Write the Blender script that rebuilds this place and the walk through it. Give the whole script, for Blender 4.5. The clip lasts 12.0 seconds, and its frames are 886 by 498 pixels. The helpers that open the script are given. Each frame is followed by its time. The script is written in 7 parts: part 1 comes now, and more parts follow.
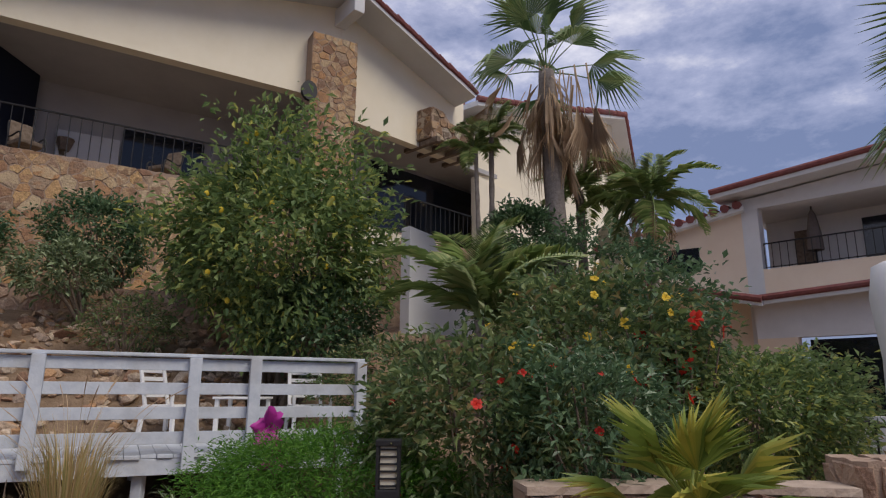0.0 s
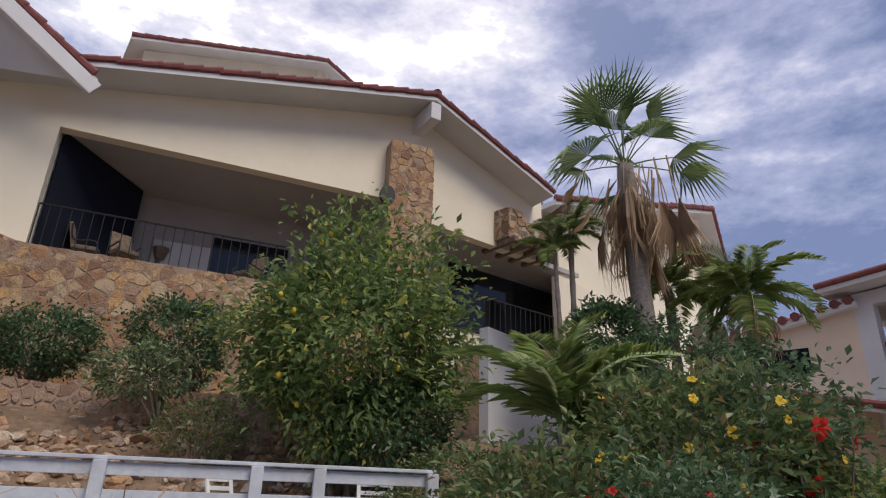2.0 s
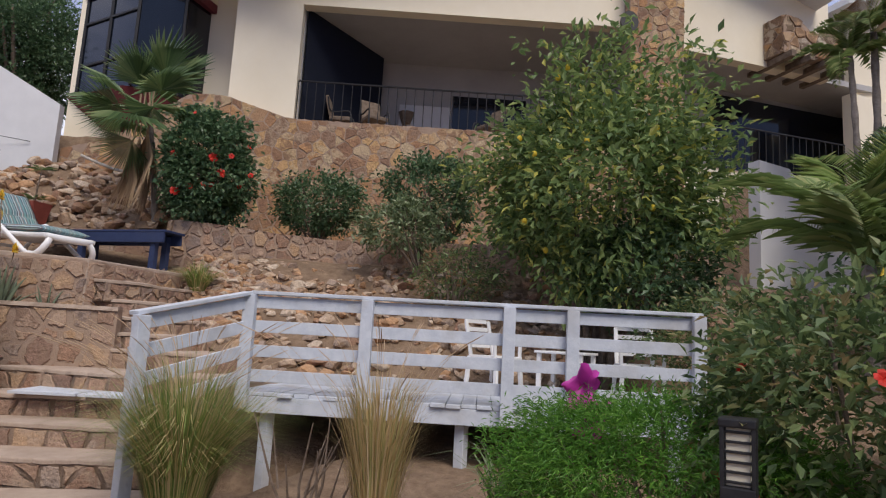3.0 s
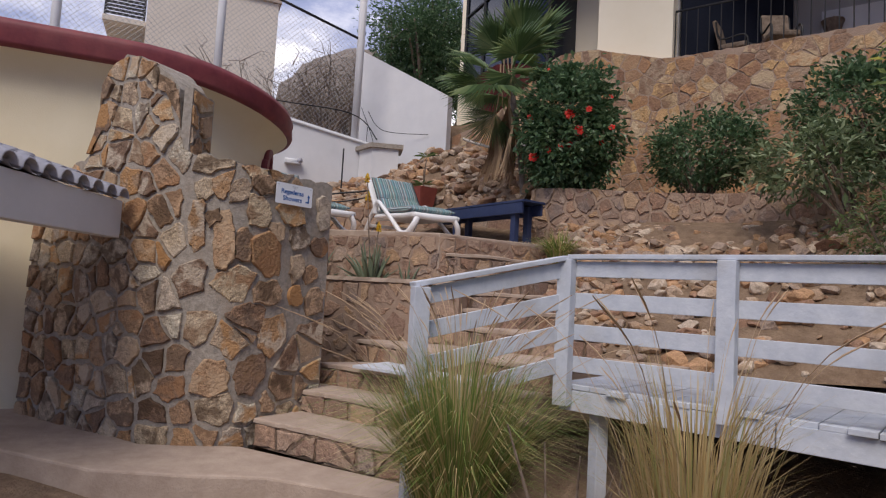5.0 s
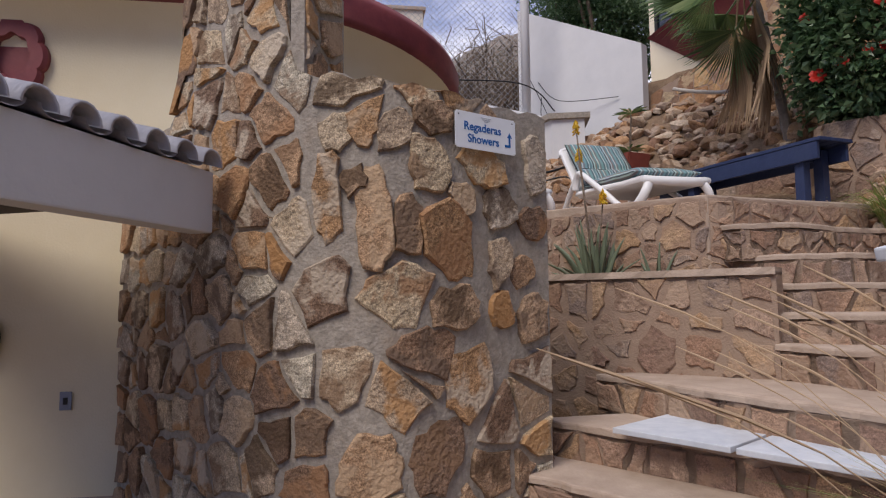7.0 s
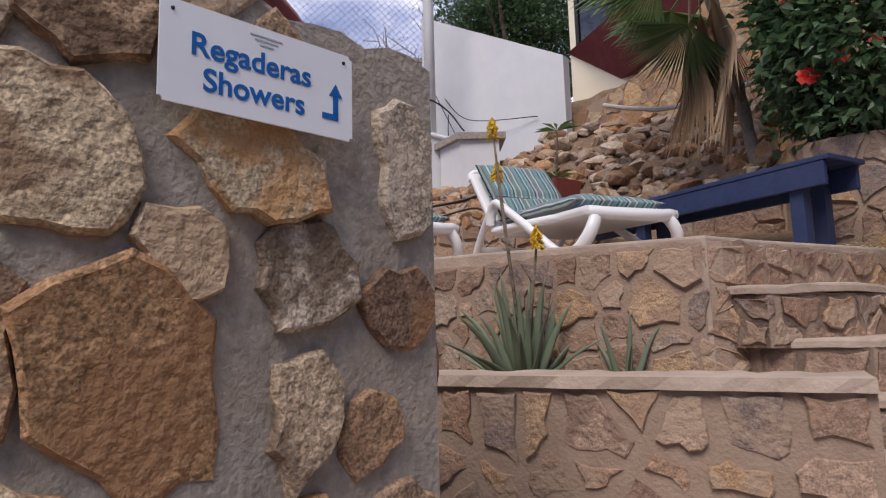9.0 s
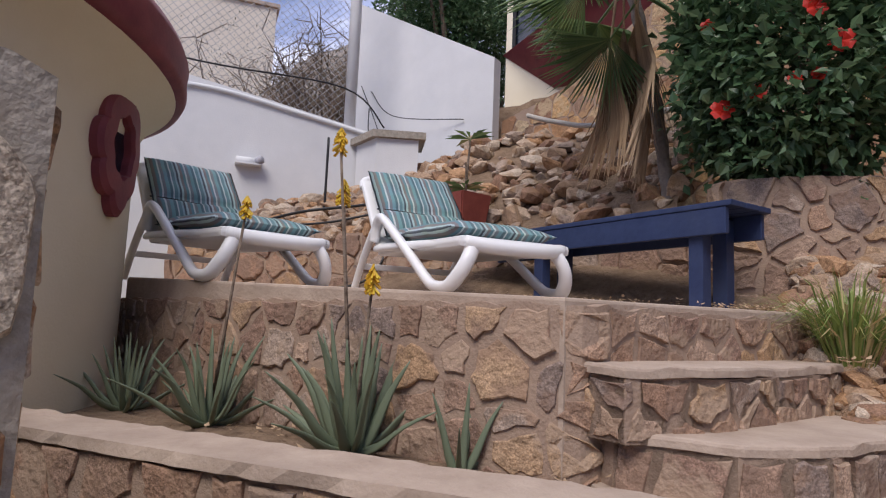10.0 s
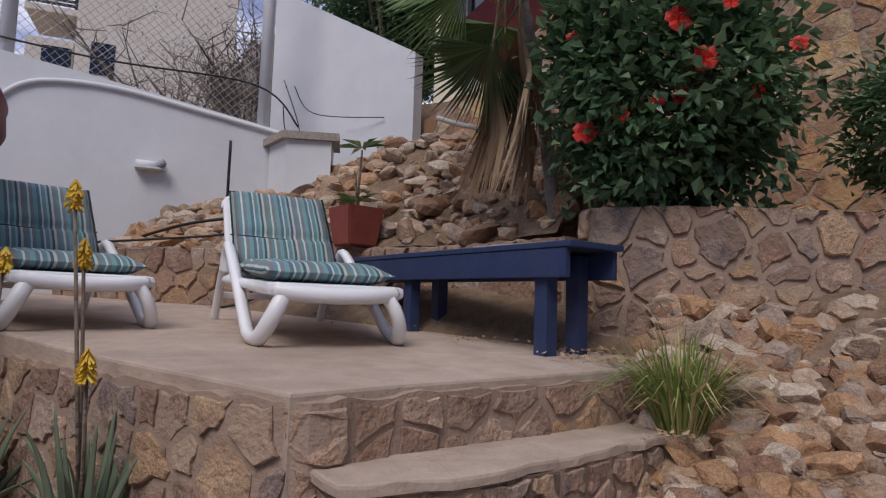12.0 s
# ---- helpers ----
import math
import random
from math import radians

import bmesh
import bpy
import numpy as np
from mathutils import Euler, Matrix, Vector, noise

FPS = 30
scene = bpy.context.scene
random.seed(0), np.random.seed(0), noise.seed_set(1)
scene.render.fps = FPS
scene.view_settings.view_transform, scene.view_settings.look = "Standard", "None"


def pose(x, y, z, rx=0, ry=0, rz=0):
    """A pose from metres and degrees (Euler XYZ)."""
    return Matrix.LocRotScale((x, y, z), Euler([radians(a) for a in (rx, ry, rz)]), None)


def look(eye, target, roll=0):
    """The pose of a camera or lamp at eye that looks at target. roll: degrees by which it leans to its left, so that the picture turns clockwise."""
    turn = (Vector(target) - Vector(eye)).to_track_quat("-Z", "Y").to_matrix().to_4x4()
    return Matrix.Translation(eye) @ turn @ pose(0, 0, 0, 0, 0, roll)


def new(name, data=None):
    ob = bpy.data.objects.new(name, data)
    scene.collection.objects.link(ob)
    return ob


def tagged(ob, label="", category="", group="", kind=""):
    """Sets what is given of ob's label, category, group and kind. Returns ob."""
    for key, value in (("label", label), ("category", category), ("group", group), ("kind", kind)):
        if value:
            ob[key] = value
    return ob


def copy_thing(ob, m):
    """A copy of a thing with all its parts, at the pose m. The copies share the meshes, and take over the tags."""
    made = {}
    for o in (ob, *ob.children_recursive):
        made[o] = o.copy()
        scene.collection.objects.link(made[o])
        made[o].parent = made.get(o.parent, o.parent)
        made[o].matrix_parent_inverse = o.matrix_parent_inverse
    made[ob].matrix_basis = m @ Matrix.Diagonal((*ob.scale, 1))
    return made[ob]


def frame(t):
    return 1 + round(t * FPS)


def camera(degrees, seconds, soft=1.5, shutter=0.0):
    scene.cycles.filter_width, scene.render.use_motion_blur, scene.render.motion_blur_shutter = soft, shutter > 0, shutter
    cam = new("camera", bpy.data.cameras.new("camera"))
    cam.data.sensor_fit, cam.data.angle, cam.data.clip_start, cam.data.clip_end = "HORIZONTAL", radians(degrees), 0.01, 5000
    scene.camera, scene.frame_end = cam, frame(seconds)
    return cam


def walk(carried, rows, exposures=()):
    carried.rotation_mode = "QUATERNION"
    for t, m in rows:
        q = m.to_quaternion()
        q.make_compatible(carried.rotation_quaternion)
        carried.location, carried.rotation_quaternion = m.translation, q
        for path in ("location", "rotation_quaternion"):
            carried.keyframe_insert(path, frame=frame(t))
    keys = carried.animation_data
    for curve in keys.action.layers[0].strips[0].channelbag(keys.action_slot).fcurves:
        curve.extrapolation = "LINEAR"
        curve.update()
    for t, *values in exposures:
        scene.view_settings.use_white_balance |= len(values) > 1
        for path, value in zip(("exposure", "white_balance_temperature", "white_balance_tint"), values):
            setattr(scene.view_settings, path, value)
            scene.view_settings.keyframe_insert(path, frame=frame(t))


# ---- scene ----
cam = camera(70.1, 12.0, soft=1.2)
METRES, EYE, TILT, LEAN, TURN = 10.0, 1.5, 0.0, 0.0, 0.0
ROWS = [
    (0.0, 0.0, 0.0, 0.0, -0.08, 12.74, -0.34),
    (0.5, -0.0036, 0.0059, 0.0063, 2.63, 22.52, 0.56),
    (1.0, -0.0042, 0.0108, 0.0103, 3.0, 28.31, 1.22),
    (1.5, -0.001, 0.0196, 0.0096, 3.35, 28.63, 1.12),
    (2.0, 0.0079, 0.04, 0.0033, 7.3, 22.01, -1.61),
    (2.5, 0.0036, 0.0611, -0.0031, 17.48, 11.29, -4.07),
    (3.0, -0.0062, 0.0956, -0.0019, 29.58, 8.2, -3.15),
    (3.5, -0.0041, 0.1295, -0.0026, 48.31, 7.62, -4.37),
    (5.5, -0.129, 0.2978, 0.0017, 71.04, 4.12, -2.75),
    (6.0, -0.2016, 0.3055, -0.0024, 77.89, 4.9, -1.86),
    (6.5, -0.2762, 0.2909, -0.0036, 81.99, 4.35, 0.28),
    (8.5, -0.5117, 0.3326, 0.0166, 78.34, 7.08, 3.05),
    (9.0, -0.5455, 0.3629, 0.0338, 74.12, 7.49, 1.54),
    (9.5, -0.5592, 0.3971, 0.0466, 70.72, 6.79, -0.48),
    (10.0, -0.5805, 0.4299, 0.064, 68.81, 6.68, -2.31),
    (10.5, -0.5806, 0.4554, 0.074, 68.86, 6.21, -2.39),
    (11.0, -0.5812, 0.4818, 0.0913, 69.86, 4.99, -2.61),
    (11.5, -0.5913, 0.5065, 0.106, 69.33, 4.75, -2.46),
    (12.0, -0.5769, 0.529, 0.1082, 67.75, 4.79, -1.87),
]
walk(cam, [(t, pose(0, 0, EYE, TILT, LEAN, TURN) @ pose(METRES * x, METRES * y, METRES * z, 90 + pitch, roll, yaw)) for t, x, y, z, yaw, pitch, roll in ROWS],
     [(0.0, 0.6, 6900, 10), (2.0, 0.7, 6900, 11), (2.6, 0.85, 6800, 12), (3.0, 0.93, 6750, 11), (3.6, 0.87, 6750, 12), (5.5, 0.77, 6750, 13), (6.5, 0.86, 6750, 13), (8.5, 0.72, 6700, 13), (9.0, 0.97, 6650, 13), (9.6, 1.03, 6550, 13), (10.5, 1.04, 6450, 13), (11.2, 0.6, 6400, 13), (12.0, 0.56, 6350, 13)])


# ---- world and sun ----
def build_world():
    w = bpy.data.worlds.new("sky")
    w.use_nodes = True
    nt = w.node_tree
    N, L = nt.nodes, nt.links
    bg = N["Background"]
    sky = N.new("ShaderNodeTexSky")
    sky.sky_type, sky.sun_disc = "NISHITA", False
    sky.sun_elevation, sky.sun_rotation = radians(52), radians(-15)
    tc = N.new("ShaderNodeTexCoord")
    mp = N.new("ShaderNodeMapping")
    mp.inputs["Scale"].default_value = (1.0, 1.0, 2.2)
    L.new(tc.outputs["Generated"], mp.inputs["Vector"])
    n1 = N.new("ShaderNodeTexNoise")
    n1.inputs["Scale"].default_value, n1.inputs["Detail"].default_value, n1.inputs["Roughness"].default_value = 4.2, 10, 0.62
    L.new(mp.outputs["Vector"], n1.inputs["Vector"])
    n2 = N.new("ShaderNodeTexNoise")
    n2.inputs["Scale"].default_value, n2.inputs["Detail"].default_value = 1.6, 4
    L.new(mp.outputs["Vector"], n2.inputs["Vector"])
    # brighter cloud towards the hidden sun
    dot = N.new("ShaderNodeVectorMath")
    dot.operation = "DOT_PRODUCT"
    dot.inputs[1].default_value = Vector((-0.56, 0.1, 0.78)).normalized()
    L.new(tc.outputs["Generated"], dot.inputs[0])
    glow = N.new("ShaderNodeMapRange")
    glow.inputs["From Min"].default_value, glow.inputs["From Max"].default_value = -0.2, 0.95
    glow.inputs["To Min"].default_value, glow.inputs["To Max"].default_value = -0.25, 0.10
    L.new(dot.outputs["Value"], glow.inputs["Value"])
    a1 = N.new("ShaderNodeMath")
    a1.operation = "ADD"
    L.new(n1.outputs["Fac"], a1.inputs[0])
    L.new(glow.outputs["Result"], a1.inputs[1])
    a2 = N.new("ShaderNodeMath")
    a2.operation = "MULTIPLY_ADD"
    a2.inputs[1].default_value = 0.35
    L.new(n2.outputs["Fac"], a2.inputs[0])
    L.new(a1.outputs["Value"], a2.inputs[2])
    ramp = N.new("ShaderNodeValToRGB")
    e = ramp.color_ramp.elements
    e[0].position, e[0].color = 0.50, (0.105, 0.14, 0.27, 1)
    e[1].position, e[1].color = 0.93, (1.5, 1.45, 1.42, 1)
    m = e.new(0.64)
    m.color = (0.24, 0.27, 0.42, 1)
    m = e.new(0.78)
    m.color = (0.52, 0.53, 0.63, 1)
    L.new(a2.outputs["Value"], ramp.inputs["Fac"])
    mul = N.new("ShaderNodeMix")
    mul.data_type = "RGBA"
    mul.inputs["Factor"].default_value = 0.9
    sc = N.new("ShaderNodeVectorMath")
    sc.operation = "SCALE"
    sc.inputs["Scale"].default_value = 0.1
    L.new(sky.outputs["Color"], sc.inputs[0])
    L.new(sc.outputs["Vector"], mul.inputs["A"])
    L.new(ramp.outputs["Color"], mul.inputs["B"])
    L.new(mul.outputs["Result"], bg.inputs["Color"])
    bg.inputs["Strength"].default_value = 1.0
    scene.world = w


build_world()
sun = new("sun", bpy.data.lights.new("sun", "SUN"))
sun.data.energy, sun.data.angle, sun.data.color = 1.4, radians(30), (1.0, 0.95, 0.88)
sun.matrix_world = look((0, 0, 0), (-0.57, 0.48, -0.88))


# ---- materials ----
def mat(name, c1, c2=None, rough=0.8, scale=6.0, bump=0.2, bscale=40.0, detail=6, metal=0.0, stain=None, spec=0.35, bdist=0.01, sstr=0.5):
    """A two-scale noise material: colours c1 to c2, optional stain colour at large scale."""
    m = bpy.data.materials.new(name)
    m.use_nodes = True
    N, L = m.node_tree.nodes, m.node_tree.links
    b = N["Principled BSDF"]
    b.inputs["Roughness"].default_value, b.inputs["Metallic"].default_value = rough, metal
    b.inputs["Specular IOR Level"].default_value = spec
    tc = N.new("ShaderNodeTexCoord")
    n = N.new("ShaderNodeTexNoise")
    n.inputs["Scale"].default_value, n.inputs["Detail"].default_value, n.inputs["Roughness"].default_value = scale, detail, 0.65
    L.new(tc.outputs["Object"], n.inputs["Vector"])
    r = N.new("ShaderNodeValToRGB")
    r.color_ramp.elements[0].position, r.color_ramp.elements[1].position = 0.3, 0.72
    r.color_ramp.elements[0].color = (*c1, 1)
    r.color_ramp.elements[1].color = (*(c2 or c1), 1)
    L.new(n.outputs["Fac"], r.inputs["Fac"])
    col = r.outputs["Color"]
    if stain:
        n3 = N.new("ShaderNodeTexNoise")
        n3.inputs["Scale"].default_value, n3.inputs["Detail"].default_value = scale * 0.22, 8
        L.new(tc.outputs["Object"], n3.inputs["Vector"])
        mr = N.new("ShaderNodeMapRange")
        mr.inputs["From Min"].default_value, mr.inputs["From Max"].default_value = 0.5, 0.75
        mr.inputs["To Max"].default_value = sstr
        L.new(n3.outputs["Fac"], mr.inputs["Value"])
        mx = N.new("ShaderNodeMix")
        mx.data_type = "RGBA"
        mx.inputs["B"].default_value = (*stain, 1)
        L.new(mr.outputs["Result"], mx.inputs["Factor"])
        L.new(col, mx.inputs["A"])
        col = mx.outputs["Result"]
    L.new(col, b.inputs["Base Color"])
    if bump:
        n2 = N.new("ShaderNodeTexNoise")
        n2.inputs["Scale"].default_value, n2.inputs["Detail"].default_value = bscale, 6
        L.new(tc.outputs["Object"], n2.inputs["Vector"])
        bp = N.new("ShaderNodeBump")
        bp.inputs["Strength"].default_value, bp.inputs["Distance"].default_value = bump, bdist
        L.new(n2.outputs["Fac"], bp.inputs["Height"])
        L.new(bp.outputs["Normal"], b.inputs["Normal"])
    return m


def varied(name, colours, rough=0.9, grain=18.0, bump=0.6, bscale=45.0, dark=0.42, spots=True, speck=0.5, blotch=None):
    """Pieces that differ one from another: the colour is picked by the piece, then broken up by grain and dark patches."""
    m = bpy.data.materials.new(name)
    m.use_nodes = True
    N, L = m.node_tree.nodes, m.node_tree.links
    b = N["Principled BSDF"]
    b.inputs["Roughness"].default_value = rough
    b.inputs["Specular IOR Level"].default_value = 0.3
    oi, ge, tc = N.new("ShaderNodeObjectInfo"), N.new("ShaderNodeNewGeometry"), N.new("ShaderNodeTexCoord")
    ad = N.new("ShaderNodeMath")
    ad.operation = "ADD"
    L.new(oi.outputs["Random"], ad.inputs[0])
    L.new(ge.outputs["Random Per Island"], ad.inputs[1])
    fr = N.new("ShaderNodeMath")
    fr.operation = "FRACT"
    L.new(ad.outputs["Value"], fr.inputs[0])
    r = N.new("ShaderNodeValToRGB")
    r.color_ramp.interpolation = "CONSTANT"
    els = r.color_ramp.elements
    while len(els) < len(colours):
        els.new(0.5)
    for i, c in enumerate(colours):
        els[i].position = i / len(colours)
        els[i].color = (*c, 1)
    L.new(fr.outputs["Value"], r.inputs["Fac"])
    n = N.new("ShaderNodeTexNoise")
    n.inputs["Scale"].default_value, n.inputs["Detail"].default_value, n.inputs["Roughness"].default_value = grain, 8, 0.75
    L.new(tc.outputs["Object"], n.inputs["Vector"])
    mr = N.new("ShaderNodeMapRange")
    mr.inputs["From Min"].default_value, mr.inputs["From Max"].default_value = 0.3, 0.7
    mr.inputs["To Min"].default_value, mr.inputs["To Max"].default_value = dark, 1.4
    L.new(n.outputs["Fac"], mr.inputs["Value"])
    ns = N.new("ShaderNodeTexNoise")
    ns.inputs["Scale"].default_value, ns.inputs["Detail"].default_value = 130, 3
    L.new(tc.outputs["Object"], ns.inputs["Vector"])
    ms = N.new("ShaderNodeMapRange")
    ms.inputs["From Min"].default_value, ms.inputs["From Max"].default_value = 0.36, 0.62
    ms.inputs["To Min"].default_value, ms.inputs["To Max"].default_value = speck, 1.12
    L.new(ns.outputs["Fac"], ms.inputs["Value"])
    mm = N.new("ShaderNodeMath")
    mm.operation = "MULTIPLY"
    L.new(mr.outputs["Result"], mm.inputs[0])
    L.new(ms.outputs["Result"], mm.inputs[1])
    hs = N.new("ShaderNodeVectorMath")
    hs.operation = "SCALE"
    L.new(r.outputs["Color"], hs.inputs[0])
    L.new(mm.outputs["Value"], hs.inputs["Scale"])
    col = hs.outputs["Vector"]
    if blotch:
        m7 = N.new("ShaderNodeMath")
        m7.operation, m7.inputs[1].default_value = "MULTIPLY", 7.31
        L.new(fr.outputs["Value"], m7.inputs[0])
        f7 = N.new("ShaderNodeMath")
        f7.operation = "FRACT"
        L.new(m7.outputs["Value"], f7.inputs[0])
        rb = N.new("ShaderNodeValToRGB")
        rb.color_ramp.interpolation = "CONSTANT"
        while len(rb.color_ramp.elements) < len(blotch):
            rb.color_ramp.elements.new(0.5)
        for i, c in enumerate(blotch):
            rb.color_ramp.elements[i].position, rb.color_ramp.elements[i].color = i / len(blotch), (*c, 1)
        L.new(f7.outputs["Value"], rb.inputs["Fac"])
        nb = N.new("ShaderNodeTexNoise")
        nb.inputs["Scale"].default_value, nb.inputs["Detail"].default_value, nb.inputs["Roughness"].default_value, nb.inputs["Distortion"].default_value = 5.5, 5, 0.55, 0.4
        L.new(tc.outputs["Object"], nb.inputs["Vector"])
        mb = N.new("ShaderNodeMapRange")
        mb.inputs["From Min"].default_value, mb.inputs["From Max"].default_value = 0.46, 0.55
        mb.inputs["To Max"].default_value = 0.78
        L.new(nb.outputs["Fac"], mb.inputs["Value"])
        xb = N.new("ShaderNodeMix")
        xb.data_type = "RGBA"
        L.new(mb.outputs["Result"], xb.inputs["Factor"])
        L.new(col, xb.inputs["A"])
        L.new(rb.outputs["Color"], xb.inputs["B"])
        col = xb.outputs["Result"]
    if spots:
        n3 = N.new("ShaderNodeTexNoise")
        n3.inputs["Scale"].default_value, n3.inputs["Detail"].default_value = grain * 0.3, 5
        L.new(tc.outputs["Object"], n3.inputs["Vector"])
        m3 = N.new("ShaderNodeMapRange")
        m3.inputs["From Min"].default_value, m3.inputs["From Max"].default_value = 0.52, 0.68
        m3.inputs["To Max"].default_value = 0.7
        L.new(n3.outputs["Fac"], m3.inputs["Value"])
        mx = N.new("ShaderNodeMix")
        mx.data_type = "RGBA"
        mx.inputs["B"].default_value = (0.30, 0.17, 0.075, 1)
        L.new(m3.outputs["Result"], mx.inputs["Factor"])
        L.new(col, mx.inputs["A"])
        col = mx.outputs["Result"]
    L.new(col, b.inputs["Base Color"])
    n2 = N.new("ShaderNodeTexNoise")
    n2.inputs["Scale"].default_value, n2.inputs["Detail"].default_value = bscale, 7
    L.new(tc.outputs["Object"], n2.inputs["Vector"])
    bp = N.new("ShaderNodeBump")
    bp.inputs["Strength"].default_value, bp.inputs["Distance"].default_value = bump, 0.02
    L.new(n2.outputs["Fac"], bp.inputs["Height"])
    L.new(bp.outputs["Normal"], b.inputs["Normal"])
    return m


def leaf_mat(name, colours, rough=0.45, trans=0.25):
    m = bpy.data.materials.new(name)
    m.use_nodes = True
    N, L = m.node_tree.nodes, m.node_tree.links
    b = N["Principled BSDF"]
    b.inputs["Roughness"].default_value, b.inputs["Specular IOR Level"].default_value = rough, 0.4
    ge = N.new("ShaderNodeNewGeometry")
    r = N.new("ShaderNodeValToRGB")
    els = r.color_ramp.elements
    while len(els) < len(colours):
        els.new(0.5)
    for i, (p, c) in enumerate(colours):
        els[i].position, els[i].color = p, (*c, 1)
    L.new(ge.outputs["Random Per Island"], r.inputs["Fac"])
    L.new(r.outputs["Color"], b.inputs["Base Color"])
    t = N.new("ShaderNodeBsdfTranslucent")
    L.new(r.outputs["Color"], t.inputs["Color"])
    mx = N.new("ShaderNodeMixShader")
    mx.inputs["Fac"].default_value = trans
    L.new(b.outputs["BSDF"], mx.inputs[1])
    L.new(t.outputs["BSDF"], mx.inputs[2])
    L.new(mx.outputs["Shader"], N["Material Output"].inputs["Surface"])
    return m


CREAM = mat("cream_stucco", (0.80, 0.715, 0.56), (0.85, 0.77, 0.62), 0.9, 1.5, 0.25, 60, stain=(0.72, 0.63, 0.48))
YELLOW = mat("yellow_stucco", (0.77, 0.67, 0.47), (0.82, 0.73, 0.54), 0.9, 1.5, 0.2, 60, stain=(0.62, 0.5, 0.32))
WHITE = mat("white_plaster", (0.60, 0.60, 0.61), (0.70, 0.695, 0.70), 0.85, 1.2, 0.2, 50, stain=(0.6, 0.57, 0.54))
PEACH = mat("peach_stucco", (0.74, 0.59, 0.45), (0.79, 0.65, 0.51), 0.9, 1.5, 0.15, 60)
MAROON = mat("maroon_paint", (0.15, 0.028, 0.038), (0.24, 0.05, 0.055), 0.55, 5, 0.2, 30, stain=(0.33, 0.12, 0.1))
PAINTW = mat("worn_white_paint", (0.478, 0.515, 0.580), (0.626, 0.653, 0.699), 0.6, 9, 0.35, 30, stain=(0.386, 0.368, 0.350), sstr=0.75)
MORTAR = mat("grey_mortar", (0.235, 0.205, 0.172), (0.43, 0.378, 0.32), 0.95, 26, 0.8, 60, stain=(0.33, 0.25, 0.18))
MORTAR_TAN = mat("tan_mortar", (0.299, 0.207, 0.154), (0.387, 0.282, 0.211), 0.95, 9, 0.7, 70, stain=(0.317, 0.238, 0.176))
CONCRETE = mat("pinkish_concrete", (0.363, 0.275, 0.215), (0.495, 0.391, 0.314), 0.9, 5, 0.6, 45, stain=(0.275, 0.204, 0.154))
SOIL = mat("dry_soil", (0.15, 0.095, 0.06), (0.30, 0.21, 0.14), 1.0, 7, 1.0, 35, stain=(0.11, 0.075, 0.05), bdist=0.03)
STONE = varied("field_stone", [(0.54, 0.42, 0.29), (0.40, 0.25, 0.15), (0.46, 0.29, 0.17), (0.24, 0.15, 0.10), (0.60, 0.52, 0.40), (0.44, 0.26, 0.135), (0.50, 0.41, 0.32), (0.52, 0.39, 0.27), (0.31, 0.19, 0.12), (0.58, 0.45, 0.30), (0.45, 0.30, 0.19)], bump=1.0, bscale=38, dark=0.5, speck=0.55, spots=False, blotch=[(0.10, 0.06, 0.035), (0.44, 0.23, 0.09), (0.22, 0.13, 0.075), (0.52, 0.43, 0.33), (0.34, 0.18, 0.09), (0.15, 0.10, 0.07), (0.47, 0.33, 0.21)])
STONE_PINK = varied("pink_stone", [(0.335, 0.218, 0.158), (0.428, 0.297, 0.218), (0.288, 0.181, 0.135), (0.381, 0.288, 0.228), (0.446, 0.297, 0.186), (0.269, 0.200, 0.167), (0.400, 0.256, 0.176), (0.408, 0.260, 0.153), (0.335, 0.204, 0.139)], spots=False, dark=0.62, speck=0.68, bump=1.0, bscale=30, blotch=[(0.242, 0.158, 0.116), (0.390, 0.279, 0.200), (0.335, 0.218, 0.149), (0.372, 0.269, 0.195)])
CRAZY = varied("crazy_paving", [(0.45, 0.29, 0.17), (0.33, 0.18, 0.105), (0.49, 0.34, 0.20), (0.27, 0.15, 0.095), (0.52, 0.39, 0.25), (0.44, 0.24, 0.12), (0.38, 0.27, 0.185), (0.53, 0.33, 0.16), (0.30, 0.19, 0.13)], dark=0.55, speck=0.7, bump=0.9, bscale=25, spots=False, blotch=[(0.22, 0.125, 0.08), (0.46, 0.28, 0.14), (0.36, 0.21, 0.12), (0.30, 0.17, 0.10), (0.50, 0.37, 0.23)])
ROCK = varied("broken_rock", [(0.387, 0.262, 0.174), (0.484, 0.359, 0.262), (0.310, 0.184, 0.121), (0.522, 0.416, 0.319), (0.446, 0.262, 0.145), (0.349, 0.262, 0.204)], dark=0.6, speck=0.7, bump=0.9, bscale=25)
# darker grey in place of white: shade of the balcony recesses, put into the colour
RECESS_SHADE = mat("recess_shade_grey", (0.36, 0.345, 0.345), (0.43, 0.415, 0.41), 0.9, 1.2, 0.2, 50)
TILE = mat("clay_tile", (0.17, 0.052, 0.05), (0.26, 0.095, 0.085), 0.85, 6, 0.4, 40, stain=(0.13, 0.08, 0.08))
TILE_GREY = mat("weathered_tile", (0.33, 0.33, 0.38), (0.52, 0.51, 0.55), 0.8, 7, 0.4, 40, stain=(0.22, 0.19, 0.2))
IRON = mat("black_iron", (0.012, 0.012, 0.014), (0.025, 0.024, 0.025), 0.5, 20, 0.1)
DARKGLASS = mat("dark_glass", (0.008, 0.012, 0.02), (0.012, 0.016, 0.026), 0.08, 2, 0, spec=0.6)
DARKSCREEN = mat("dark_mesh_screen", (0.008, 0.011, 0.022), (0.014, 0.017, 0.03), 0.75, 30, 0.1, spec=0.2)
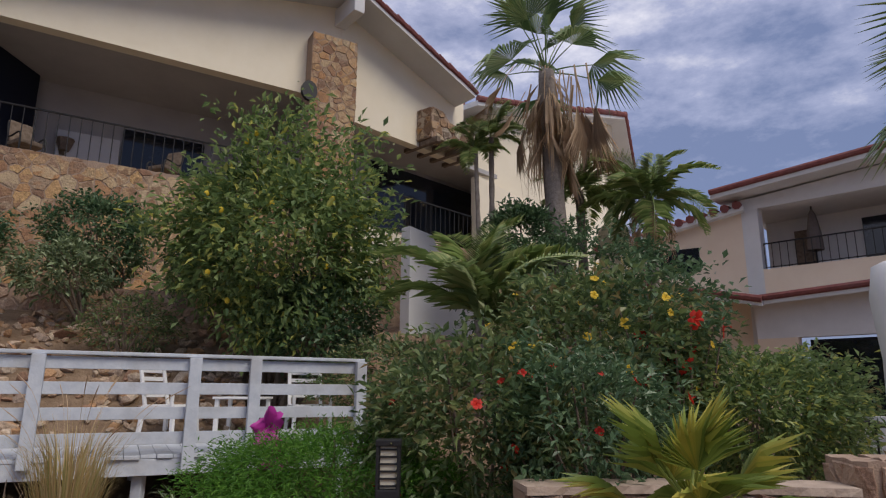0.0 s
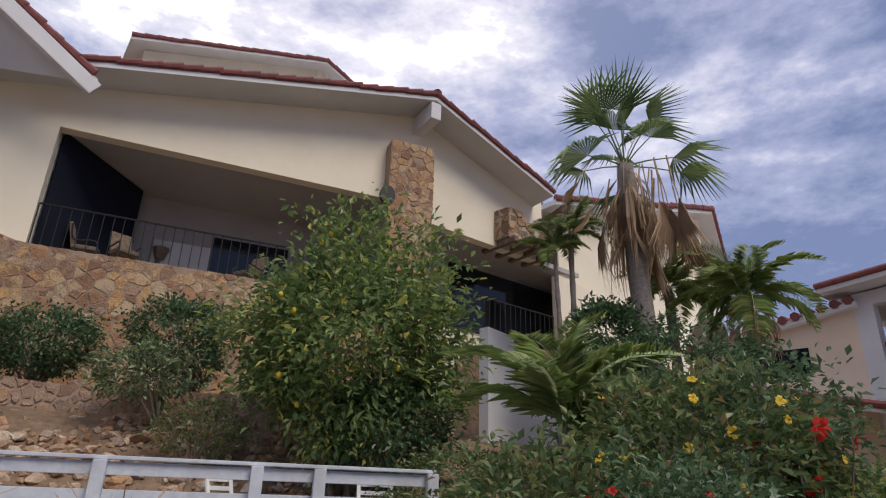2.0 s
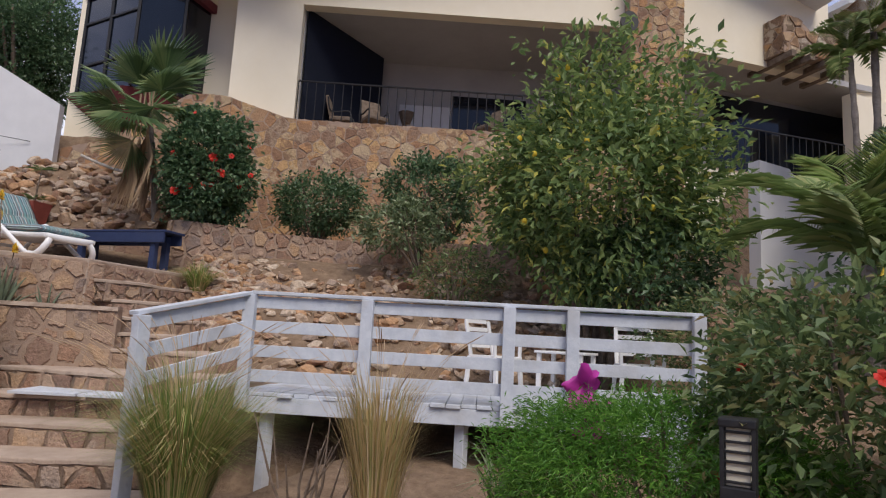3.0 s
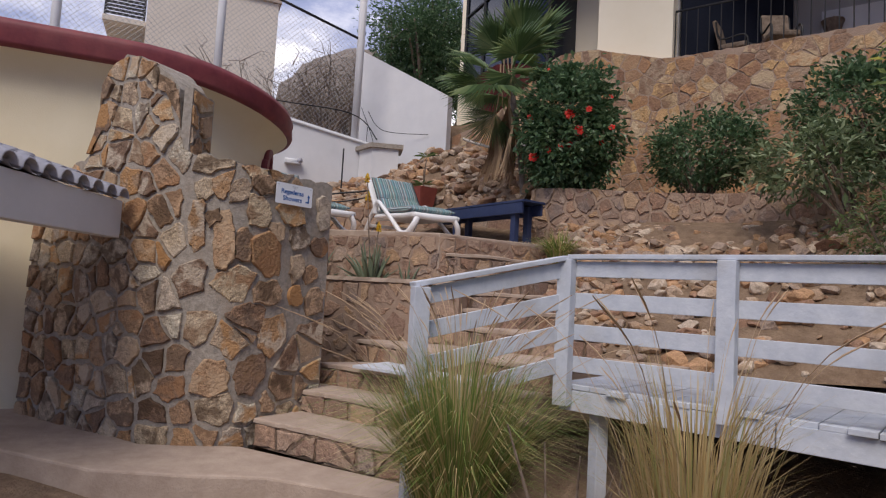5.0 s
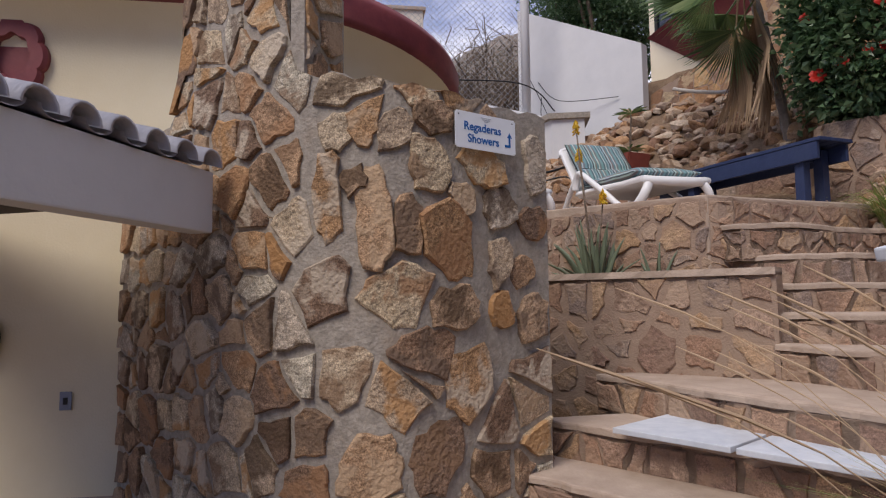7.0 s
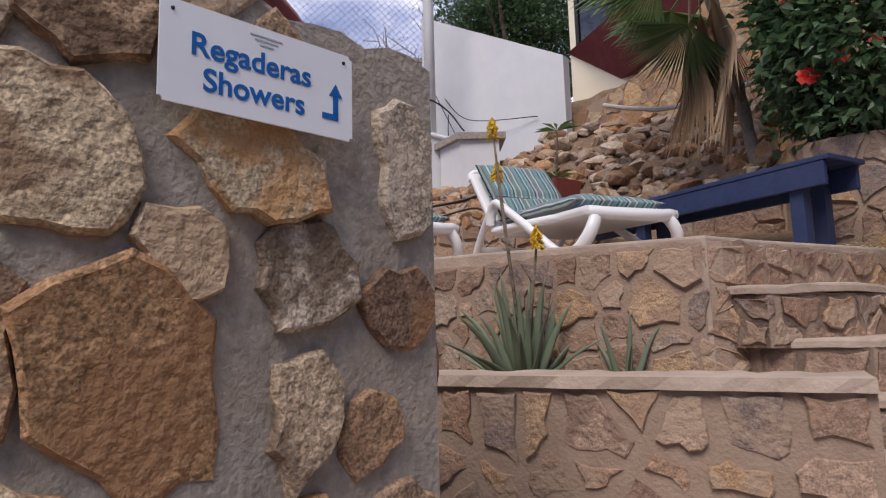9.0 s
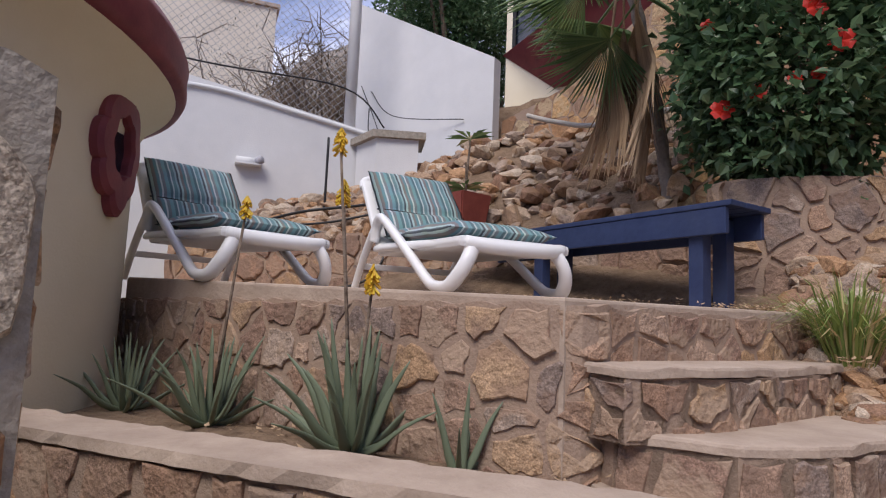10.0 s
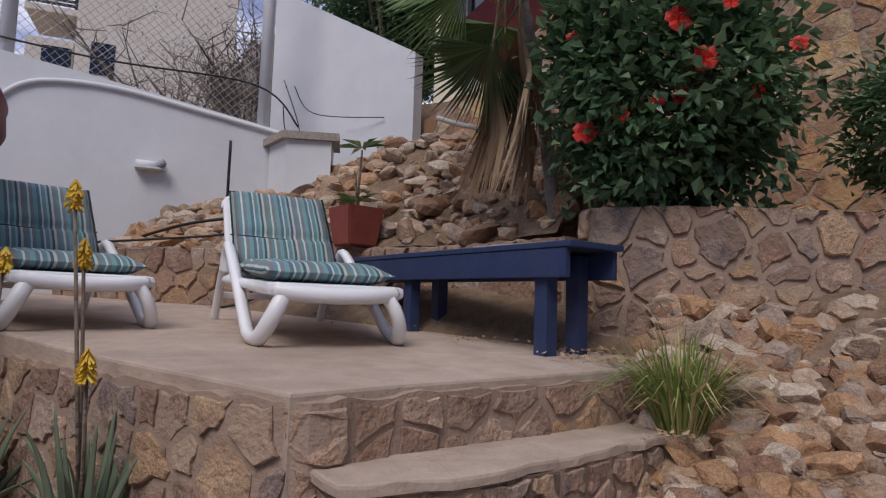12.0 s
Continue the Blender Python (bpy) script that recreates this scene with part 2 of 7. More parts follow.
NAVY = mat("navy_paint", (0.020, 0.032, 0.085), (0.032, 0.048, 0.115), 0.5, 10, 0.25, 25, stain=(0.05, 0.065, 0.11))
PLASTIC = mat("white_plastic", (0.78, 0.77, 0.77), (0.82, 0.81, 0.81), 0.35, 3, 0.05, 80, stain=(0.6, 0.56, 0.52), spec=0.5, sstr=0.35)
BARK = mat("bark", (0.12, 0.085, 0.06), (0.26, 0.2, 0.155), 0.95, 12, 0.9, 30, bdist=0.02)
PALMBARK = mat("palm_bark", (0.17, 0.14, 0.12), (0.30, 0.26, 0.235), 0.95, 14, 0.9, 26, bdist=0.02)
STRAW = leaf_mat("straw", [(0, (0.42, 0.28, 0.17)), (0.5, (0.58, 0.42, 0.27)), (1, (0.33, 0.22, 0.14))], 0.8, 0.25)
GOLD = leaf_mat("golden_grass", [(0, (0.40, 0.28, 0.12)), (0.5, (0.56, 0.42, 0.21)), (0.85, (0.30, 0.30, 0.10)), (1, (0.64, 0.5, 0.3))], 0.7, 0.3)
LEAF_LEMON = leaf_mat("lemon_leaf", [(0, (0.098, 0.163, 0.058)), (0.45, (0.182, 0.267, 0.098)), (0.85, (0.305, 0.390, 0.143)), (1, (0.598, 0.559, 0.130))], 0.38, 0.45)
LEAF_DARK = leaf_mat("dark_leaf", [(0, (0.056, 0.112, 0.052)), (0.6, (0.106, 0.185, 0.090)), (1, (0.202, 0.291, 0.151))], 0.3, 0.4)
LEAF_MIX = leaf_mat("mixed_leaf", [(0, (0.072, 0.120, 0.050)), (0.5, (0.138, 0.204, 0.078)), (0.85, (0.240, 0.294, 0.114)), (1, (0.336, 0.240, 0.114))], 0.38, 0.42)
LEAF_PALE = leaf_mat("pale_leaf", [(0, (0.10, 0.14, 0.06)), (0.6, (0.2, 0.26, 0.13)), (1, (0.36, 0.42, 0.25))])
LEAF_BRIGHT = leaf_mat("bright_leaf", [(0, (0.06, 0.17, 0.02)), (0.6, (0.11, 0.27, 0.04)), (1, (0.19, 0.37, 0.06))])
LEAF_PALM = leaf_mat("palm_leaf", [(0, (0.091, 0.156, 0.065)), (0.6, (0.169, 0.260, 0.104)), (1, (0.312, 0.377, 0.169))], 0.42, 0.3)
LEAF_YPALM = leaf_mat("yellow_palm_leaf", [(0, (0.16, 0.23, 0.04)), (0.6, (0.3, 0.36, 0.07)), (1, (0.55, 0.48, 0.10))], 0.45, 0.35)
LEAF_ALOE = leaf_mat("aloe_leaf", [(0, (0.10, 0.135, 0.09)), (0.8, (0.18, 0.215, 0.14)), (1, (0.26, 0.21, 0.13))], 0.5, 0.05)
LEAF_FEATHER = leaf_mat("feather_palm_leaf", [(0, (0.168, 0.246, 0.078)), (0.6, (0.314, 0.414, 0.146)), (1, (0.493, 0.515, 0.224))], 0.42, 0.45)
LEAF_GRASS = leaf_mat("grass_blade", [(0, (0.13, 0.21, 0.05)), (0.55, (0.27, 0.33, 0.09)), (0.72, (0.46, 0.38, 0.16)), (1, (0.60, 0.46, 0.25))], 0.6, 0.3)
LEAF_GREY = leaf_mat("grey_twig_leaf", [(0, (0.10, 0.10, 0.07)), (1, (0.2, 0.2, 0.14))], 0.8)
RED = leaf_mat("red_petal", [(0, (0.62, 0.018, 0.012)), (1, (0.75, 0.05, 0.03))], 0.5, 0.3)
PINK = leaf_mat("pink_petal", [(0, (0.55, 0.035, 0.36)), (1, (0.68, 0.08, 0.46))], 0.5, 0.3)
YELLOWFLOWER = leaf_mat("yellow_petal", [(0, (0.75, 0.42, 0.03)), (1, (0.8, 0.6, 0.06))], 0.5, 0.3)


# ---- mesh helpers ----
def link(name, me, material, parent=None, label=""):
    if material and not me.materials:
        me.materials.append(material)
    ob = new(name, me)
    if parent:
        ob.parent = parent
    if label:
        ob["label"] = label
    return ob


def part(name, bm, material, parent=None, label="", smooth=False):
    me = bpy.data.meshes.new(name)
    bmesh.ops.recalc_face_normals(bm, faces=bm.faces)
    if smooth:
        for f in bm.faces:
            f.smooth = True
    bm.to_mesh(me)
    bm.free()
    return link(name, me, material, parent, label)


def raw(name, verts, faces, material, parent=None, label="", smooth=False):
    me = bpy.data.meshes.new(name)
    me.from_pydata([tuple(v) for v in verts], [], faces)
    if smooth:
        me.polygons.foreach_set("use_smooth", [True] * len(me.polygons))
    return link(name, me, material, parent, label)


def empty(name, loc, label, category, group="", kind=""):
    e = new(name)
    e.location = loc
    e.empty_display_size = 0.1
    tagged(e, label, category, group, kind)
    bpy.context.view_layer.update()
    return e


def under(e):
    """Keep world coordinates of what is parented to e."""
    return e.matrix_world.inverted()


def box(bm, m, sx, sy, sz, bevel=0.0):
    g = bmesh.ops.create_cube(bm, size=1.0, matrix=m @ Matrix.Diagonal((sx, sy, sz, 1)))
    if bevel:
        es = {e for v in g["verts"] for e in v.link_edges}
        bmesh.ops.bevel(bm, geom=list(es), offset=bevel, segments=2, affect="EDGES", profile=0.6)
    return bm


def beam(bm, a, b, w, h, bevel=0.006, up=(0, 0, 1)):
    """A board from a to b, w wide across and h along up."""
    a, b = Vector(a), Vector(b)
    x = (b - a).normalized()
    y = Vector(up).cross(x).normalized()
    z = x.cross(y)
    m = Matrix((x, y, z)).transposed().to_4x4()
    m.translation = (a + b) / 2
    return box(bm, m, (b - a).length, w, h, bevel)


def tube(path, radius, sides=8, flat=1.0, close=False, cap=True):
    """verts and faces of a tube along path; radius a number or a list."""
    P = [Vector(p) for p in path]
    n = len(P)
    rad = radius if isinstance(radius, (list, tuple)) else [radius] * n
    V, F = [], []
    t0 = (P[1] - P[0]).normalized()
    u = t0.orthogonal().normalized()
    for i in range(n):
        a, b = P[(i - 1) % n] if (i or close) else P[0], P[(i + 1) % n] if (i < n - 1 or close) else P[-1]
        t = (b - a).normalized()
        u = (u - t * u.dot(t)).normalized()
        w = t.cross(u)
        for k in range(sides):
            an = 2 * math.pi * k / sides
            V.append(P[i] + (u * math.cos(an) + w * math.sin(an) * flat) * rad[i])
    for i in range(n if close else n - 1):
        for k in range(sides):
            j = (i + 1) % n
            F.append((i * sides + k, i * sides + (k + 1) % sides, j * sides + (k + 1) % sides, j * sides + k))
    if cap and not close:
        F.append(tuple(range(sides))[::-1])
        F.append(tuple((n - 1) * sides + k for k in range(sides)))
    return V, F


def merge(pieces):
    V, F = [], []
    for v, f in pieces:
        o = len(V)
        V += list(v)
        F += [tuple(i + o for i in q) for q in f]
    return V, F


def smooth_line(pts, n=6):
    """A rounded line through pts."""
    P = [Vector(p) for p in pts]
    out = []
    for i in range(len(P) - 1):
        p0, p1, p2, p3 = P[max(i - 1, 0)], P[i], P[i + 1], P[min(i + 2, len(P) - 1)]
        for k in range(n):
            t = k / n
            out.append(0.5 * ((2 * p1) + (p2 - p0) * t + (2 * p0 - 5 * p1 + 4 * p2 - p3) * t * t + (3 * p1 - p0 - 3 * p2 + p3) * t ** 3))
    return out + [P[-1]]


def prism(name, poly, z0, z1, material, parent=None, label="", bevel=0.0):
    """An upright solid on a plan polygon."""
    bm = bmesh.new()
    vs = [bm.verts.new((x, y, z1)) for x, y in poly]
    f = bm.faces.new(vs)
    if f.calc_area() and f.normal.z < 0:
        f.normal_flip()
    r = bmesh.ops.extrude_face_region(bm, geom=[f])
    for v in r["geom"]:
        if isinstance(v, bmesh.types.BMVert):
            v.co.z = z0
    if bevel:
        es = [e for e in bm.edges if abs(e.verts[0].co.z - z1) < 1e-5 and abs(e.verts[1].co.z - z1) < 1e-5]
        bmesh.ops.bevel(bm, geom=es, offset=bevel, segments=2, affect="EDGES", profile=0.5)
    return part(name, bm, material, parent, label)


# ---- stone masonry ----
def clip(poly, nx, ny, c):
    out = []
    for i in range(len(poly)):
        a, b = poly[i], poly[(i + 1) % len(poly)]
        da, db = a[0] * nx + a[1] * ny - c, b[0] * nx + b[1] * ny - c
        if da <= 0:
            out.append(a)
        if (da < 0 < db) or (db < 0 < da):
            t = da / (da - db)
            out.append((a[0] + t * (b[0] - a[0]), a[1] + t * (b[1] - a[1])))
    return out


def stone_cells(length, z0, z1, size, rng, squash=0.85, laid=()):
    """Uneven cells that fill a strip: (centre, polygon)."""
    pts = []
    ny = max(1, round((z1 - z0) / (size * squash)))
    dz = (z1 - z0) / ny
    for j in range(ny):
        nx = max(1, round(length / size * rng.uniform(0.8, 1.2)))
        dx = length / nx
        for i in range(nx):
            x, z = (i + 0.5 + rng.uniform(-0.4, 0.4)) * dx, z0 + (j + 0.5 + rng.uniform(-0.38, 0.38)) * dz
            if rng.random() < 0.92 and not any(abs(x - u) < w * 0.5 + 0.052 and abs(z - v) < h * 0.5 + 0.052 for u, v, w, h in laid):
                pts.append((x, z, (rng.uniform(0.1, 0.75) * size) ** 2))
    cells = []
    for u, v, w, h in laid:
        poly = []
        m, pw, lean = rng.choice((6, 7, 8)), rng.uniform(1.7, 3.4), rng.uniform(-0.22, 0.22)
        for k in range(m):
            a = 2 * math.pi * (k + rng.uniform(-0.3, 0.3)) / m + 0.35
            c, q = math.cos(a), math.sin(a)
            r = rng.uniform(0.9, 1.14) / (abs(c) ** pw + abs(q) ** pw) ** (1 / pw)
            y = q * r * (h * 0.5 + 0.045)
            poly.append((u + c * r * (w * 0.5 + 0.045) + y * lean, min(v + y, z1)))
        cells.append(((u, v), poly))
        for b in (-0.25, 0.25):
            pts.append((u + (b * w if w > h else 0), v + (b * h if h >= w else 0), (0.42 * min(w, h)) ** 2, 1))
    for i, p in enumerate(pts):
        if len(p) > 3:
            continue
        poly = [(max(0, p[0] - size * 1.3), max(z0, p[1] - size * 1.3)), (min(length, p[0] + size * 1.3), max(z0, p[1] - size * 1.3)),
                (min(length, p[0] + size * 1.3), min(z1, p[1] + size * 1.3)), (max(0, p[0] - size * 1.3), min(z1, p[1] + size * 1.3))]
        for j, q in enumerate(pts):
            if j != i and abs(q[0] - p[0]) < 2.6 * size and abs(q[1] - p[1]) < 2.6 * size:
                nx, nz = q[0] - p[0], q[1] - p[1]
                poly = clip(poly, nx, nz, (nx * (p[0] + q[0]) + nz * (p[1] + q[1]) + p[2] - q[2]) / 2)
                if len(poly) < 3:
                    break
        if len(poly) >= 3:
            cells.append((p, poly))
    return cells


def along(line):
    """place(s) on a plan line gives the point and the unit normal to its right."""
    P = [Vector((p[0], p[1])) for p in line]
    S = [0.0]
    for a, b in zip(P, P[1:]):
        S.append(S[-1] + (b - a).length)

    def place(s):
        s = min(max(s, 0.0), S[-1] - 1e-6)
        i = 0
        while S[i + 1] < s:
            i += 1
        t = (s - S[i]) / (S[i + 1] - S[i])
        d = (P[i + 1] - P[i]).normalized()
        if t > 0.5 and i + 2 < len(P):
            d = d.lerp((P[i + 2] - P[i + 1]).normalized(), t - 0.5).normalized()
        elif t < 0.5 and i > 0:
            d = d.lerp((P[i] - P[i - 1]).normalized(), 0.5 - t).normalized()
        return P[i].lerp(P[i + 1], t), Vector((d.y, -d.x))
    return place, S[-1]


def stone_mesh(poly, place, top, gap, proud, rng, tilt=1.0):
    cx, cz = sum(p[0] for p in poly) / len(poly), sum(p[1] for p in poly) / len(poly)
    ring = []
    n = len(poly)
    for i in range(n):
        a, b = poly[i], poly[(i + 1) % n]
        ring.append(a)
        ln = math.hypot(b[0] - a[0], b[1] - a[1])
        for t in ((0.5,) if ln < 0.13 else (0.33, 0.67)):
            if ln > 0.075:
                ring.append((a[0] + (b[0] - a[0]) * t + rng.uniform(-0.014, 0.014), a[1] + (b[1] - a[1]) * t + rng.uniform(-0.014, 0.014)))
    V, shr = [], []
    for x, z in ring:
        r = math.hypot(x - cx, z - cz) + 1e-6
        k = max(0.35, 1 - gap / r - rng.uniform(0, 0.07))
        shr.append((cx + (x - cx) * k, cz + (z - cz) * k))
    m = len(shr)
    tx, tz = rng.uniform(-0.1, 0.1) * tilt, rng.uniform(-0.1, 0.1) * tilt
    for k, d in ((1.0, -0.02), (1.0, proud * 0.6), (0.93, proud)):
        for x, z in shr:
            px, pz = cx + (x - cx) * k, cz + (z - cz) * k
            pz = min(pz, top(px) - 0.004)
            o, nr = place(px)
            dd = d if d < 0 else max(0.004, d + (px - cx) * tx + (pz - cz) * tz + rng.uniform(-0.08, 0.08) * proud)
            V.append((o.x + nr.x * dd, o.y + nr.y * dd, pz))
    F = []
    for lev in range(2):
        for i in range(m):
            F.append((lev * m + i, lev * m + (i + 1) % m, (lev + 1) * m + (i + 1) % m, (lev + 1) * m + i))
    F.append(tuple(2 * m + i for i in range(m)))
    return V, F


def stone_wall(name, line, bottom, top, thick, size, label, seed, stone=None, mortar=None, gap=0.022, proud=0.03, near=None, category="wall", kind="structure", coping=None, squash=0.85, laid=(), flat=None):
    """Rubble masonry on a plan line whose right-hand side shows. bottom: a height; top: a height or a function of the run.
    near: (from, to) of the run where each stone is its own object; the rest is joined."""
    rng = random.Random(seed)
    place, length = along(line)
    tf = top if callable(top) else (lambda s: top)
    n = max(2, int(length / 0.07))
    V, F = [], []
    for i in range(n + 1):
        s = length * i / n
        o, nr = place(s)
        t = tf(s) + rng.uniform(-0.012, 0.012)
        V += [(o.x, o.y, bottom), (o.x, o.y, t), (o.x - nr.x * thick, o.y - nr.y * thick, t), (o.x - nr.x * thick, o.y - nr.y * thick, bottom)]
    for i in range(n):
        a, b = 4 * i, 4 * i + 4
        F += [(a, b, b + 1, a + 1), (a + 1, b + 1, b + 2, a + 2), (a + 2, b + 2, b + 3, a + 3), (a + 3, b + 3, b, a)]
    F += [(0, 1, 2, 3), (4 * n + 3, 4 * n + 2, 4 * n + 1, 4 * n)]
    wall = raw(name, V, F, mortar or MORTAR)
    tagged(wall, label, category, kind=kind)
    zmax = max(tf(length * i / 40) for i in range(41))
    rest = []
    count = 0
    for c, poly in stone_cells(length, bottom, zmax, size, rng, squash, laid):
        if c[1] > tf(c[0]) + 0.02:
            continue
        low = flat and flat[0] < c[0] < flat[1] and flat[2] < c[1] < flat[3]
        v, f = stone_mesh(poly, place, tf, gap, 0.008 if low else proud * rng.uniform(0.6, 1.4), rng, 0.2 if low else 1.0)
        if (near is None or near[0] <= c[0] <= near[1]) and count < 290:
            raw("stone", v, f, stone or STONE, wall)
            count += 1
        else:
            rest.append((v, f))
    if rest:
        v, f = merge(rest)
        tagged(raw("stones", v, f, stone or STONE, wall), kind="stuff")
    if coping:
        W = []
        Fc = []
        for i in range(n + 1):
            s = length * i / n
            o, nr = place(s)
            t = tf(s)
            for q, h in ((proud + 0.015 + rng.uniform(-0.012, 0.012), -0.035), (proud + 0.01, 0.012), (-thick, 0.012 + rng.uniform(-0.006, 0.006)), (-thick, -0.035)):
                W.append((o.x + nr.x * q, o.y + nr.y * q, t + h + 0.02))
        for i in range(n):
            a, b = 4 * i, 4 * i + 4
            Fc += [(a, b, b + 1, a + 1), (a + 1, b + 1, b + 2, a + 2), (a + 2, b + 2, b + 3, a + 3)]
        Fc += [(0, 1, 2, 3), (4 * n + 3, 4 * n + 2, 4 * n + 1, 4 * n)]
        raw("coping", W, Fc, coping, wall, "worn concrete coping")
    return wall

# ---- ground ----
UP = Vector((-0.527, 0.85))


def lerp_table(w, table):
    if w <= table[0][0]:
        return table[0][1]
    for (a, za), (b, zb) in zip(table, table[1:]):
        if w <= b:
            t = (w - a) / (b - a)
            t = t * t * (3 - 2 * t)
            return za + (zb - za) * t
    return table[-1][1]


HILL = [(-200, -0.1), (4.6, -0.1), (5.6, 0.12), (7.0, 0.30), (8.9, 0.35), (12.2, 2.75), (14.3, 3.1), (14.9, 5.6), (30, 6.5), (60, 14), (200, 26)]


def height(x, y):
    w = x * UP.x + y * UP.y
    z = lerp_table(w, HILL)
    low = lerp_table(w, [(0, -0.1), (40, -0.1), (90, 3), (200, 8)])
    k = min(max((x - 3.0) / 8.0, 0.0), 1.0)   # the slope runs out beside the houses
    if x > 3.0:
        z = z + (low + min(w, 14) * 0.06 - z) * (k * k * (3 - 2 * k)) * (0.75 if w > 9 else 1.0)
    if x < -4.3 and w < 7.6:
        z = min(z, 0.0 - 0.1)
    return z


def ground():
    xs = sorted(set([-300, -150, -80, -50, -35] + [-26 + 0.4 * i for i in range(93)] + [14, 18, 26, 40, 80, 150, 300]))
    ys = sorted(set([-300, -120, -60, -30, -15, -8] + [-4 + 0.4 * i for i in range(68)] + [26, 30, 36, 45, 60, 90, 150, 300]))
    V = [(x, y, height(x, y) + 0.05 * noise.noise((x * 0.9, y * 0.9, 3)) * (1 if abs(x) < 40 else 0)) for y in ys for x in xs]
    n = len(xs)
    F = [(j * n + i, j * n + i + 1, (j + 1) * n + i + 1, (j + 1) * n + i) for j in range(len(ys) - 1) for i in range(n - 1)]
    tagged(raw("ground", V, F, SOIL, smooth=True), "dry brown soil of a planted hillside", "ground", kind="structure")


ground()

# ---- paved platform and steps ----
PLAZA = [(-8.5, 1.2), (-6.72, 2.5), (-6.5, 3.3), (-4.75, 4.7), (-4.62, 4.35), (-5.0, 3.95), (-5.55, 3.4), (-5.7, 2.9), (-6.0, 2.2), (-6.7, 1.5), (-7.3, 0.6), (-7.6, -1.5), (-12, -1.5), (-12, 1.0)]
tagged(prism("pavement", PLAZA, -0.3, 0.1, CONCRETE, bevel=0.02), "worn pinkish concrete platform with a rounded edge", "pavement", kind="structure")

RISER = dict(stone=STONE_PINK, mortar=MORTAR_TAN, gap=0.02, proud=0.013)


def step(front, back, z, rise, seed, label="rough concrete garden step with a stone riser"):
    """A tread slab on the plan front line and back line, with a riser of small stones."""
    th = 0.04
    rng = random.Random(seed * 7)
    place, ln = along(front)
    n = max(3, int(ln / 0.09))
    edge = []
    for i in range(n + 1):
        o, nr = place(ln * i / n)
        edge.append(tuple(o + nr * (0.012 + rng.uniform(-0.016, 0.016))))
    slab = prism("tread", edge + [tuple(p) for p in back][::-1], z - th, z, CONCRETE, bevel=0.014)
    for v in slab.data.vertices:
        v.co.z += 0.012 * noise.noise((v.co.x * 5, v.co.y * 5, z))
    st = stone_wall("step", front, z - rise - 0.03, z - th - 0.002, 0.1, 0.17, label, seed, category="step", **RISER)
    slab.parent = st
    body = prism("step_core", [tuple(p) for p in front] + [tuple(p) for p in back][::-1], z - rise - 0.03, z - th - 0.004, MORTAR_TAN)
    body.parent = st
    return st


def shifted(line, d, e):
    return [(x + d, y + e) for x, y in line]


F0 = [(-6.62, 3.42), (-5.9, 3.9), (-4.95, 4.6)]
F1 = [(-6.95, 3.85), (-6.1, 4.4), (-5.05, 5.1)]
F2 = [(-7.35, 4.08), (-6.3, 4.85), (-5.3, 5.42)]
F3 = [(-7.7, 4.6), (-6.6, 4.95), (-5.9, 5.25), (-5.25, 5.62)]
F4 = [(-7.1, 5.55), (-6.55, 5.72), (-6.1, 6.05), (-5.9, 6.6)]
F5 = [(-7.25, 5.6), (-6.95, 5.85), (-6.8, 6.3), (-6.85, 7.0)]
F55 = [(-7.5, 5.7), (-7.3, 5.95), (-7.15, 6.3), (-7.25, 7.1)]
F6 = [(-7.85, 5.8), (-7.5, 6.05), (-7.42, 6.4), (-7.65, 7.3)]
F7 = [(-8.1, 5.7), (-7.74, 5.77), (-7.72, 6.2), (-8.1, 7.35)]
step(F0, F1, 0.32, 0.22, 11)
step(F1, F2, 0.52, 0.2, 12)
step(F2, shifted(F2, -0.1, 1.0), 0.73, 0.21, 13)
step(F3, shifted(F3, -0.1, 1.6), 0.95, 0.22, 14)
step(F4, shifted(F4, -0.9, 0.4), 1.17, 0.22, 15)
step(F5, shifted(F5, -0.8, 0.2), 1.36, 0.2, 16)
step(F55, shifted(F55, -0.8, 0.1), 1.55, 0.2, 17)
step(F6, shifted(F6, -0.7, 0.05), 1.77, 0.22, 18)
step(F7, shifted(F7, -0.8, 0.05), 2.01, 0.25, 19)

# ---- sun terrace ----
TERR = [(-11.2, 3.78), (-10.28, 4.17), (-9.0, 4.9), (-7.95, 5.64), (-8.1, 6.1), (-8.45, 7.55), (-9.2, 7.9), (-12.6, 8.2), (-14.5, 6.6), (-14.5, 3.6)]
terrace = tagged(prism("terrace", TERR, 1.0, 2.26, CONCRETE, bevel=0.015), "concrete floor of a small sun terrace", "terrace", kind="structure")
for v in terrace.data.vertices:
    if v.co.z > 2:
        v.co.z += 0.042 * max(0.0, -8.0 - v.co.x)
stone_wall("wall_terrace", smooth_line([(-11.3, 3.73), (-10.28, 4.15), (-9.0, 4.88), (-7.98, 5.6), (-8.06, 6.1), (-8.43, 7.53)], 4), 0.9, 2.23, 0.25, 0.2, "terrace retaining wall of pink and brown rubble stone", 21, near=(0, 6.5), **RISER)

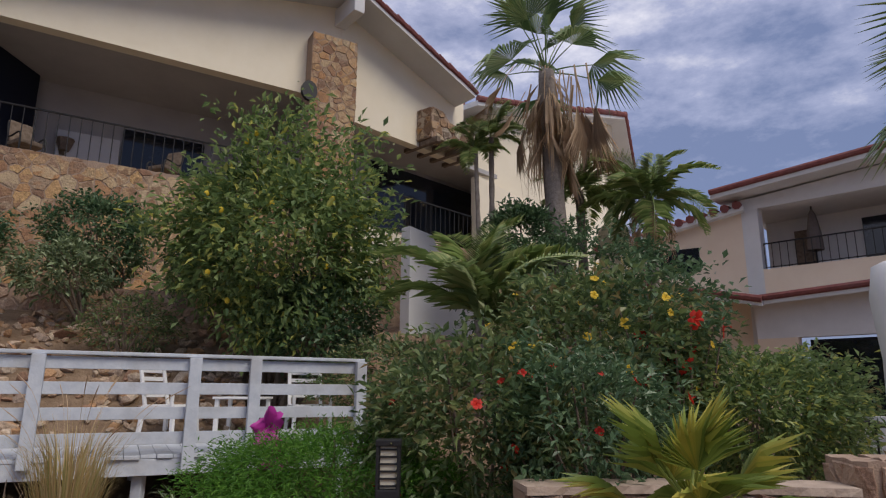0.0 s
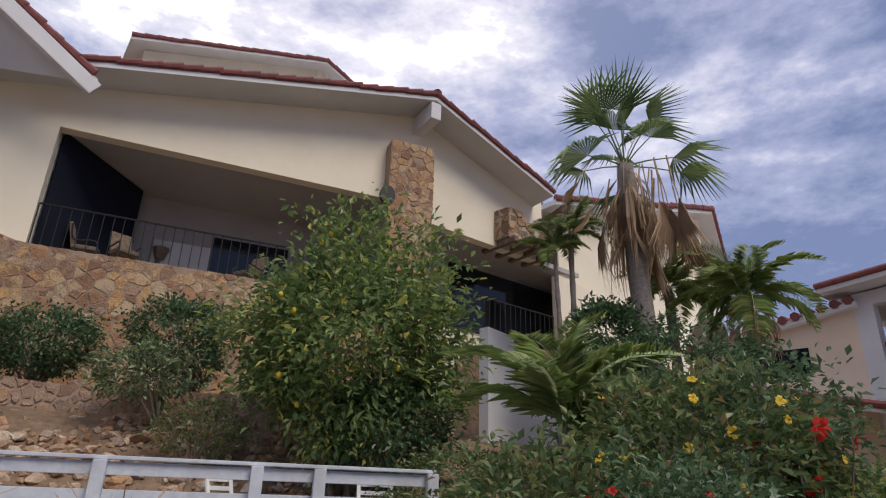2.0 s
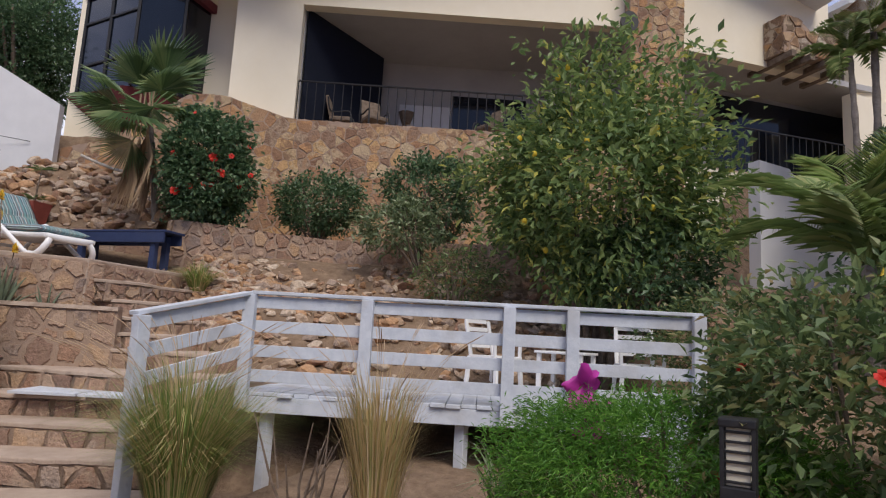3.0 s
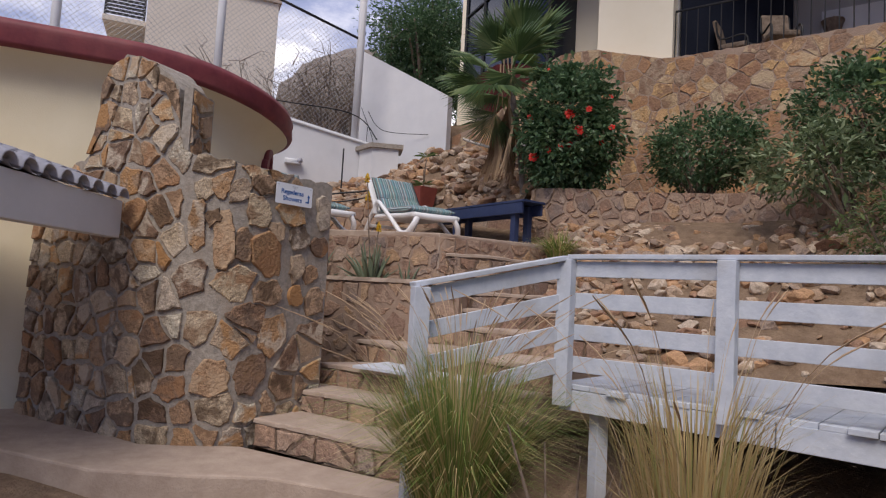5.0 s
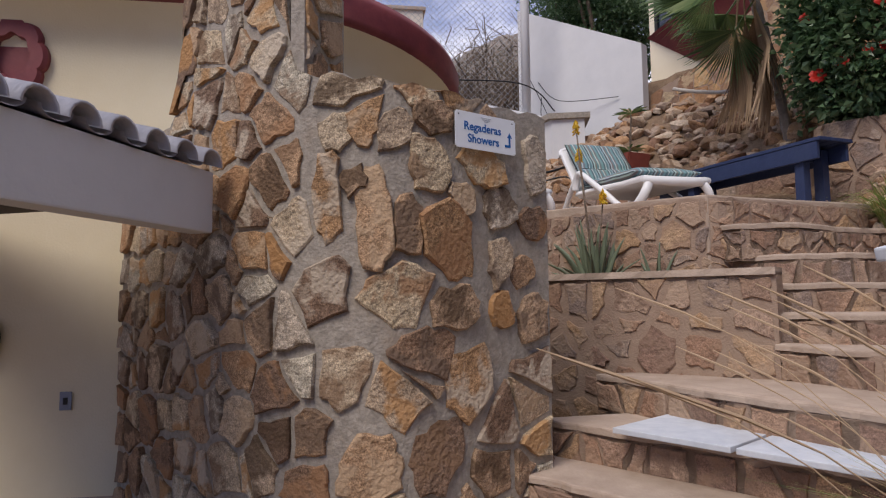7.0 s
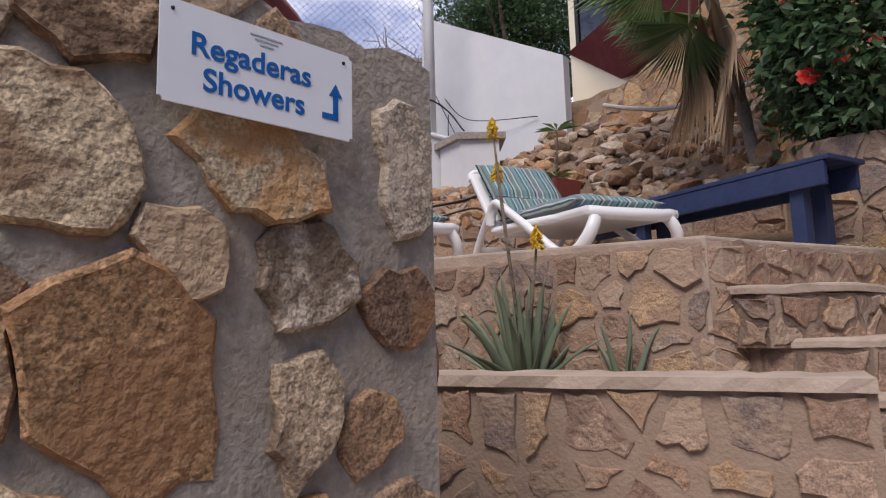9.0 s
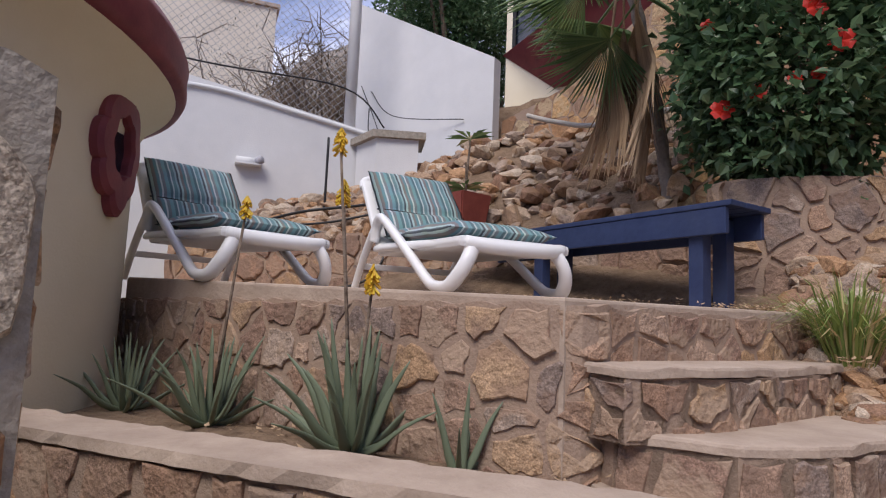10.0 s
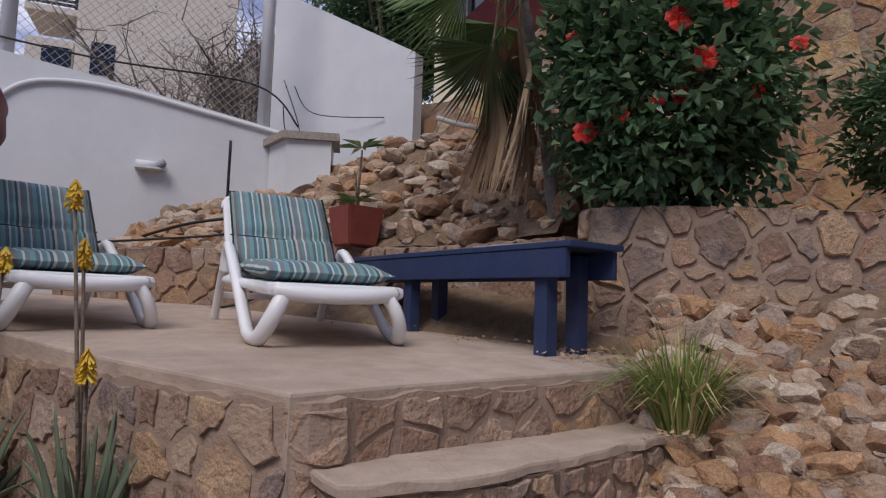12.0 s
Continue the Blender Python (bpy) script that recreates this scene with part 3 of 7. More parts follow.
# ---- planter behind the shower wall ----
stone_wall("wall_planter", [(-9.4, 3.2), (-8.6, 3.98), (-7.8, 4.78), (-7.08, 5.55)], 0.5, 1.62, 0.3, 0.24, "low planter wall of large flat stones with a concrete coping", 22, stone=STONE_PINK, mortar=MORTAR_TAN, coping=CONCRETE, proud=0.014, gap=0.034)
prism("planter_soil", [(-9.6, 3.3), (-8.7, 4.1), (-7.2, 5.6), (-7.6, 5.75), (-8.1, 5.6), (-9.0, 5.05), (-10.3, 4.4), (-11.2, 3.9)], 0.8, 1.56, SOIL)
tagged(bpy.data.objects["planter_soil"], "dry soil bed of the planter", "soil", kind="structure")

# ---- shower wall with pillar ----
SHOWER = smooth_line([(-8.25, 1.3), (-7.4, 1.95), (-6.75, 2.55), (-6.58, 2.95), (-6.57, 3.2), (-6.69, 3.5), (-6.84, 3.75), (-7.0, 4.05)], 4)


# the large stones of the end towards the terrace: run, height, width, tallness
LAID = [(2.29, 2.31, 0.15, 0.16), (2.57, 2.31, 0.17, 0.18), (2.79, 2.4, 0.22, 0.15), (2.24, 1.99, 0.11, 0.4), (2.38, 2.07, 0.1, 0.15), (2.47, 1.88, 0.14, 0.5), (2.64, 1.84, 0.1, 0.29),
        (2.76, 2.16, 0.22, 0.26), (3.12, 2.18, 0.3, 0.17), (2.96, 1.99, 0.12, 0.13), (3.22, 1.97, 0.22, 0.2), (2.88, 1.77, 0.3, 0.38), (2.23, 1.53, 0.26, 0.36), (2.59, 1.49, 0.32, 0.3), (2.91, 1.43, 0.26, 0.2),
        (3.21, 1.68, 0.12, 0.26), (3.39, 1.62, 0.12, 0.13), (3.22, 1.41, 0.13, 0.16), (3.46, 1.37, 0.22, 0.22), (3.5, 2.24, 0.14, 0.34), (3.47, 1.9, 0.18, 0.17), (2.99, 1.05, 0.26, 0.36), (2.8, 0.7, 0.24, 0.36), (2.45, 0.67, 0.26, 0.3)]


def shower_top(s):
    table = [(0, 2.45), (0.6, 2.55), (0.92, 2.66), (0.97, 3.3), (1.1, 3.5), (1.35, 3.58), (1.75, 3.42), (1.98, 3.2), (2.05, 2.64), (2.6, 2.56), (3.55, 2.53), (4, 2.5)]
    for (a, za), (b, zb) in zip(table, table[1:]):
        if s <= b:
            return za + (zb - za) * (s - a) / (b - a) + 0.015 * math.sin(s * 31)
    return 2.5


stone_wall("wall_shower", SHOWER, 0.05, shower_top, 0.42, 0.205, "tall rubble wall of tan, ochre and grey stones in wide grey mortar, with a pillar", 31, gap=0.02, proud=0.024, squash=1.1, laid=LAID, flat=(2.85, 3.3, 2.2, 2.5))
SP, SL = along(SHOWER)
for k, (s0, sgn, z0, z1) in enumerate(((2.1, 1, 2.55, 3.2), (SL - 0.02, 1, 0.5, 2.5))):
    o, nr = SP(s0 + 0.012)
    q = o - nr * 0.42
    stone_wall("wall_shower_side", [tuple(o), tuple(q)], z0, z1, 0.08, 0.2, "end face of the tall rubble wall", 35 + k, gap=0.022, proud=0.02)

# ---- round house ----
CX, CY, CR = -10.6, 1.95, 1.85


RX, RY, RR = -10.5, 1.65, 2.45   # the roof overhangs more on the yard side


def lathe(name, profile, material, a0, a1, n, parent=None, label=""):
    """A rounded end with straight sides; each profile entry: radius, height, 0 (wall centre) to 1 (roof centre). The roof edge climbs towards the yard."""
    V, F = [], []
    m = len(profile)
    for i in range(n + 1):
        a = a0 + (a1 - a0) * i / n
        drop = 8.0 if math.sin(a) < -1e-6 else 0.0
        w = min(min(a, 2 * math.pi - a) / radians(80), 1.0)
        w = w * w * (3 - 2 * w)
        for r, z, k in profile:
            r -= k * (1 - w) * (RR - CR - 0.28)
            V.append((CX + (RX - CX) * k * w + r * math.cos(a), CY + (RY - CY) * k * w + r * math.sin(a) - drop, z + (0.23 * (1 - w) if z > 3 else 0.0)))
    for i in range(n):
        for k in range(m - 1):
            F.append((i * m + k, (i + 1) * m + k, (i + 1) * m + k + 1, i * m + k + 1))
    return raw(name, V, F, material, parent, label, smooth=True)


rh = lathe("round_house", [(CR, -0.2, 0), (CR, 3.22, 0), (CR + 0.08, 3.36, 0.2), (CR + 0.25, 3.5, 0.5), (RR - 0.06, 3.61, 1)], YELLOW, 0, 2 * math.pi, 96)
tagged(rh, "cream stucco building with rounded corners and flaring soffit", "house")
rim = lathe("parapet", [(RR - 0.06, 3.61, 1), (RR - 0.01, 3.62, 1), (RR + 0.01, 3.66, 1), (RR, 3.8, 1), (RR + 0.01, 3.84, 1), (RR - 0.02, 3.91, 1), (RR - 0.2, 3.93, 1), (RR - 0.22, 3.8, 1)], MAROON, 0, 2 * math.pi, 96, rh, "maroon painted rounded parapet")
lathe("roof", [(RR - 0.2, 3.78, 1), (0.0, 3.8, 1)], WHITE, 0, 2 * math.pi, 48, rh)

# ---- compound wall and pillar ----
def thick_wall(name, line, z0, tops, thick, material, label):
    place, ln = along(line)
    V, F = [], []
    n = 24
    for i in range(n + 1):
        s = ln * i / n
        o, nr = place(s)
        k = max(i_ for i_ in range(len(tops) - 1) if tops[i_][0] <= s + 1e-6)
        (sa, ta), (sb, tb) = tops[k], tops[k + 1]
        t = ta + (tb - ta) * min((s - sa) / (sb - sa), 1.0)
        V += [(o.x, o.y, z0), (o.x, o.y, t), (o.x - nr.x * thick, o.y - nr.y * thick, t), (o.x - nr.x * thick, o.y - nr.y * thick, z0)]
    for i in range(n):
        a, b = 4 * i, 4 * i + 4
        F += [(a, b, b + 1, a + 1), (a + 1, b + 1, b + 2, a + 2), (a + 2, b + 2, b + 3, a + 3), (a + 3, b + 3, b, a)]
    F += [(0, 1, 2, 3), (4 * n + 3, 4 * n + 2, 4 * n + 1, 4 * n)]
    return tagged(raw(name, V, F, material), label, "wall", kind="structure")


thick_wall("wall_garden", [(-14.6, -2), (-14.6, 6.6)], 1.0, [(0, 5.52), (3.9, 5.5), (5.0, 5.43), (5.7, 5.33), (6.6, 5.18), (8.6, 4.84)], 0.2, WHITE, "white plastered garden wall with a curved top")
thick_wall("wall_tall", [(-16.1, 6.4), (-13.85, 8.06)], 3.0, [(0, 7.6), (2.82, 6.02)], 0.2, WHITE, "tall white plastered wall with a slanting top and rust streaks")

# ---- deck ----
R0, RD = Vector((-4.76, 5.42, 0)), Vector((0.897, 0.442, 0))
RN = Vector((-0.442, 0.897, 0))


def railing(name, pts, tops, foot, posts, label, boards=4):
    e = empty(name, (pts[0][0], pts[0][1], foot), label, "railing")
    inv = under(e)
    def add(n, bm):
        bmesh.ops.transform(bm, matrix=inv, verts=bm.verts)
        return part(n, bm, PAINTW, e)
    a, b = Vector((*pts[0], 0)), Vector((*pts[1], 0))
    za, zb = tops
    for k in range(boards):
        o = -0.09 - 0.235 * k
        bm = bmesh.new()
        beam(bm, (a.x, a.y, za + o), (b.x, b.y, zb + o), 0.028, 0.115, 0.004)
        add("board", bm)
    bm = bmesh.new()
    beam(bm, (a.x, a.y, za), (b.x, b.y, zb), 0.12, 0.034, 0.006)
    add("handrail", bm)
    d = (b - a).normalized()
    nn = Vector((d.y, -d.x, 0))
    for s, low in posts:
        p = a.lerp(b, s) + nn * 0.06
        z = za + (zb - za) * s - 0.02
        bm = bmesh.new()
        box(bm, pose(p.x, p.y, (z + low) / 2, 0, 0, math.degrees(math.atan2(d.y, d.x))), 0.115, 0.085, z - low, 0.006)
        add("post", bm)
    return e


end = R0 + RD * 4.3
railing("deck_railing", ((R0.x, R0.y), (end.x, end.y)), (1.84, 1.84), 0.75, [(0.0, 0.74), (0.268, 0.8), (0.583, 0.72), (0.721, 0.72), (0.99, 0.72)], "white painted wooden deck railing with flaking boards")
railing("stair_railing", ((-4.72, 4.14), (R0.x, R0.y - 0.06)), (1.56, 1.83), 0.0, [(0.03, -0.12)], "white painted sloping wooden stair railing")


def deck():
    e = empty("deck", (R0.x, R0.y, 0.4), "white painted timber deck on posts, paint flaking", "deck")
    inv = under(e)
    w = 0.14
    n = int(4.5 / (w + 0.006))
    rng = random.Random(5)
    for i in range(n):
        s = -0.1 + i * (w + 0.006) + w / 2
        bm = bmesh.new()
        a = R0 + RD * s + RN * rng.uniform(-0.04, 0.02)
        b = R0 + RD * s + RN * 2.6
        beam(bm, (a.x, a.y, 0.87 + rng.uniform(-0.004, 0.004)), (b.x, b.y, 0.87), w, 0.035, 0.004)
        bmesh.ops.transform(bm, matrix=inv, verts=bm.verts)
        part("plank", bm, PAINTW, e)
    for off in (0.02, 1.3, 2.55):
        for k in range(3):
            bm = bmesh.new()
            a, b = R0 + RD * (-0.05 + 1.48 * k) + RN * off, R0 + RD * (-0.05 + 1.48 * (k + 1) - 0.01) + RN * off
            beam(bm, (a.x, a.y, 0.775), (b.x, b.y, 0.775), 0.045, 0.15, 0.004)
            bmesh.ops.transform(bm, matrix=inv, verts=bm.verts)
            part("joist", bm, PAINTW, e)
    for s in (0.2, 2.1, 4.1):
        for off in (0.15, 2.3):
            p = R0 + RD * s + RN * off
            bm = bmesh.new()
            z0 = height(p.x, p.y) - 0.1
            box(bm, pose(p.x, p.y, (0.69 + z0) / 2), 0.1, 0.1, 0.69 - z0, 0.005)
            bmesh.ops.transform(bm, matrix=inv, verts=bm.verts)
            part("leg", bm, PAINTW, e)


deck()

# ---- planting bed and house retaining walls ----
BED = smooth_line([(-9.75, 8.2), (-9.35, 7.75), (-8.85, 7.98), (-8.45, 8.6), (-8.1, 9.2), (-7.1, 10.05), (-5.4, 10.3), (-3.5, 10.9), (-1.2, 11.8)], 4)
stone_wall("wall_bed", BED, 1.9, lambda s: 3.24 - 0.02 * s, 0.35, 0.21, "curved planting bed wall of rough tan stone", 41, stone=STONE_PINK, mortar=MORTAR_TAN, gap=0.021, proud=0.02, near=(0, 5))
A0, HD, HN = Vector((-9.8, 10.9, 0)), Vector((0.85, 0.527, 0)), Vector((0.527, -0.85, 0))


def base_top(s):
    """Low beside the tall wall, rising under the bay window, then falling a little under the balcony."""
    for (a, za), (b, zb) in zip(BASE_TOP, BASE_TOP[1:]):
        if s <= b:
            return za + (zb - za) * (s - a) / (b - a)
    return BASE_TOP[-1][1]


BASE_TOP = [(0, 5.15), (1.2, 5.4), (2.1, 5.85), (2.9, 6.4), (3.6, 6.45), (5.0, 6.1), (30, 6.1)]
PAR = smooth_line([(-14.05, 8.3), (-13.0, 8.72), (-12.1, 9.0), (-11.25, 9.45), (-10.4, 10.25), (-9.6, 10.85), (-8.1, 11.78), (-5.3, 13.5), (-2.4, 15.3)], 4)
stone_wall("wall_house_base", PAR, 2.2, base_top, 0.35, 0.25, "high retaining wall of tan crazy-laid stone under the balcony", 42, stone=CRAZY, mortar=MORTAR_TAN, gap=0.009, proud=0.007, near=(0.0, 10.0))


# ---- main house ----
def slab(name, origin, d, u0, u1, z0, z1, depth, material, parent=None, label="", out=0.0, zt=None):
    """An upright wall piece along direction d from u0 to u1; zt: its height at u1, if the top slopes. Depth goes back from the face."""
    n = Vector((d.y, -d.x, 0))
    o = Vector(origin) + n * out
    pts = []
    for u, top in ((u0, z1), (u1, zt if zt is not None else z1)):
        p = o + d * u
        q = p - n * depth
        pts += [(p.x, p.y, z0), (p.x, p.y, top), (q.x, q.y, top), (q.x, q.y, z0)]
    F = [(0, 1, 5, 4), (1, 2, 6, 5), (2, 3, 7, 6), (3, 0, 4, 7), (0, 3, 2, 1), (4, 5, 6, 7)]
    return raw(name, pts, F, material, parent, label)


house = empty("main_house", (-9.8, 10.9, 6), "cream stucco hillside house with gable roof and balcony", "house")
house.location = (0, 0, 0)
bpy.context.view_layer.update()
CORN = Vector((-2.75, 15.27, 0))
D2 = Vector((0.69, 0.724, 0))
N2 = Vector((0.724, -0.69, 0))
# gable wall: pier, lintel band
slab("wall", A0, HD, -1.5, -0.02, 2.5, 9.6, 0.3, CREAM, house, "", 0.0, 10.0)
slab("wall", A0, HD, -0.02, 8.3, 8.87, 10.0, 0.3, CREAM, house, "", 0.0, 11.75)
slab("wall", CORN, D2, 0, 4.9, 8.5, 11.75, 0.3, CREAM, house, "", 0.0, 10.66)
slab("wall", CORN, D2, 5.6, 9.5, 2.0, 8.3, 0.3, CREAM, house, "", 0.003, 7.9)
slab("balcony_floor", A0, HD, -0.02, 8.3, 5.85, 6.02, 3.2, CONCRETE, house, "", -0.35)
# ceilings and inner walls carry the recess shade in their grey
slab("balcony_ceiling", A0, HD, -0.02, 8.6, 8.95, 9.1, 3.2, RECESS_SHADE, house, "", -0.301)
slab("back_wall", A0, HD, -0.02, 8.6, 6.0, 8.95, 0.2, RECESS_SHADE, house, "", -3.0)
slab("side_wall", A0 - HN * 0.31, Vector((-0.527, 0.85, 0)), 0.0, 2.68, 6.02, 8.94, 0.2, RECESS_SHADE, house, "", 0.0)
slab("balcony_floor", CORN, D2, -0.2, 9.0, 5.7, 5.9, 2, CONCRETE, house, "", -0.35)
slab("back_wall", CORN, D2, -0.4, 9.4, 5.7, 9.0, 0.2, RECESS_SHADE, house, "", -1.8)
slab("balcony_ceiling", CORN, D2, -0.4, 9.4, 8.6, 8.75, 1.7, RECESS_SHADE, house, "", -0.301)
# roof: two pitched slabs with overhang
def roof_plane(name, e0, e1, back, th, material, parent, label=""):
    a, b, k = Vector(e0), Vector(e1), Vector(back)
    pts = [a, b, b + k, a + k]
    V = [tuple(p) for p in pts] + [tuple(p - Vector((0, 0, th))) for p in pts]
    F = [(0, 1, 2, 3), (7, 6, 5, 4), (0, 4, 5, 1), (1, 5, 6, 2), (2, 6, 7, 3), (3, 7, 4, 0)]
    return raw(name, V, F, material, parent, label)


RIDGE = CORN + HN * 0.75 + N2 * 0.25 + Vector((0, 0, 11.75))
LEFT_E = A0 - HD * 2.4 + HN * 0.9 + Vector((0, 0, 9.55))
RIGHT_E = RIDGE.lerp(CORN + D2 * 8.5 + N2 * 0.9 + Vector((0, 0, 9.3)), 0.53)
BACK = Vector((-0.66, 0.75, 0)) * 9
roof_plane("roof", LEFT_E, RIDGE, BACK, 0.16, WHITE, house, "white soffit board roof edge")
roof_plane("roof", RIDGE, RIGHT_E, BACK, 0.16, WHITE, house, "white soffit board roof edge")
def tile_row(a, b, parent, r=0.085, pitch=0.42, seed=1):
    """Lapped half-round tiles along a roof edge."""
    rng = random.Random(seed)
    a, b = Vector(a), Vector(b)
    n = max(2, int((b - a).length / pitch))
    up = Vector((0, 0, 1))
    for k in range(n):
        p, q = a.lerp(b, k / n), a.lerp(b, (k + 1.18) / n)
        o = up * rng.uniform(-0.012, 0.018)
        V, F = tube([p + o + up * 0.05, p.lerp(q, 0.9) + o + up * 0.02, q + o + up * 0.015], [r * rng.uniform(1.0, 1.12), r * 0.9, r * 0.84], 8)
        raw("roof_tile", V, F, TILE, parent)


tile_row(RIDGE, LEFT_E, house, seed=3)
tile_row(RIDGE, RIGHT_E, house, seed=4)
V, F = tube([RIDGE + Vector((0, 0, 0.02)) + HN * 0.05, RIDGE + Vector((0, 0, 0.16)) - (HN + N2) * 0.12], [0.13, 0.1], 10)
raw("ridge_cap", V, F, TILE, house, "clay ridge cap")
bm = bmesh.new()
p = RIDGE - Vector((0, 0, 0.5))
q = p - (HN + N2).normalized() * 1.5
beam(bm, (p.x, p.y, p.z), (q.x, q.y, q.z), 0.3, 0.5, 0.02)
part("ridge_beam", bm, WHITE, house)
# dark openings
slab("side_screen", Vector((-9.93, 11.22, 0)), Vector((0.04, 0.9992, 0)), 0.0, 2.85, 6.02, 8.94, 0.03, DARKSCREEN, house, "dark screened opening", 0.0)
slab("door", A0, HD, 3.6, 5.6, 6.02, 8.1, 0.05, DARKGLASS, house, "dark glass sliding door", -2.94)
slab("sliding_door", CORN, D2, 2.6, 7.4, 5.9, 8.45, 0.05, DARKGLASS, house, "dark glass sliding door", -1.74)
slab("curtain", A0, HD, 2.15, 3.55, 6.02, 7.75, 0.04, WHITE, house, "pale curtain behind the railing", -2.9)
# chimney column
stone_wall("wall_chimney", [tuple((A0 + HD * 7.35 + HN * 0.45)[:2]), tuple((A0 + HD * 8.55 + HN * 0.5)[:2]), tuple((A0 + HD * 8.75 - HN * 0.2)[:2])], 3.0, 10.4, 0.6, 0.22, "tapering chimney column faced in tan stone", 43, stone=CRAZY, mortar=MORTAR_TAN, gap=0.010, proud=0.010, category="chimney")
slab("lower_wall", CORN, D2, -0.3, 9.4, 1.5, 5.69, 0.3, CREAM, house, "cream lower wall", 0.1)


# ---- foliage ----
def leaves(centres, per, spread, length, width, rng, droop=0.2, outward=None):
    """Many small folded leaves round the centres."""
    V, F = [], []
    for c in centres:
        c = Vector(c)
        for _ in range(per):
            p = c + Vector((rng.gauss(0, spread), rng.gauss(0, spread), rng.gauss(0, spread * 0.8)))
            d = Vector((rng.gauss(0, 1), rng.gauss(0, 1), rng.gauss(0.1, 0.8)))
            if outward is not None:
                d += (p - Vector(outward)).normalized() * 1.0
            d = d.normalized()
            s = d.cross(Vector((rng.gauss(0, 0.5), rng.gauss(0, 0.5), 1))).normalized()
            u = s.cross(d)
            k = rng.uniform(0.65, 1.25)
            L, W = length * k, width * k
            i = len(V)
            V += [p, p + d * L * 0.5 + s * W * 0.5 + u * W * 0.12, p + d * L - u * L * droop, p + d * L * 0.5 - s * W * 0.5 + u * W * 0.12]
            F += [(i, i + 1, i + 2), (i, i + 2, i + 3)]
    return V, F


def crown_points(c, r, n, rng, lump=0.3, inner=0.55, seed=0.0):
    """Points in the outer shell of a lumpy ellipsoid."""
    out = []
    while len(out) < n:
        d = Vector((rng.gauss(0, 1), rng.gauss(0, 1), rng.gauss(0, 1))).normalized()
        k = 1 + lump * noise.noise(d * 1.7 + Vector((seed, seed * 2, 0))) + lump * 0.6 * noise.noise(d * 4.3 + Vector((0, seed, 5)))
        t = rng.uniform(inner, 1.0) ** 0.6
        out.append(Vector(c) + Vector((d.x * r[0], d.y * r[1], d.z * r[2])) * k * t)
    return out


def limbs(base, targets, r0, rng, n=9):
    pieces = []
    base = Vector(base)
    for t in targets[:n]:
        t = Vector(t)
        mid = base.lerp(t, 0.45) + Vector((rng.uniform(-0.1, 0.1), rng.uniform(-0.1, 0.1), 0.15))
        pieces.append(tube(smooth_line([base, mid, t], 4), [r0 * (1 - 0.85 * i / 8) for i in range(9)], 6))
    return merge(pieces)


def bush(name, c, r, material, label, seed, clumps=200, per=26, spread=0.09, size=(0.075, 0.035), lump=0.3, trunk=0.03, category="shrub", base=None, inner=0.55, flowers=None):
    rng = random.Random(seed)
    base = base or (c[0], c[1], height(c[0], c[1]) - 0.05)
    e = empty(name, base, label, category)
    inv = under(e)
    pts = crown_points(c, r, clumps, rng, lump, inner, seed)
    v, f = leaves(pts, per, spread, size[0], size[1], rng, outward=c)
    raw("crown", [inv @ p for p in v], f, material, e)
    v, f = limbs(base, [p for p in pts if p.z > base[2] + 0.1], trunk, rng, 12)
    raw("trunk", [inv @ p for p in v], f, BARK, e, smooth=True)
    if flowers:
        fm, count, fsize, flabel = flowers
        for p in rng.sample(pts, count):
            p = Vector(c) + (p - Vector(c)) * 1.13
            v, f = blossom(p, (p - Vector(c)), fsize * rng.uniform(0.7, 1.15), rng)
            raw("flower", [inv @ q for q in v], f, fm, e, flabel)
    return e


def blossom(p, d, r, rng, petals=5):
    d = Vector(d).normalized()
    d = (d + Vector((0.3, -0.5, 0.1)) + Vector((rng.uniform(-0.4, 0.4), rng.uniform(-0.4, 0.4), rng.uniform(-0.3, 0.3)))).normalized()
    u = d.orthogonal().normalized()
    w = d.cross(u)
    V, F = [Vector(p)], []
    off = rng.uniform(0, 6)
    for k in range(petals):
        a = off + 2 * math.pi * k / petals
        h = math.pi / petals * 1.05
        def at(an, rr, lift):
            return Vector(p) + (u * math.cos(an) + w * math.sin(an)) * rr + d * lift
        i = len(V)
        V += [at(a - h, r * 0.7, r * 0.2), at(a - h * 0.5, r, r * rng.uniform(0.1, 0.35)), at(a + h * 0.5, r, r * rng.uniform(0.1, 0.35)), at(a + h, r * 0.7, r * 0.2), at(a, r * 0.55, r * 0.3)]
        F += [(0, i, i + 4), (i, i + 1, i + 4), (i + 1, i + 2, i + 4), (i + 2, i + 3, i + 4), (i + 3, 0, i + 4)]
    t, tf = tube([Vector(p), Vector(p) + d * r * 0.9], r * 0.06, 5)
    return merge([(V, F), (t, tf)])


bush("lemon_tree", (-2.55, 9.7, 3.85), (1.8, 1.5, 1.68), LEAF_LEMON, "leafy lemon tree with a few yellow fruits on the bank", 51, clumps=700, per=22, spread=0.17, size=(0.145, 0.068), trunk=0.07, category="tree", flowers=None, lump=0.5, inner=0.45)


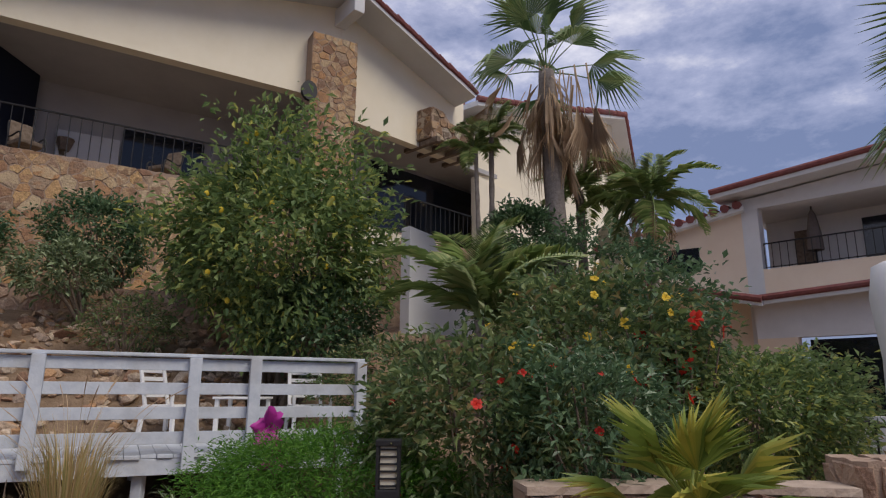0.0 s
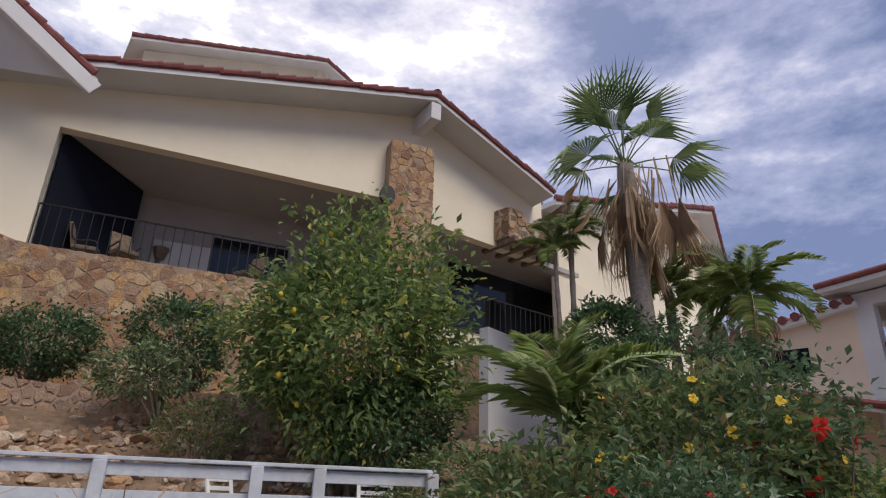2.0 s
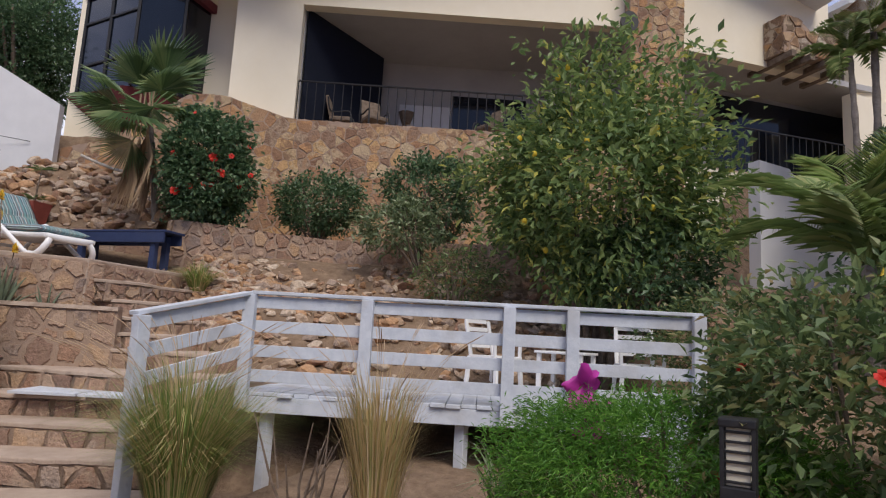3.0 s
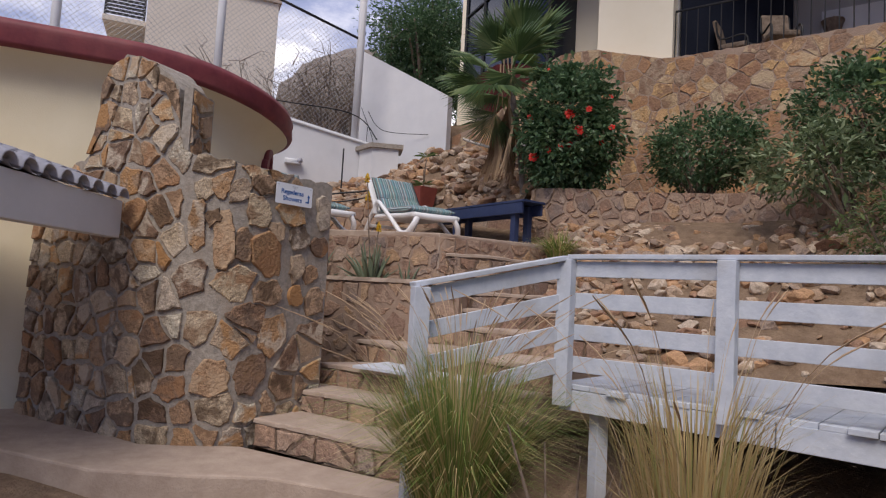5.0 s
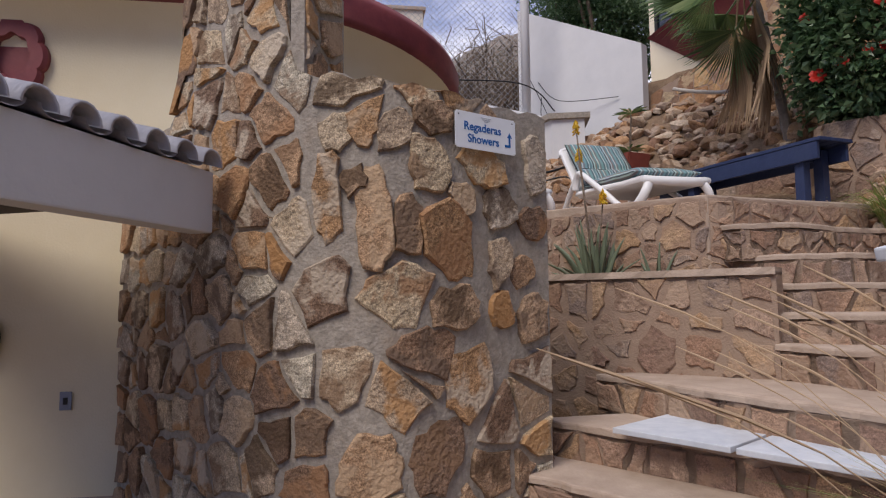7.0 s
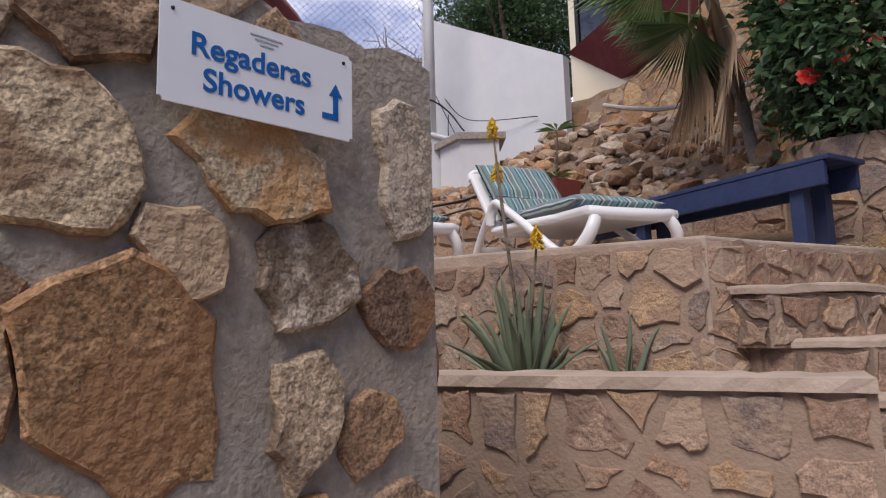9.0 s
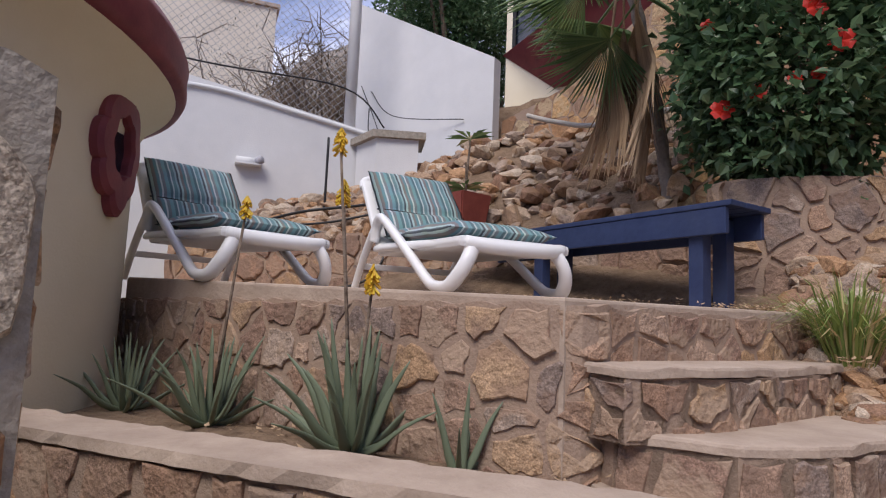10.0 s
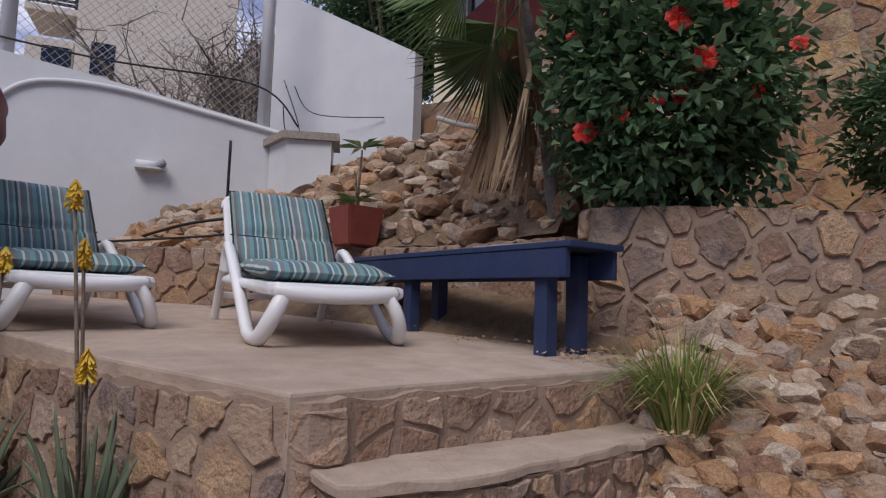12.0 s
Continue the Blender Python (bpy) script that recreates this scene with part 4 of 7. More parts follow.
# ---- palms, grasses, succulents ----
def fan_leaf(rng, r, blades=30, spread=2.5, droop=0.25, petiole=0.9, thin=1.0):
    """A fan leaf that points along +x: a stalk, then pleated blades that part at their tips."""
    V, F = [], []
    st, sf = tube([(0, 0, 0), (petiole * 0.5, 0, 0.03), (petiole, 0, 0)], [0.018, 0.014, 0.01], 5)
    V += st
    F += sf
    o = Vector((petiole, 0, 0))
    for k in range(blades):
        a = -spread / 2 + spread * (k + 0.5) / blades
        L = r * (0.75 + 0.25 * math.cos(a)) * rng.uniform(0.9, 1.05)
        h = spread / blades * 0.5
        d, s = Vector((math.cos(a), math.sin(a), 0)), Vector((-math.sin(a), math.cos(a), 0))
        i = len(V)
        lift = 0.05 * r * math.cos(a * 1.5)
        w = math.tan(h) * L * 0.55 * thin
        dr = droop * rng.uniform(0.6, 1.5)
        V += [o, o + d * L * 0.55 + s * w + Vector((0, 0, lift - 0.02)), o + d * L * 0.55 + Vector((0, 0, lift + 0.02)), o + d * L * 0.55 - s * w + Vector((0, 0, lift - 0.02)),
              o + d * L + s * rng.uniform(-0.03, 0.03) + Vector((0, 0, lift - L * dr))]
        F += [(i, i + 1, i + 2), (i, i + 2, i + 3), (i + 1, i + 4, i + 2), (i + 2, i + 4, i + 3)]
    return V, F


def feather_leaf(rng, L, n=30, leaflet=0.5, droop=0.7, wid=0.03):
    """A feather leaf along +x that arches over."""
    V, F = tube(smooth_line([(0, 0, 0), (L * 0.35, 0, L * 0.16), (L * 0.7, 0, L * 0.12 - droop * L * 0.12), (L, 0, -droop * L * 0.4)], 5), [0.016 - 0.0009 * i for i in range(16)], 5)
    V = list(V)
    F = list(F)
    for k in range(n):
        t = 0.12 + 0.88 * k / n
        x = L * t
        z = L * (0.45 * t - 0.45 * t * t) - droop * L * 0.4 * t ** 3
        for side in (-1, 1):
            l = leaflet * math.sin(math.pi * (0.12 + 0.86 * t)) ** 0.6 * rng.uniform(0.85, 1.1)
            d = Vector((0.55, side * 0.8, rng.uniform(-0.1, 0.25))).normalized()
            p = Vector((x, 0, z))
            u = Vector((0.8, -side * 0.5, 0)).normalized()
            i = len(V)
            V += [p, p + d * l * 0.5 + u * wid * 0.5, p + d * l + Vector((0, 0, -l * rng.uniform(0.2, 0.5))), p + d * l * 0.5 - u * wid * 0.5]
            F += [(i, i + 1, i + 2), (i, i + 2, i + 3)]
    return V, F


def mesh_of(name, v, f, material):
    me = bpy.data.meshes.new(name)
    me.from_pydata([tuple(p) for p in v], [], f)
    me.materials.append(material)
    return me


def palm(name, base, top, r0, r1, meshes, count, elev, label, seed, skirt=None, scale=1.0, bark=None, category="palm"):
    """meshes: shared leaf meshes; elev: (highest, lowest) angle of the leaves."""
    rng = random.Random(seed)
    e = empty(name, base, label, category)
    b, t = Vector((0, 0, 0)), Vector(top) - Vector(base)
    v, f = tube(smooth_line([b, b.lerp(t, 0.5) + Vector((0.03, 0.02, 0)), t], 8), [r0 + (r1 - r0) * i / 16 + 0.012 * (i % 2) for i in range(17)], 12)
    raw("trunk", v, f, bark or PALMBARK, e, smooth=True)
    for i in range(count):
        a = i * 2.399 + rng.uniform(-0.3, 0.3)
        k = i / max(1, count - 1)
        el = elev[0] + (elev[1] - elev[0]) * k + rng.uniform(-8, 8)
        ob = new("frond", rng.choice(meshes))
        ob.parent = e
        s = scale * rng.uniform(0.85, 1.12)
        ob.matrix_basis = Matrix.Translation(t) @ pose(0, 0, 0, rng.uniform(-25, 25), -el, math.degrees(a)) @ Matrix.Diagonal((s, s, s, 1))
    if skirt:
        n, depth, rad = skirt
        P = []
        for i in range(n):
            a = rng.uniform(0, 6.283)
            z0 = t.z - depth * rng.uniform(0, 0.45)
            l = depth * rng.uniform(0.28, 0.6)
            rr = rad * rng.uniform(0.5, 1.1)
            c = Vector((t.x + math.cos(a) * 0.15, t.y + math.sin(a) * 0.15, z0))
            for j in range(5):
                q = a + rng.uniform(-0.3, 0.3)
                out = Vector((math.cos(q), math.sin(q), 0))
                p1 = c + out * rr * 0.7 + Vector((0, 0, -l * 0.25))
                p2 = c + out * rr * rng.uniform(0.75, 1.05) + Vector((0, 0, -l * 0.7))
                p3 = c + out * rr * rng.uniform(0.35, 0.95) + Vector((0, 0, -l * rng.uniform(0.9, 1.15)))
                s = Vector((-out.y, out.x, 0)) * rng.uniform(0.006, 0.02)
                P.append(([c, p1 + s, p1 - s, p2 + s, p2 - s, p3], [(0, 1, 2), (1, 3, 4, 2), (3, 5, 4)]))
        v, f = merge(P)
        raw("dead_leaf_skirt", v, f, STRAW, e, "hanging skirt of dry straw-brown leaves")
    return e


LR = random.Random(77)
FAN = [mesh_of("fan_leaf", *fan_leaf(LR, 0.95, 22, 2.7, 0.34, 1.0, 0.8), LEAF_PALM) for _ in range(3)]
FAN_SMALL = [mesh_of("fan_leaf_small", *fan_leaf(LR, 0.62, 34, 3.2, 0.14, 0.5), LEAF_PALM) for _ in range(3)]
FAN_YELLOW = [mesh_of("fan_leaf_yellow", *fan_leaf(LR, 0.55, 24, 2.4, 0.2, 0.45), LEAF_YPALM) for _ in range(3)]
FEATHER = [mesh_of("feather_leaf", *feather_leaf(LR, 1.5, 42, 0.52, 0.85, 0.02), LEAF_FEATHER) for _ in range(3)]
FAN_DRY = [mesh_of("fan_leaf_dry", *fan_leaf(LR, 0.75, 22, 1.6, 0.5, 0.5), STRAW) for _ in range(2)]

tall = palm("fan_palm", (2.4, 12.75, 2.4), (2.3, 13.0, 8.55), 0.24, 0.17, FAN, 14, (85, -15), "tall fan palm with a thick skirt of dead leaves", 61, skirt=(26, 3.4, 0.5), scale=1.2)
FAN_HANG = [mesh_of("fan_leaf_hanging", *fan_leaf(LR, 0.85, 36, 2.5, 0.12, 1.0, 0.75), LEAF_PALM) for _ in range(2)]
FAN_DEAD = [mesh_of("fan_leaf_dead", *fan_leaf(LR, 1.3, 30, w, 0.10, 0.9, 0.45), STRAW) for w in (0.55, 0.75)]
young = palm("fan_palm", (-10.15, 8.05, 3.2), (-10.3, 7.75, 5.25), 0.05, 0.05, FAN_SMALL, 12, (75, -30), "young fan palm with dry hanging leaves beside the house wall", 62, scale=1.4)


def hang(mesh, at, d, s, spin, stalk, tree=None):
    """A leaf that hangs with its hub at a point, its blades along d."""
    x = Vector(d).normalized()
    y = x.cross(Vector((0.93, -0.37, 0.1))).normalized()
    m = Matrix((x, y, x.cross(y))).transposed().to_4x4()
    o = Vector(at) - x * stalk * s
    ob = new("frond", mesh)
    ob.parent = tree or young
    ob.matrix_basis = under(tree or young) @ Matrix.Translation(o) @ m @ pose(0, 0, 0, spin, 0, 0) @ Matrix.Diagonal((s, s, s, 1))


hang(FAN_HANG[0], (-10.15, 7.42, 4.62), (-0.2, -0.42, -0.75), 0.9, 12, 1.0)
hang(FAN_HANG[1], (-10.3, 7.25, 5.15), (-0.25, -0.85, -0.35), 1.0, -15, 1.0)
hang(FAN_HANG[0], (-9.95, 7.6, 5.25), (0.1, -0.5, -0.5), 0.8, 25, 1.0)
for k, (x, y, z) in enumerate(((-10.1, 7.52, 4.72), (-10.05, 7.62, 4.8), (-10.2, 7.46, 4.6), (-10.0, 7.56, 4.9), (-10.15, 7.68, 4.55))):
    hang(FAN_DEAD[k % 2], (x, y, z), (0.04 * (k - 2), -0.05 * (k % 3 - 1), -1), 0.9 + 0.05 * (k % 3), 30 * k, 0.9)

HR = random.Random(29)
for k in range(22):
    a = k * 2.4
    r = 0.22 if k % 3 else 0.5
    c = (2.3, 12.95, 7.75) if k < 12 else (2.85, 12.75, 7.45)
    hang(FAN_DEAD[k % 2], (c[0] + r * math.cos(a), c[1] + r * math.sin(a), c[2] + HR.uniform(-0.5, 0.35)), (0.16 * math.cos(a), 0.16 * math.sin(a), -1), HR.uniform(0.8, 1.25), 37 * k, 0.9, tall)
for k, (dx, dz) in enumerate(((-0.95, -0.3), (-1.2, -0.75), (-0.7, -0.9))):
    hang(FAN_DEAD[k % 2], (2.2 + dx, 12.6, 8.3 + dz), (-0.45, -0.1, -0.8), 0.62, 60 * k, 0.9, tall)

palm("fan_palm", (1.0, 2.85, 0.15), (1.05, 2.8, 0.95), 0.07, 0.05, FAN_YELLOW, 13, (80, 5), "small yellow-green fan palm in the garden", 63, scale=0.62)
palm("feather_palm", (0.45, 8.1, 1.2), (0.47, 8.1, 2.4), 0.07, 0.06, FEATHER, 12, (82, 12), "feather palm with arching leaves among the shrubs", 64, scale=0.95)
palm("feather_palm", (1.0, 13.2, 3.0), (1.05, 13.1, 7.0), 0.06, 0.05, FEATHER, 10, (70, -20), "slender feather palm beside the house", 65, scale=0.6)
palm("feather_palm", (0.75, 13.0, 3.0), (0.7, 13.0, 6.6), 0.05, 0.04, FEATHER, 8, (70, -20), "slender feather palm beside the house", 66, scale=0.5)
palm("feather_palm", (4.5, 13.4, 2.0), (4.5, 13.3, 5.6), 0.13, 0.1, FEATHER, 16, (65, -30), "feather palm with drooping leaves by the arch", 67, scale=0.95, skirt=(40, 1.6, 0.4))
palm("feather_palm", (3.2, 14.2, 2.0), (3.2, 14.2, 6.1), 0.12, 0.09, FEATHER, 14, (65, -30), "feather palm behind the tall palm", 68, scale=0.8)
palm("fan_palm", (6.26, 5.88, -0.1), (6.16, 5.98, 4.82), 0.16, 0.13, FAN, 16, (75, -20), "fan palm reaching in from beside the path", 69, scale=0.9)


def grass(name, base, n, height_, radius, label, seed, material=None, plumes=0, lean=0.9, wid=0.007, category="grass", reach=1.1):
    rng = random.Random(seed)
    e = empty(name, base, label, category)
    P = []
    for i in range(n):
        a = rng.uniform(0, 6.283)
        r0 = radius * 0.3 * math.sqrt(rng.random())
        L = height_ * rng.uniform(0.45, 1.0)
        k = rng.uniform(0.1, lean)
        d = Vector((math.cos(a), math.sin(a), 0))
        s = Vector((-d.y, d.x, 0)) * wid * rng.uniform(0.6, 1.2)
        b = d * r0
        p1 = b + d * L * 0.22 * k + Vector((0, 0, L * 0.45))
        p2 = b + d * L * 0.55 * k + Vector((0, 0, L * 0.8 * (1 - 0.25 * k)))
        p3 = b + d * L * 1.0 * k + Vector((0, 0, L * (1 - 0.55 * k)))
        P.append(([b + s, b - s, p1 + s, p1 - s, p2 + s * 0.6, p2 - s * 0.6, p3], [(0, 2, 3, 1), (2, 4, 5, 3), (4, 6, 5)]))
    v, f = merge(P)
    raw("blade_tuft", v, f, material or LEAF_GRASS, e)
    for i in range(plumes):
        a = rng.uniform(0, 6.283)
        L = height_ * rng.uniform(0.8, reach)
        k = rng.uniform(0.15, 0.85)
        d = Vector((math.cos(a), math.sin(a), 0))
        path = smooth_line([(0, 0, 0), d * L * 0.25 * k + Vector((0, 0, L * 0.5)), d * L * 0.6 * k + Vector((0, 0, L * 0.85)), d * L * 0.95 * k + Vector((0, 0, L * 0.98))], 4)
        m = len(path)
        rad = [0.0012] * (m - 4) + [0.0014, 0.0034, 0.003, 0.001]
        v, f = tube(path, rad, 5)
        raw("seed_head", v, f, STRAW, e, "feathery purplish seed head")
    return e


grass("fountain_grass", (-4.12, 4.26, 0.05), 2300, 1.45, 0.6, "green and straw fountain grass clump beside the stair railing", 71, plumes=80, lean=0.82, wid=0.004, reach=1.08)
grass("fountain_grass", (-2.45, 4.4, 0.1), 800, 1.4, 0.34, "dry golden fountain grass clump in front of the deck", 72, GOLD, plumes=16, lean=0.34, wid=0.004)
grass("grass_tuft", (-8.15, 7.5, 2.0), 420, 0.6, 0.4, "green grass tuft growing among the rocks", 73, plumes=2, wid=0.006, lean=1.25)
grass("grass_tuft", (-2.05, 5.5, 0.2), 60, 0.75, 0.3, "small drooping strappy plant under the deck edge", 74, LEAF_PALE, lean=1.0, wid=0.012)


def dry_stems(base, seed):
    rng = random.Random(seed)
    e = empty("dry_stems", base, "bare brown branching stems of a dead plant", "plant")
    for i in range(7):
        t = Vector((rng.uniform(-0.35, 0.35), rng.uniform(-0.25, 0.25), rng.uniform(0.5, 0.95)))
        v, f = tube([(0, 0, 0), t * 0.5 + Vector((rng.uniform(-0.08, 0.08), 0, 0)), t], [0.014, 0.01, 0.004], 5)
        stem = raw("stem", v, f, BARK, e)
        q = t * 0.5 + Vector((rng.uniform(-0.3, 0.3), 0.1, 0.35))
        v, f = tube([t * 0.45, q], [0.008, 0.003], 4)
        raw("twig", v, f, BARK, stem)


dry_stems((-3.0, 4.35, 0.05), 5)


def aloe(base, n, L, seed, spikes=()):
    rng = random.Random(seed)
    e = empty("aloe", base, "grey-green aloe rosette" + (" with yellow flower spikes in the planter" if spikes else " in the planter soil"), "succulent", "aloes in the planter")
    for i in range(n):
        a = i * 2.399 + rng.uniform(-0.2, 0.2)
        k = i / n
        l = L * rng.uniform(0.75, 1.1) * (1 - 0.25 * (1 - k))
        up = 0.25 + 1.2 * (1 - k)
        d = Vector((math.cos(a), math.sin(a), 0))
        path = smooth_line([d * 0.02, d * l * (0.1 + 0.2 * k) + Vector((0, 0, l * 0.22 * up)), d * l * (0.16 + 0.42 * k) + Vector((0, 0, l * 0.62 * min(up, 1.2))), d * l * (0.2 + 0.72 * k) + Vector((0, 0, l * (0.78 + 0.1 * rng.random()) * min(up, 1.3) + 0.03))], 3)
        m = len(path)
        v, f = tube(path, [0.026 * (L / 0.55) * (1 - (j / (m - 1)) ** 1.6) + 0.002 for j in range(m)], 7, flat=0.4)
        raw("leaf", v, f, LEAF_ALOE, e, smooth=True)
    for x, y, z in spikes:
        t = Vector((x, y, z)) - Vector(base)
        v, f = tube([(0, 0, 0.02), t * 0.5, t], [0.011, 0.008, 0.007], 6)
        stalk = raw("flower_stalk", v, f, BARK, e, smooth=True)
        P = []
        for j in range(60):
            a = rng.uniform(0, 6.283)
            h = rng.uniform(-0.03, 0.075)
            o = t + Vector((0, 0, h))
            r = 0.036 * (1 - (h / 0.11) ** 2)
            P.append(tube([o, o + Vector((math.cos(a) * r, math.sin(a) * r, -0.03))], [0.006, 0.005], 4))
        v, f = merge(P)
        raw("flower_head", v, f, YELLOWFLOWER, stalk, "yellow tubular blossoms")


aloe((-8.62, 4.98, 1.55), 34, 0.66, 81, ((-8.72, 4.9, 2.72), (-8.66, 4.86, 2.95), (-8.4, 4.98, 2.3)))
aloe((-9.42, 4.4, 1.55), 27, 0.58, 82, ((-9.3, 4.5, 2.7),))
aloe((-10.0, 3.95, 1.55), 22, 0.54, 83)
aloe((-8.2, 5.32, 1.55), 7, 0.4, 84)

# ---- shrubs ----
bush("hibiscus", (-9.14, 8.25, 4.22), (0.74, 0.7, 1.08), LEAF_DARK, "large dark hibiscus bush with red blooms in the stone bed", 91, clumps=520, per=20, spread=0.1, size=(0.10, 0.065), base=(-8.95, 8.5, 3.0), flowers=(RED, 9, 0.05, "red hibiscus bloom"), lump=0.34)
bush("dark_shrub", (-8.05, 10.0, 3.9), (0.9, 0.6, 0.6), LEAF_DARK, "rounded dark green shrub in the upper bed", 92, clumps=230, per=22, size=(0.09, 0.05), base=(-8.05, 10.0, 2.9))
bush("dark_shrub", (-6.0, 10.65, 4.05), (0.9, 0.65, 0.75), LEAF_DARK, "rounded dark green shrub in the upper bed", 93, clumps=260, per=22, size=(0.09, 0.05), base=(-5.6, 10.8, 2.9))
bush("pale_shrub", (-5.85, 9.5, 3.3), (0.85, 0.5, 0.38), LEAF_PALE, "pale variegated shrub on the bank", 94, clumps=90, per=16, size=(0.12, 0.05), base=(-5.5, 9.7, 2.4))
bush("pale_shrub", (-4.6, 9.3, 2.45), (0.7, 0.5, 0.4), LEAF_MIX, "thin grey-green shrub above the deck", 95, clumps=110, per=16, size=(0.07, 0.03), base=(-4.6, 9.3, 1.6))
bush("dark_shrub", (-4.3, 11.6, 3.6), (0.8, 0.6, 0.7), LEAF_DARK, "dark green shrub behind the lemon tree", 96, clumps=180, per=22, size=(0.09, 0.05), base=(-4.3, 11.6, 2.9))
bush("dark_shrub", (-1.9, 9.4, 2.5), (0.95, 0.7, 0.7), LEAF_DARK, "dark undergrowth at the foot of the lemon tree", 97, clumps=230, per=20, size=(0.1, 0.05), base=(-1.9, 9.4, 1.4))
bush("flowering_shrub", (0.2, 5.0, 1.2), (0.85, 0.65, 0.72), LEAF_MIX, "dense garden shrub with small orange-red flowers", 101, clumps=420, per=15, spread=0.09, size=(0.085, 0.042), flowers=(RED, 26, 0.04, "small red flower"))
bush("flowering_shrub", (1.65, 6.5, 1.75), (1.1, 0.8, 1.0), LEAF_MIX, "tall garden shrub with yellow and orange flowers", 102, clumps=430, per=14, spread=0.10, size=(0.11, 0.055), flowers=(YELLOWFLOWER, 70, 0.055, "orange-yellow flower"))
bush("flowering_shrub", (1.0, 4.6, 1.25), (0.6, 0.5, 0.6), LEAF_DARK, "dark shrub with red flowers", 103, clumps=200, per=22, size=(0.075, 0.035), flowers=(RED, 14, 0.045, "small red flower"))
bush("garden_shrub", (3.1, 6.6, 1.3), (1.1, 0.9, 0.65), LEAF_LEMON, "spreading bright green garden shrub", 104, clumps=420, per=22, size=(0.08, 0.04))
bush("garden_shrub", (4.3, 8.1, 1.2), (1.2, 0.9, 0.8), LEAF_MIX, "green garden shrub beside the white gate", 105, clumps=300, per=20, size=(0.09, 0.045))
bush("garden_shrub", (1.9, 8.8, 2.0), (1.5, 0.9, 1.2), LEAF_MIX, "garden shrub behind the flowers", 106, clumps=340, per=20, size=(0.09, 0.045))
bush("garden_shrub", (-0.6, 8.3, 1.6), (1.0, 0.7, 0.6), LEAF_MIX, "low shrub at the end of the deck", 107, clumps=240, per=20, size=(0.07, 0.035))
bush("hedge", (2.7, 12.1, 3.2), (2.5, 0.8, 1.6), LEAF_DARK, "dark greenery below the houses", 108, clumps=340, per=20, size=(0.13, 0.07))
bush("garden_shrub", (1.82, 13.07, 4.66), (1.0, 0.6, 0.75), LEAF_DARK, "dark shrub against the lower house wall", 112, clumps=200, per=22, size=(0.14, 0.06), base=(1.82, 13.07, 2.4))
bush("red_flower_shrub", (2.2, 6.2, 2.3), (0.5, 0.5, 0.6), LEAF_DARK, "loose shrub with large red blooms on tall stems", 109, clumps=60, per=16, size=(0.09, 0.05), flowers=(RED, 8, 0.13, "large red bloom"))
bush("feathery_shrub", (-0.85, 5.0, 0.78), (1.05, 0.65, 0.44), LEAF_BRIGHT, "low bright green feathery shrub", 110, clumps=900, per=40, spread=0.06, size=(0.05, 0.009), lump=0.25)
bush("rear_tree", (-17.8, 9.0, 8.4), (1.5, 1.75, 2.1), LEAF_DARK, "dark leafy tree beyond the tall wall", 111, clumps=900, per=32, spread=0.2, size=(0.13, 0.05), inner=0.15, category="tree", base=(-17.8, 9.2, 4.5), trunk=0.15)


def bare_tree(base, top, seed, n=26):
    rng = random.Random(seed)
    e = empty("bare_tree", base, "leafless grey thorn tree beyond the fence", "tree", "bare trees")
    P = []
    H = top
    for i in range(n):
        t = Vector((rng.gauss(0, 0.45) * H, rng.gauss(0, 0.3) * H, rng.uniform(0.5, 1.0) * H))
        mid = t * 0.5 + Vector((rng.gauss(0, 0.12), rng.gauss(0, 0.12), 0.1)) * H * 0.5
        path = smooth_line([(0, 0, 0), mid, t], 3)
        P.append(tube(path, [0.05 * (1 - j / 6.3) for j in range(7)], 5))
        for j in range(7):
            a = mid.lerp(t, rng.random())
            b = a + Vector((rng.gauss(0, 0.3), rng.gauss(0, 0.3), rng.uniform(0, 0.45)))
            c = b + Vector((rng.gauss(0, 0.15), rng.gauss(0, 0.15), rng.uniform(0, 0.3)))
            P.append(tube([a, b, c], [0.014, 0.009, 0.004], 4))
    v, f = merge(P)
    raw("branch_work", v, f, BARK, e)
    pts = [Vector((rng.gauss(0, 0.4) * H, rng.gauss(0, 0.3) * H, rng.uniform(0.45, 1) * H)) for _ in range(70)]
    v, f = leaves(pts, 12, 0.18, 0.05, 0.02, rng)
    raw("twig_work", v, f, LEAF_GREY, e)


bare_tree((-20, 5.0, 5.2), 3.0, 1)
bare_tree((-19, 7.2, 5.4), 2.8, 2)
bare_tree((-21, 8.6, 5.8), 3.0, 3)
bare_tree((-22, 6.6, 5.6), 3.4, 4)
bare_tree((-18.5, 6.2, 5.4), 2.2, 5)


# ---- rubble ----
def rock_mesh(rng, i):
    bm = bmesh.new()
    bmesh.ops.create_icosphere(bm, subdivisions=2, radius=0.5)
    sx, sy, sz = rng.uniform(0.75, 1.2), rng.uniform(0.6, 1.0), rng.uniform(0.45, 0.75)
    for v in bm.verts:
        v.co = Vector((v.co.x * sx, v.co.y * sy, v.co.z * sz))
    for _ in range(13):
        n = Vector((rng.gauss(0, 1), rng.gauss(0, 1), rng.gauss(0, 1))).normalized()
        c = rng.uniform(0.14, 0.3)
        for v in bm.verts:
            k = v.co.dot(n) - c
            if k > 0:
                v.co -= n * k * 0.95
    for v in bm.verts:
        v.co += Vector((rng.gauss(0, 0.005), rng.gauss(0, 0.005), rng.gauss(0, 0.005)))
    me = bpy.data.meshes.new("rock")
    bm.to_mesh(me)
    bm.free()
    me.materials.append(ROCK)
    return me


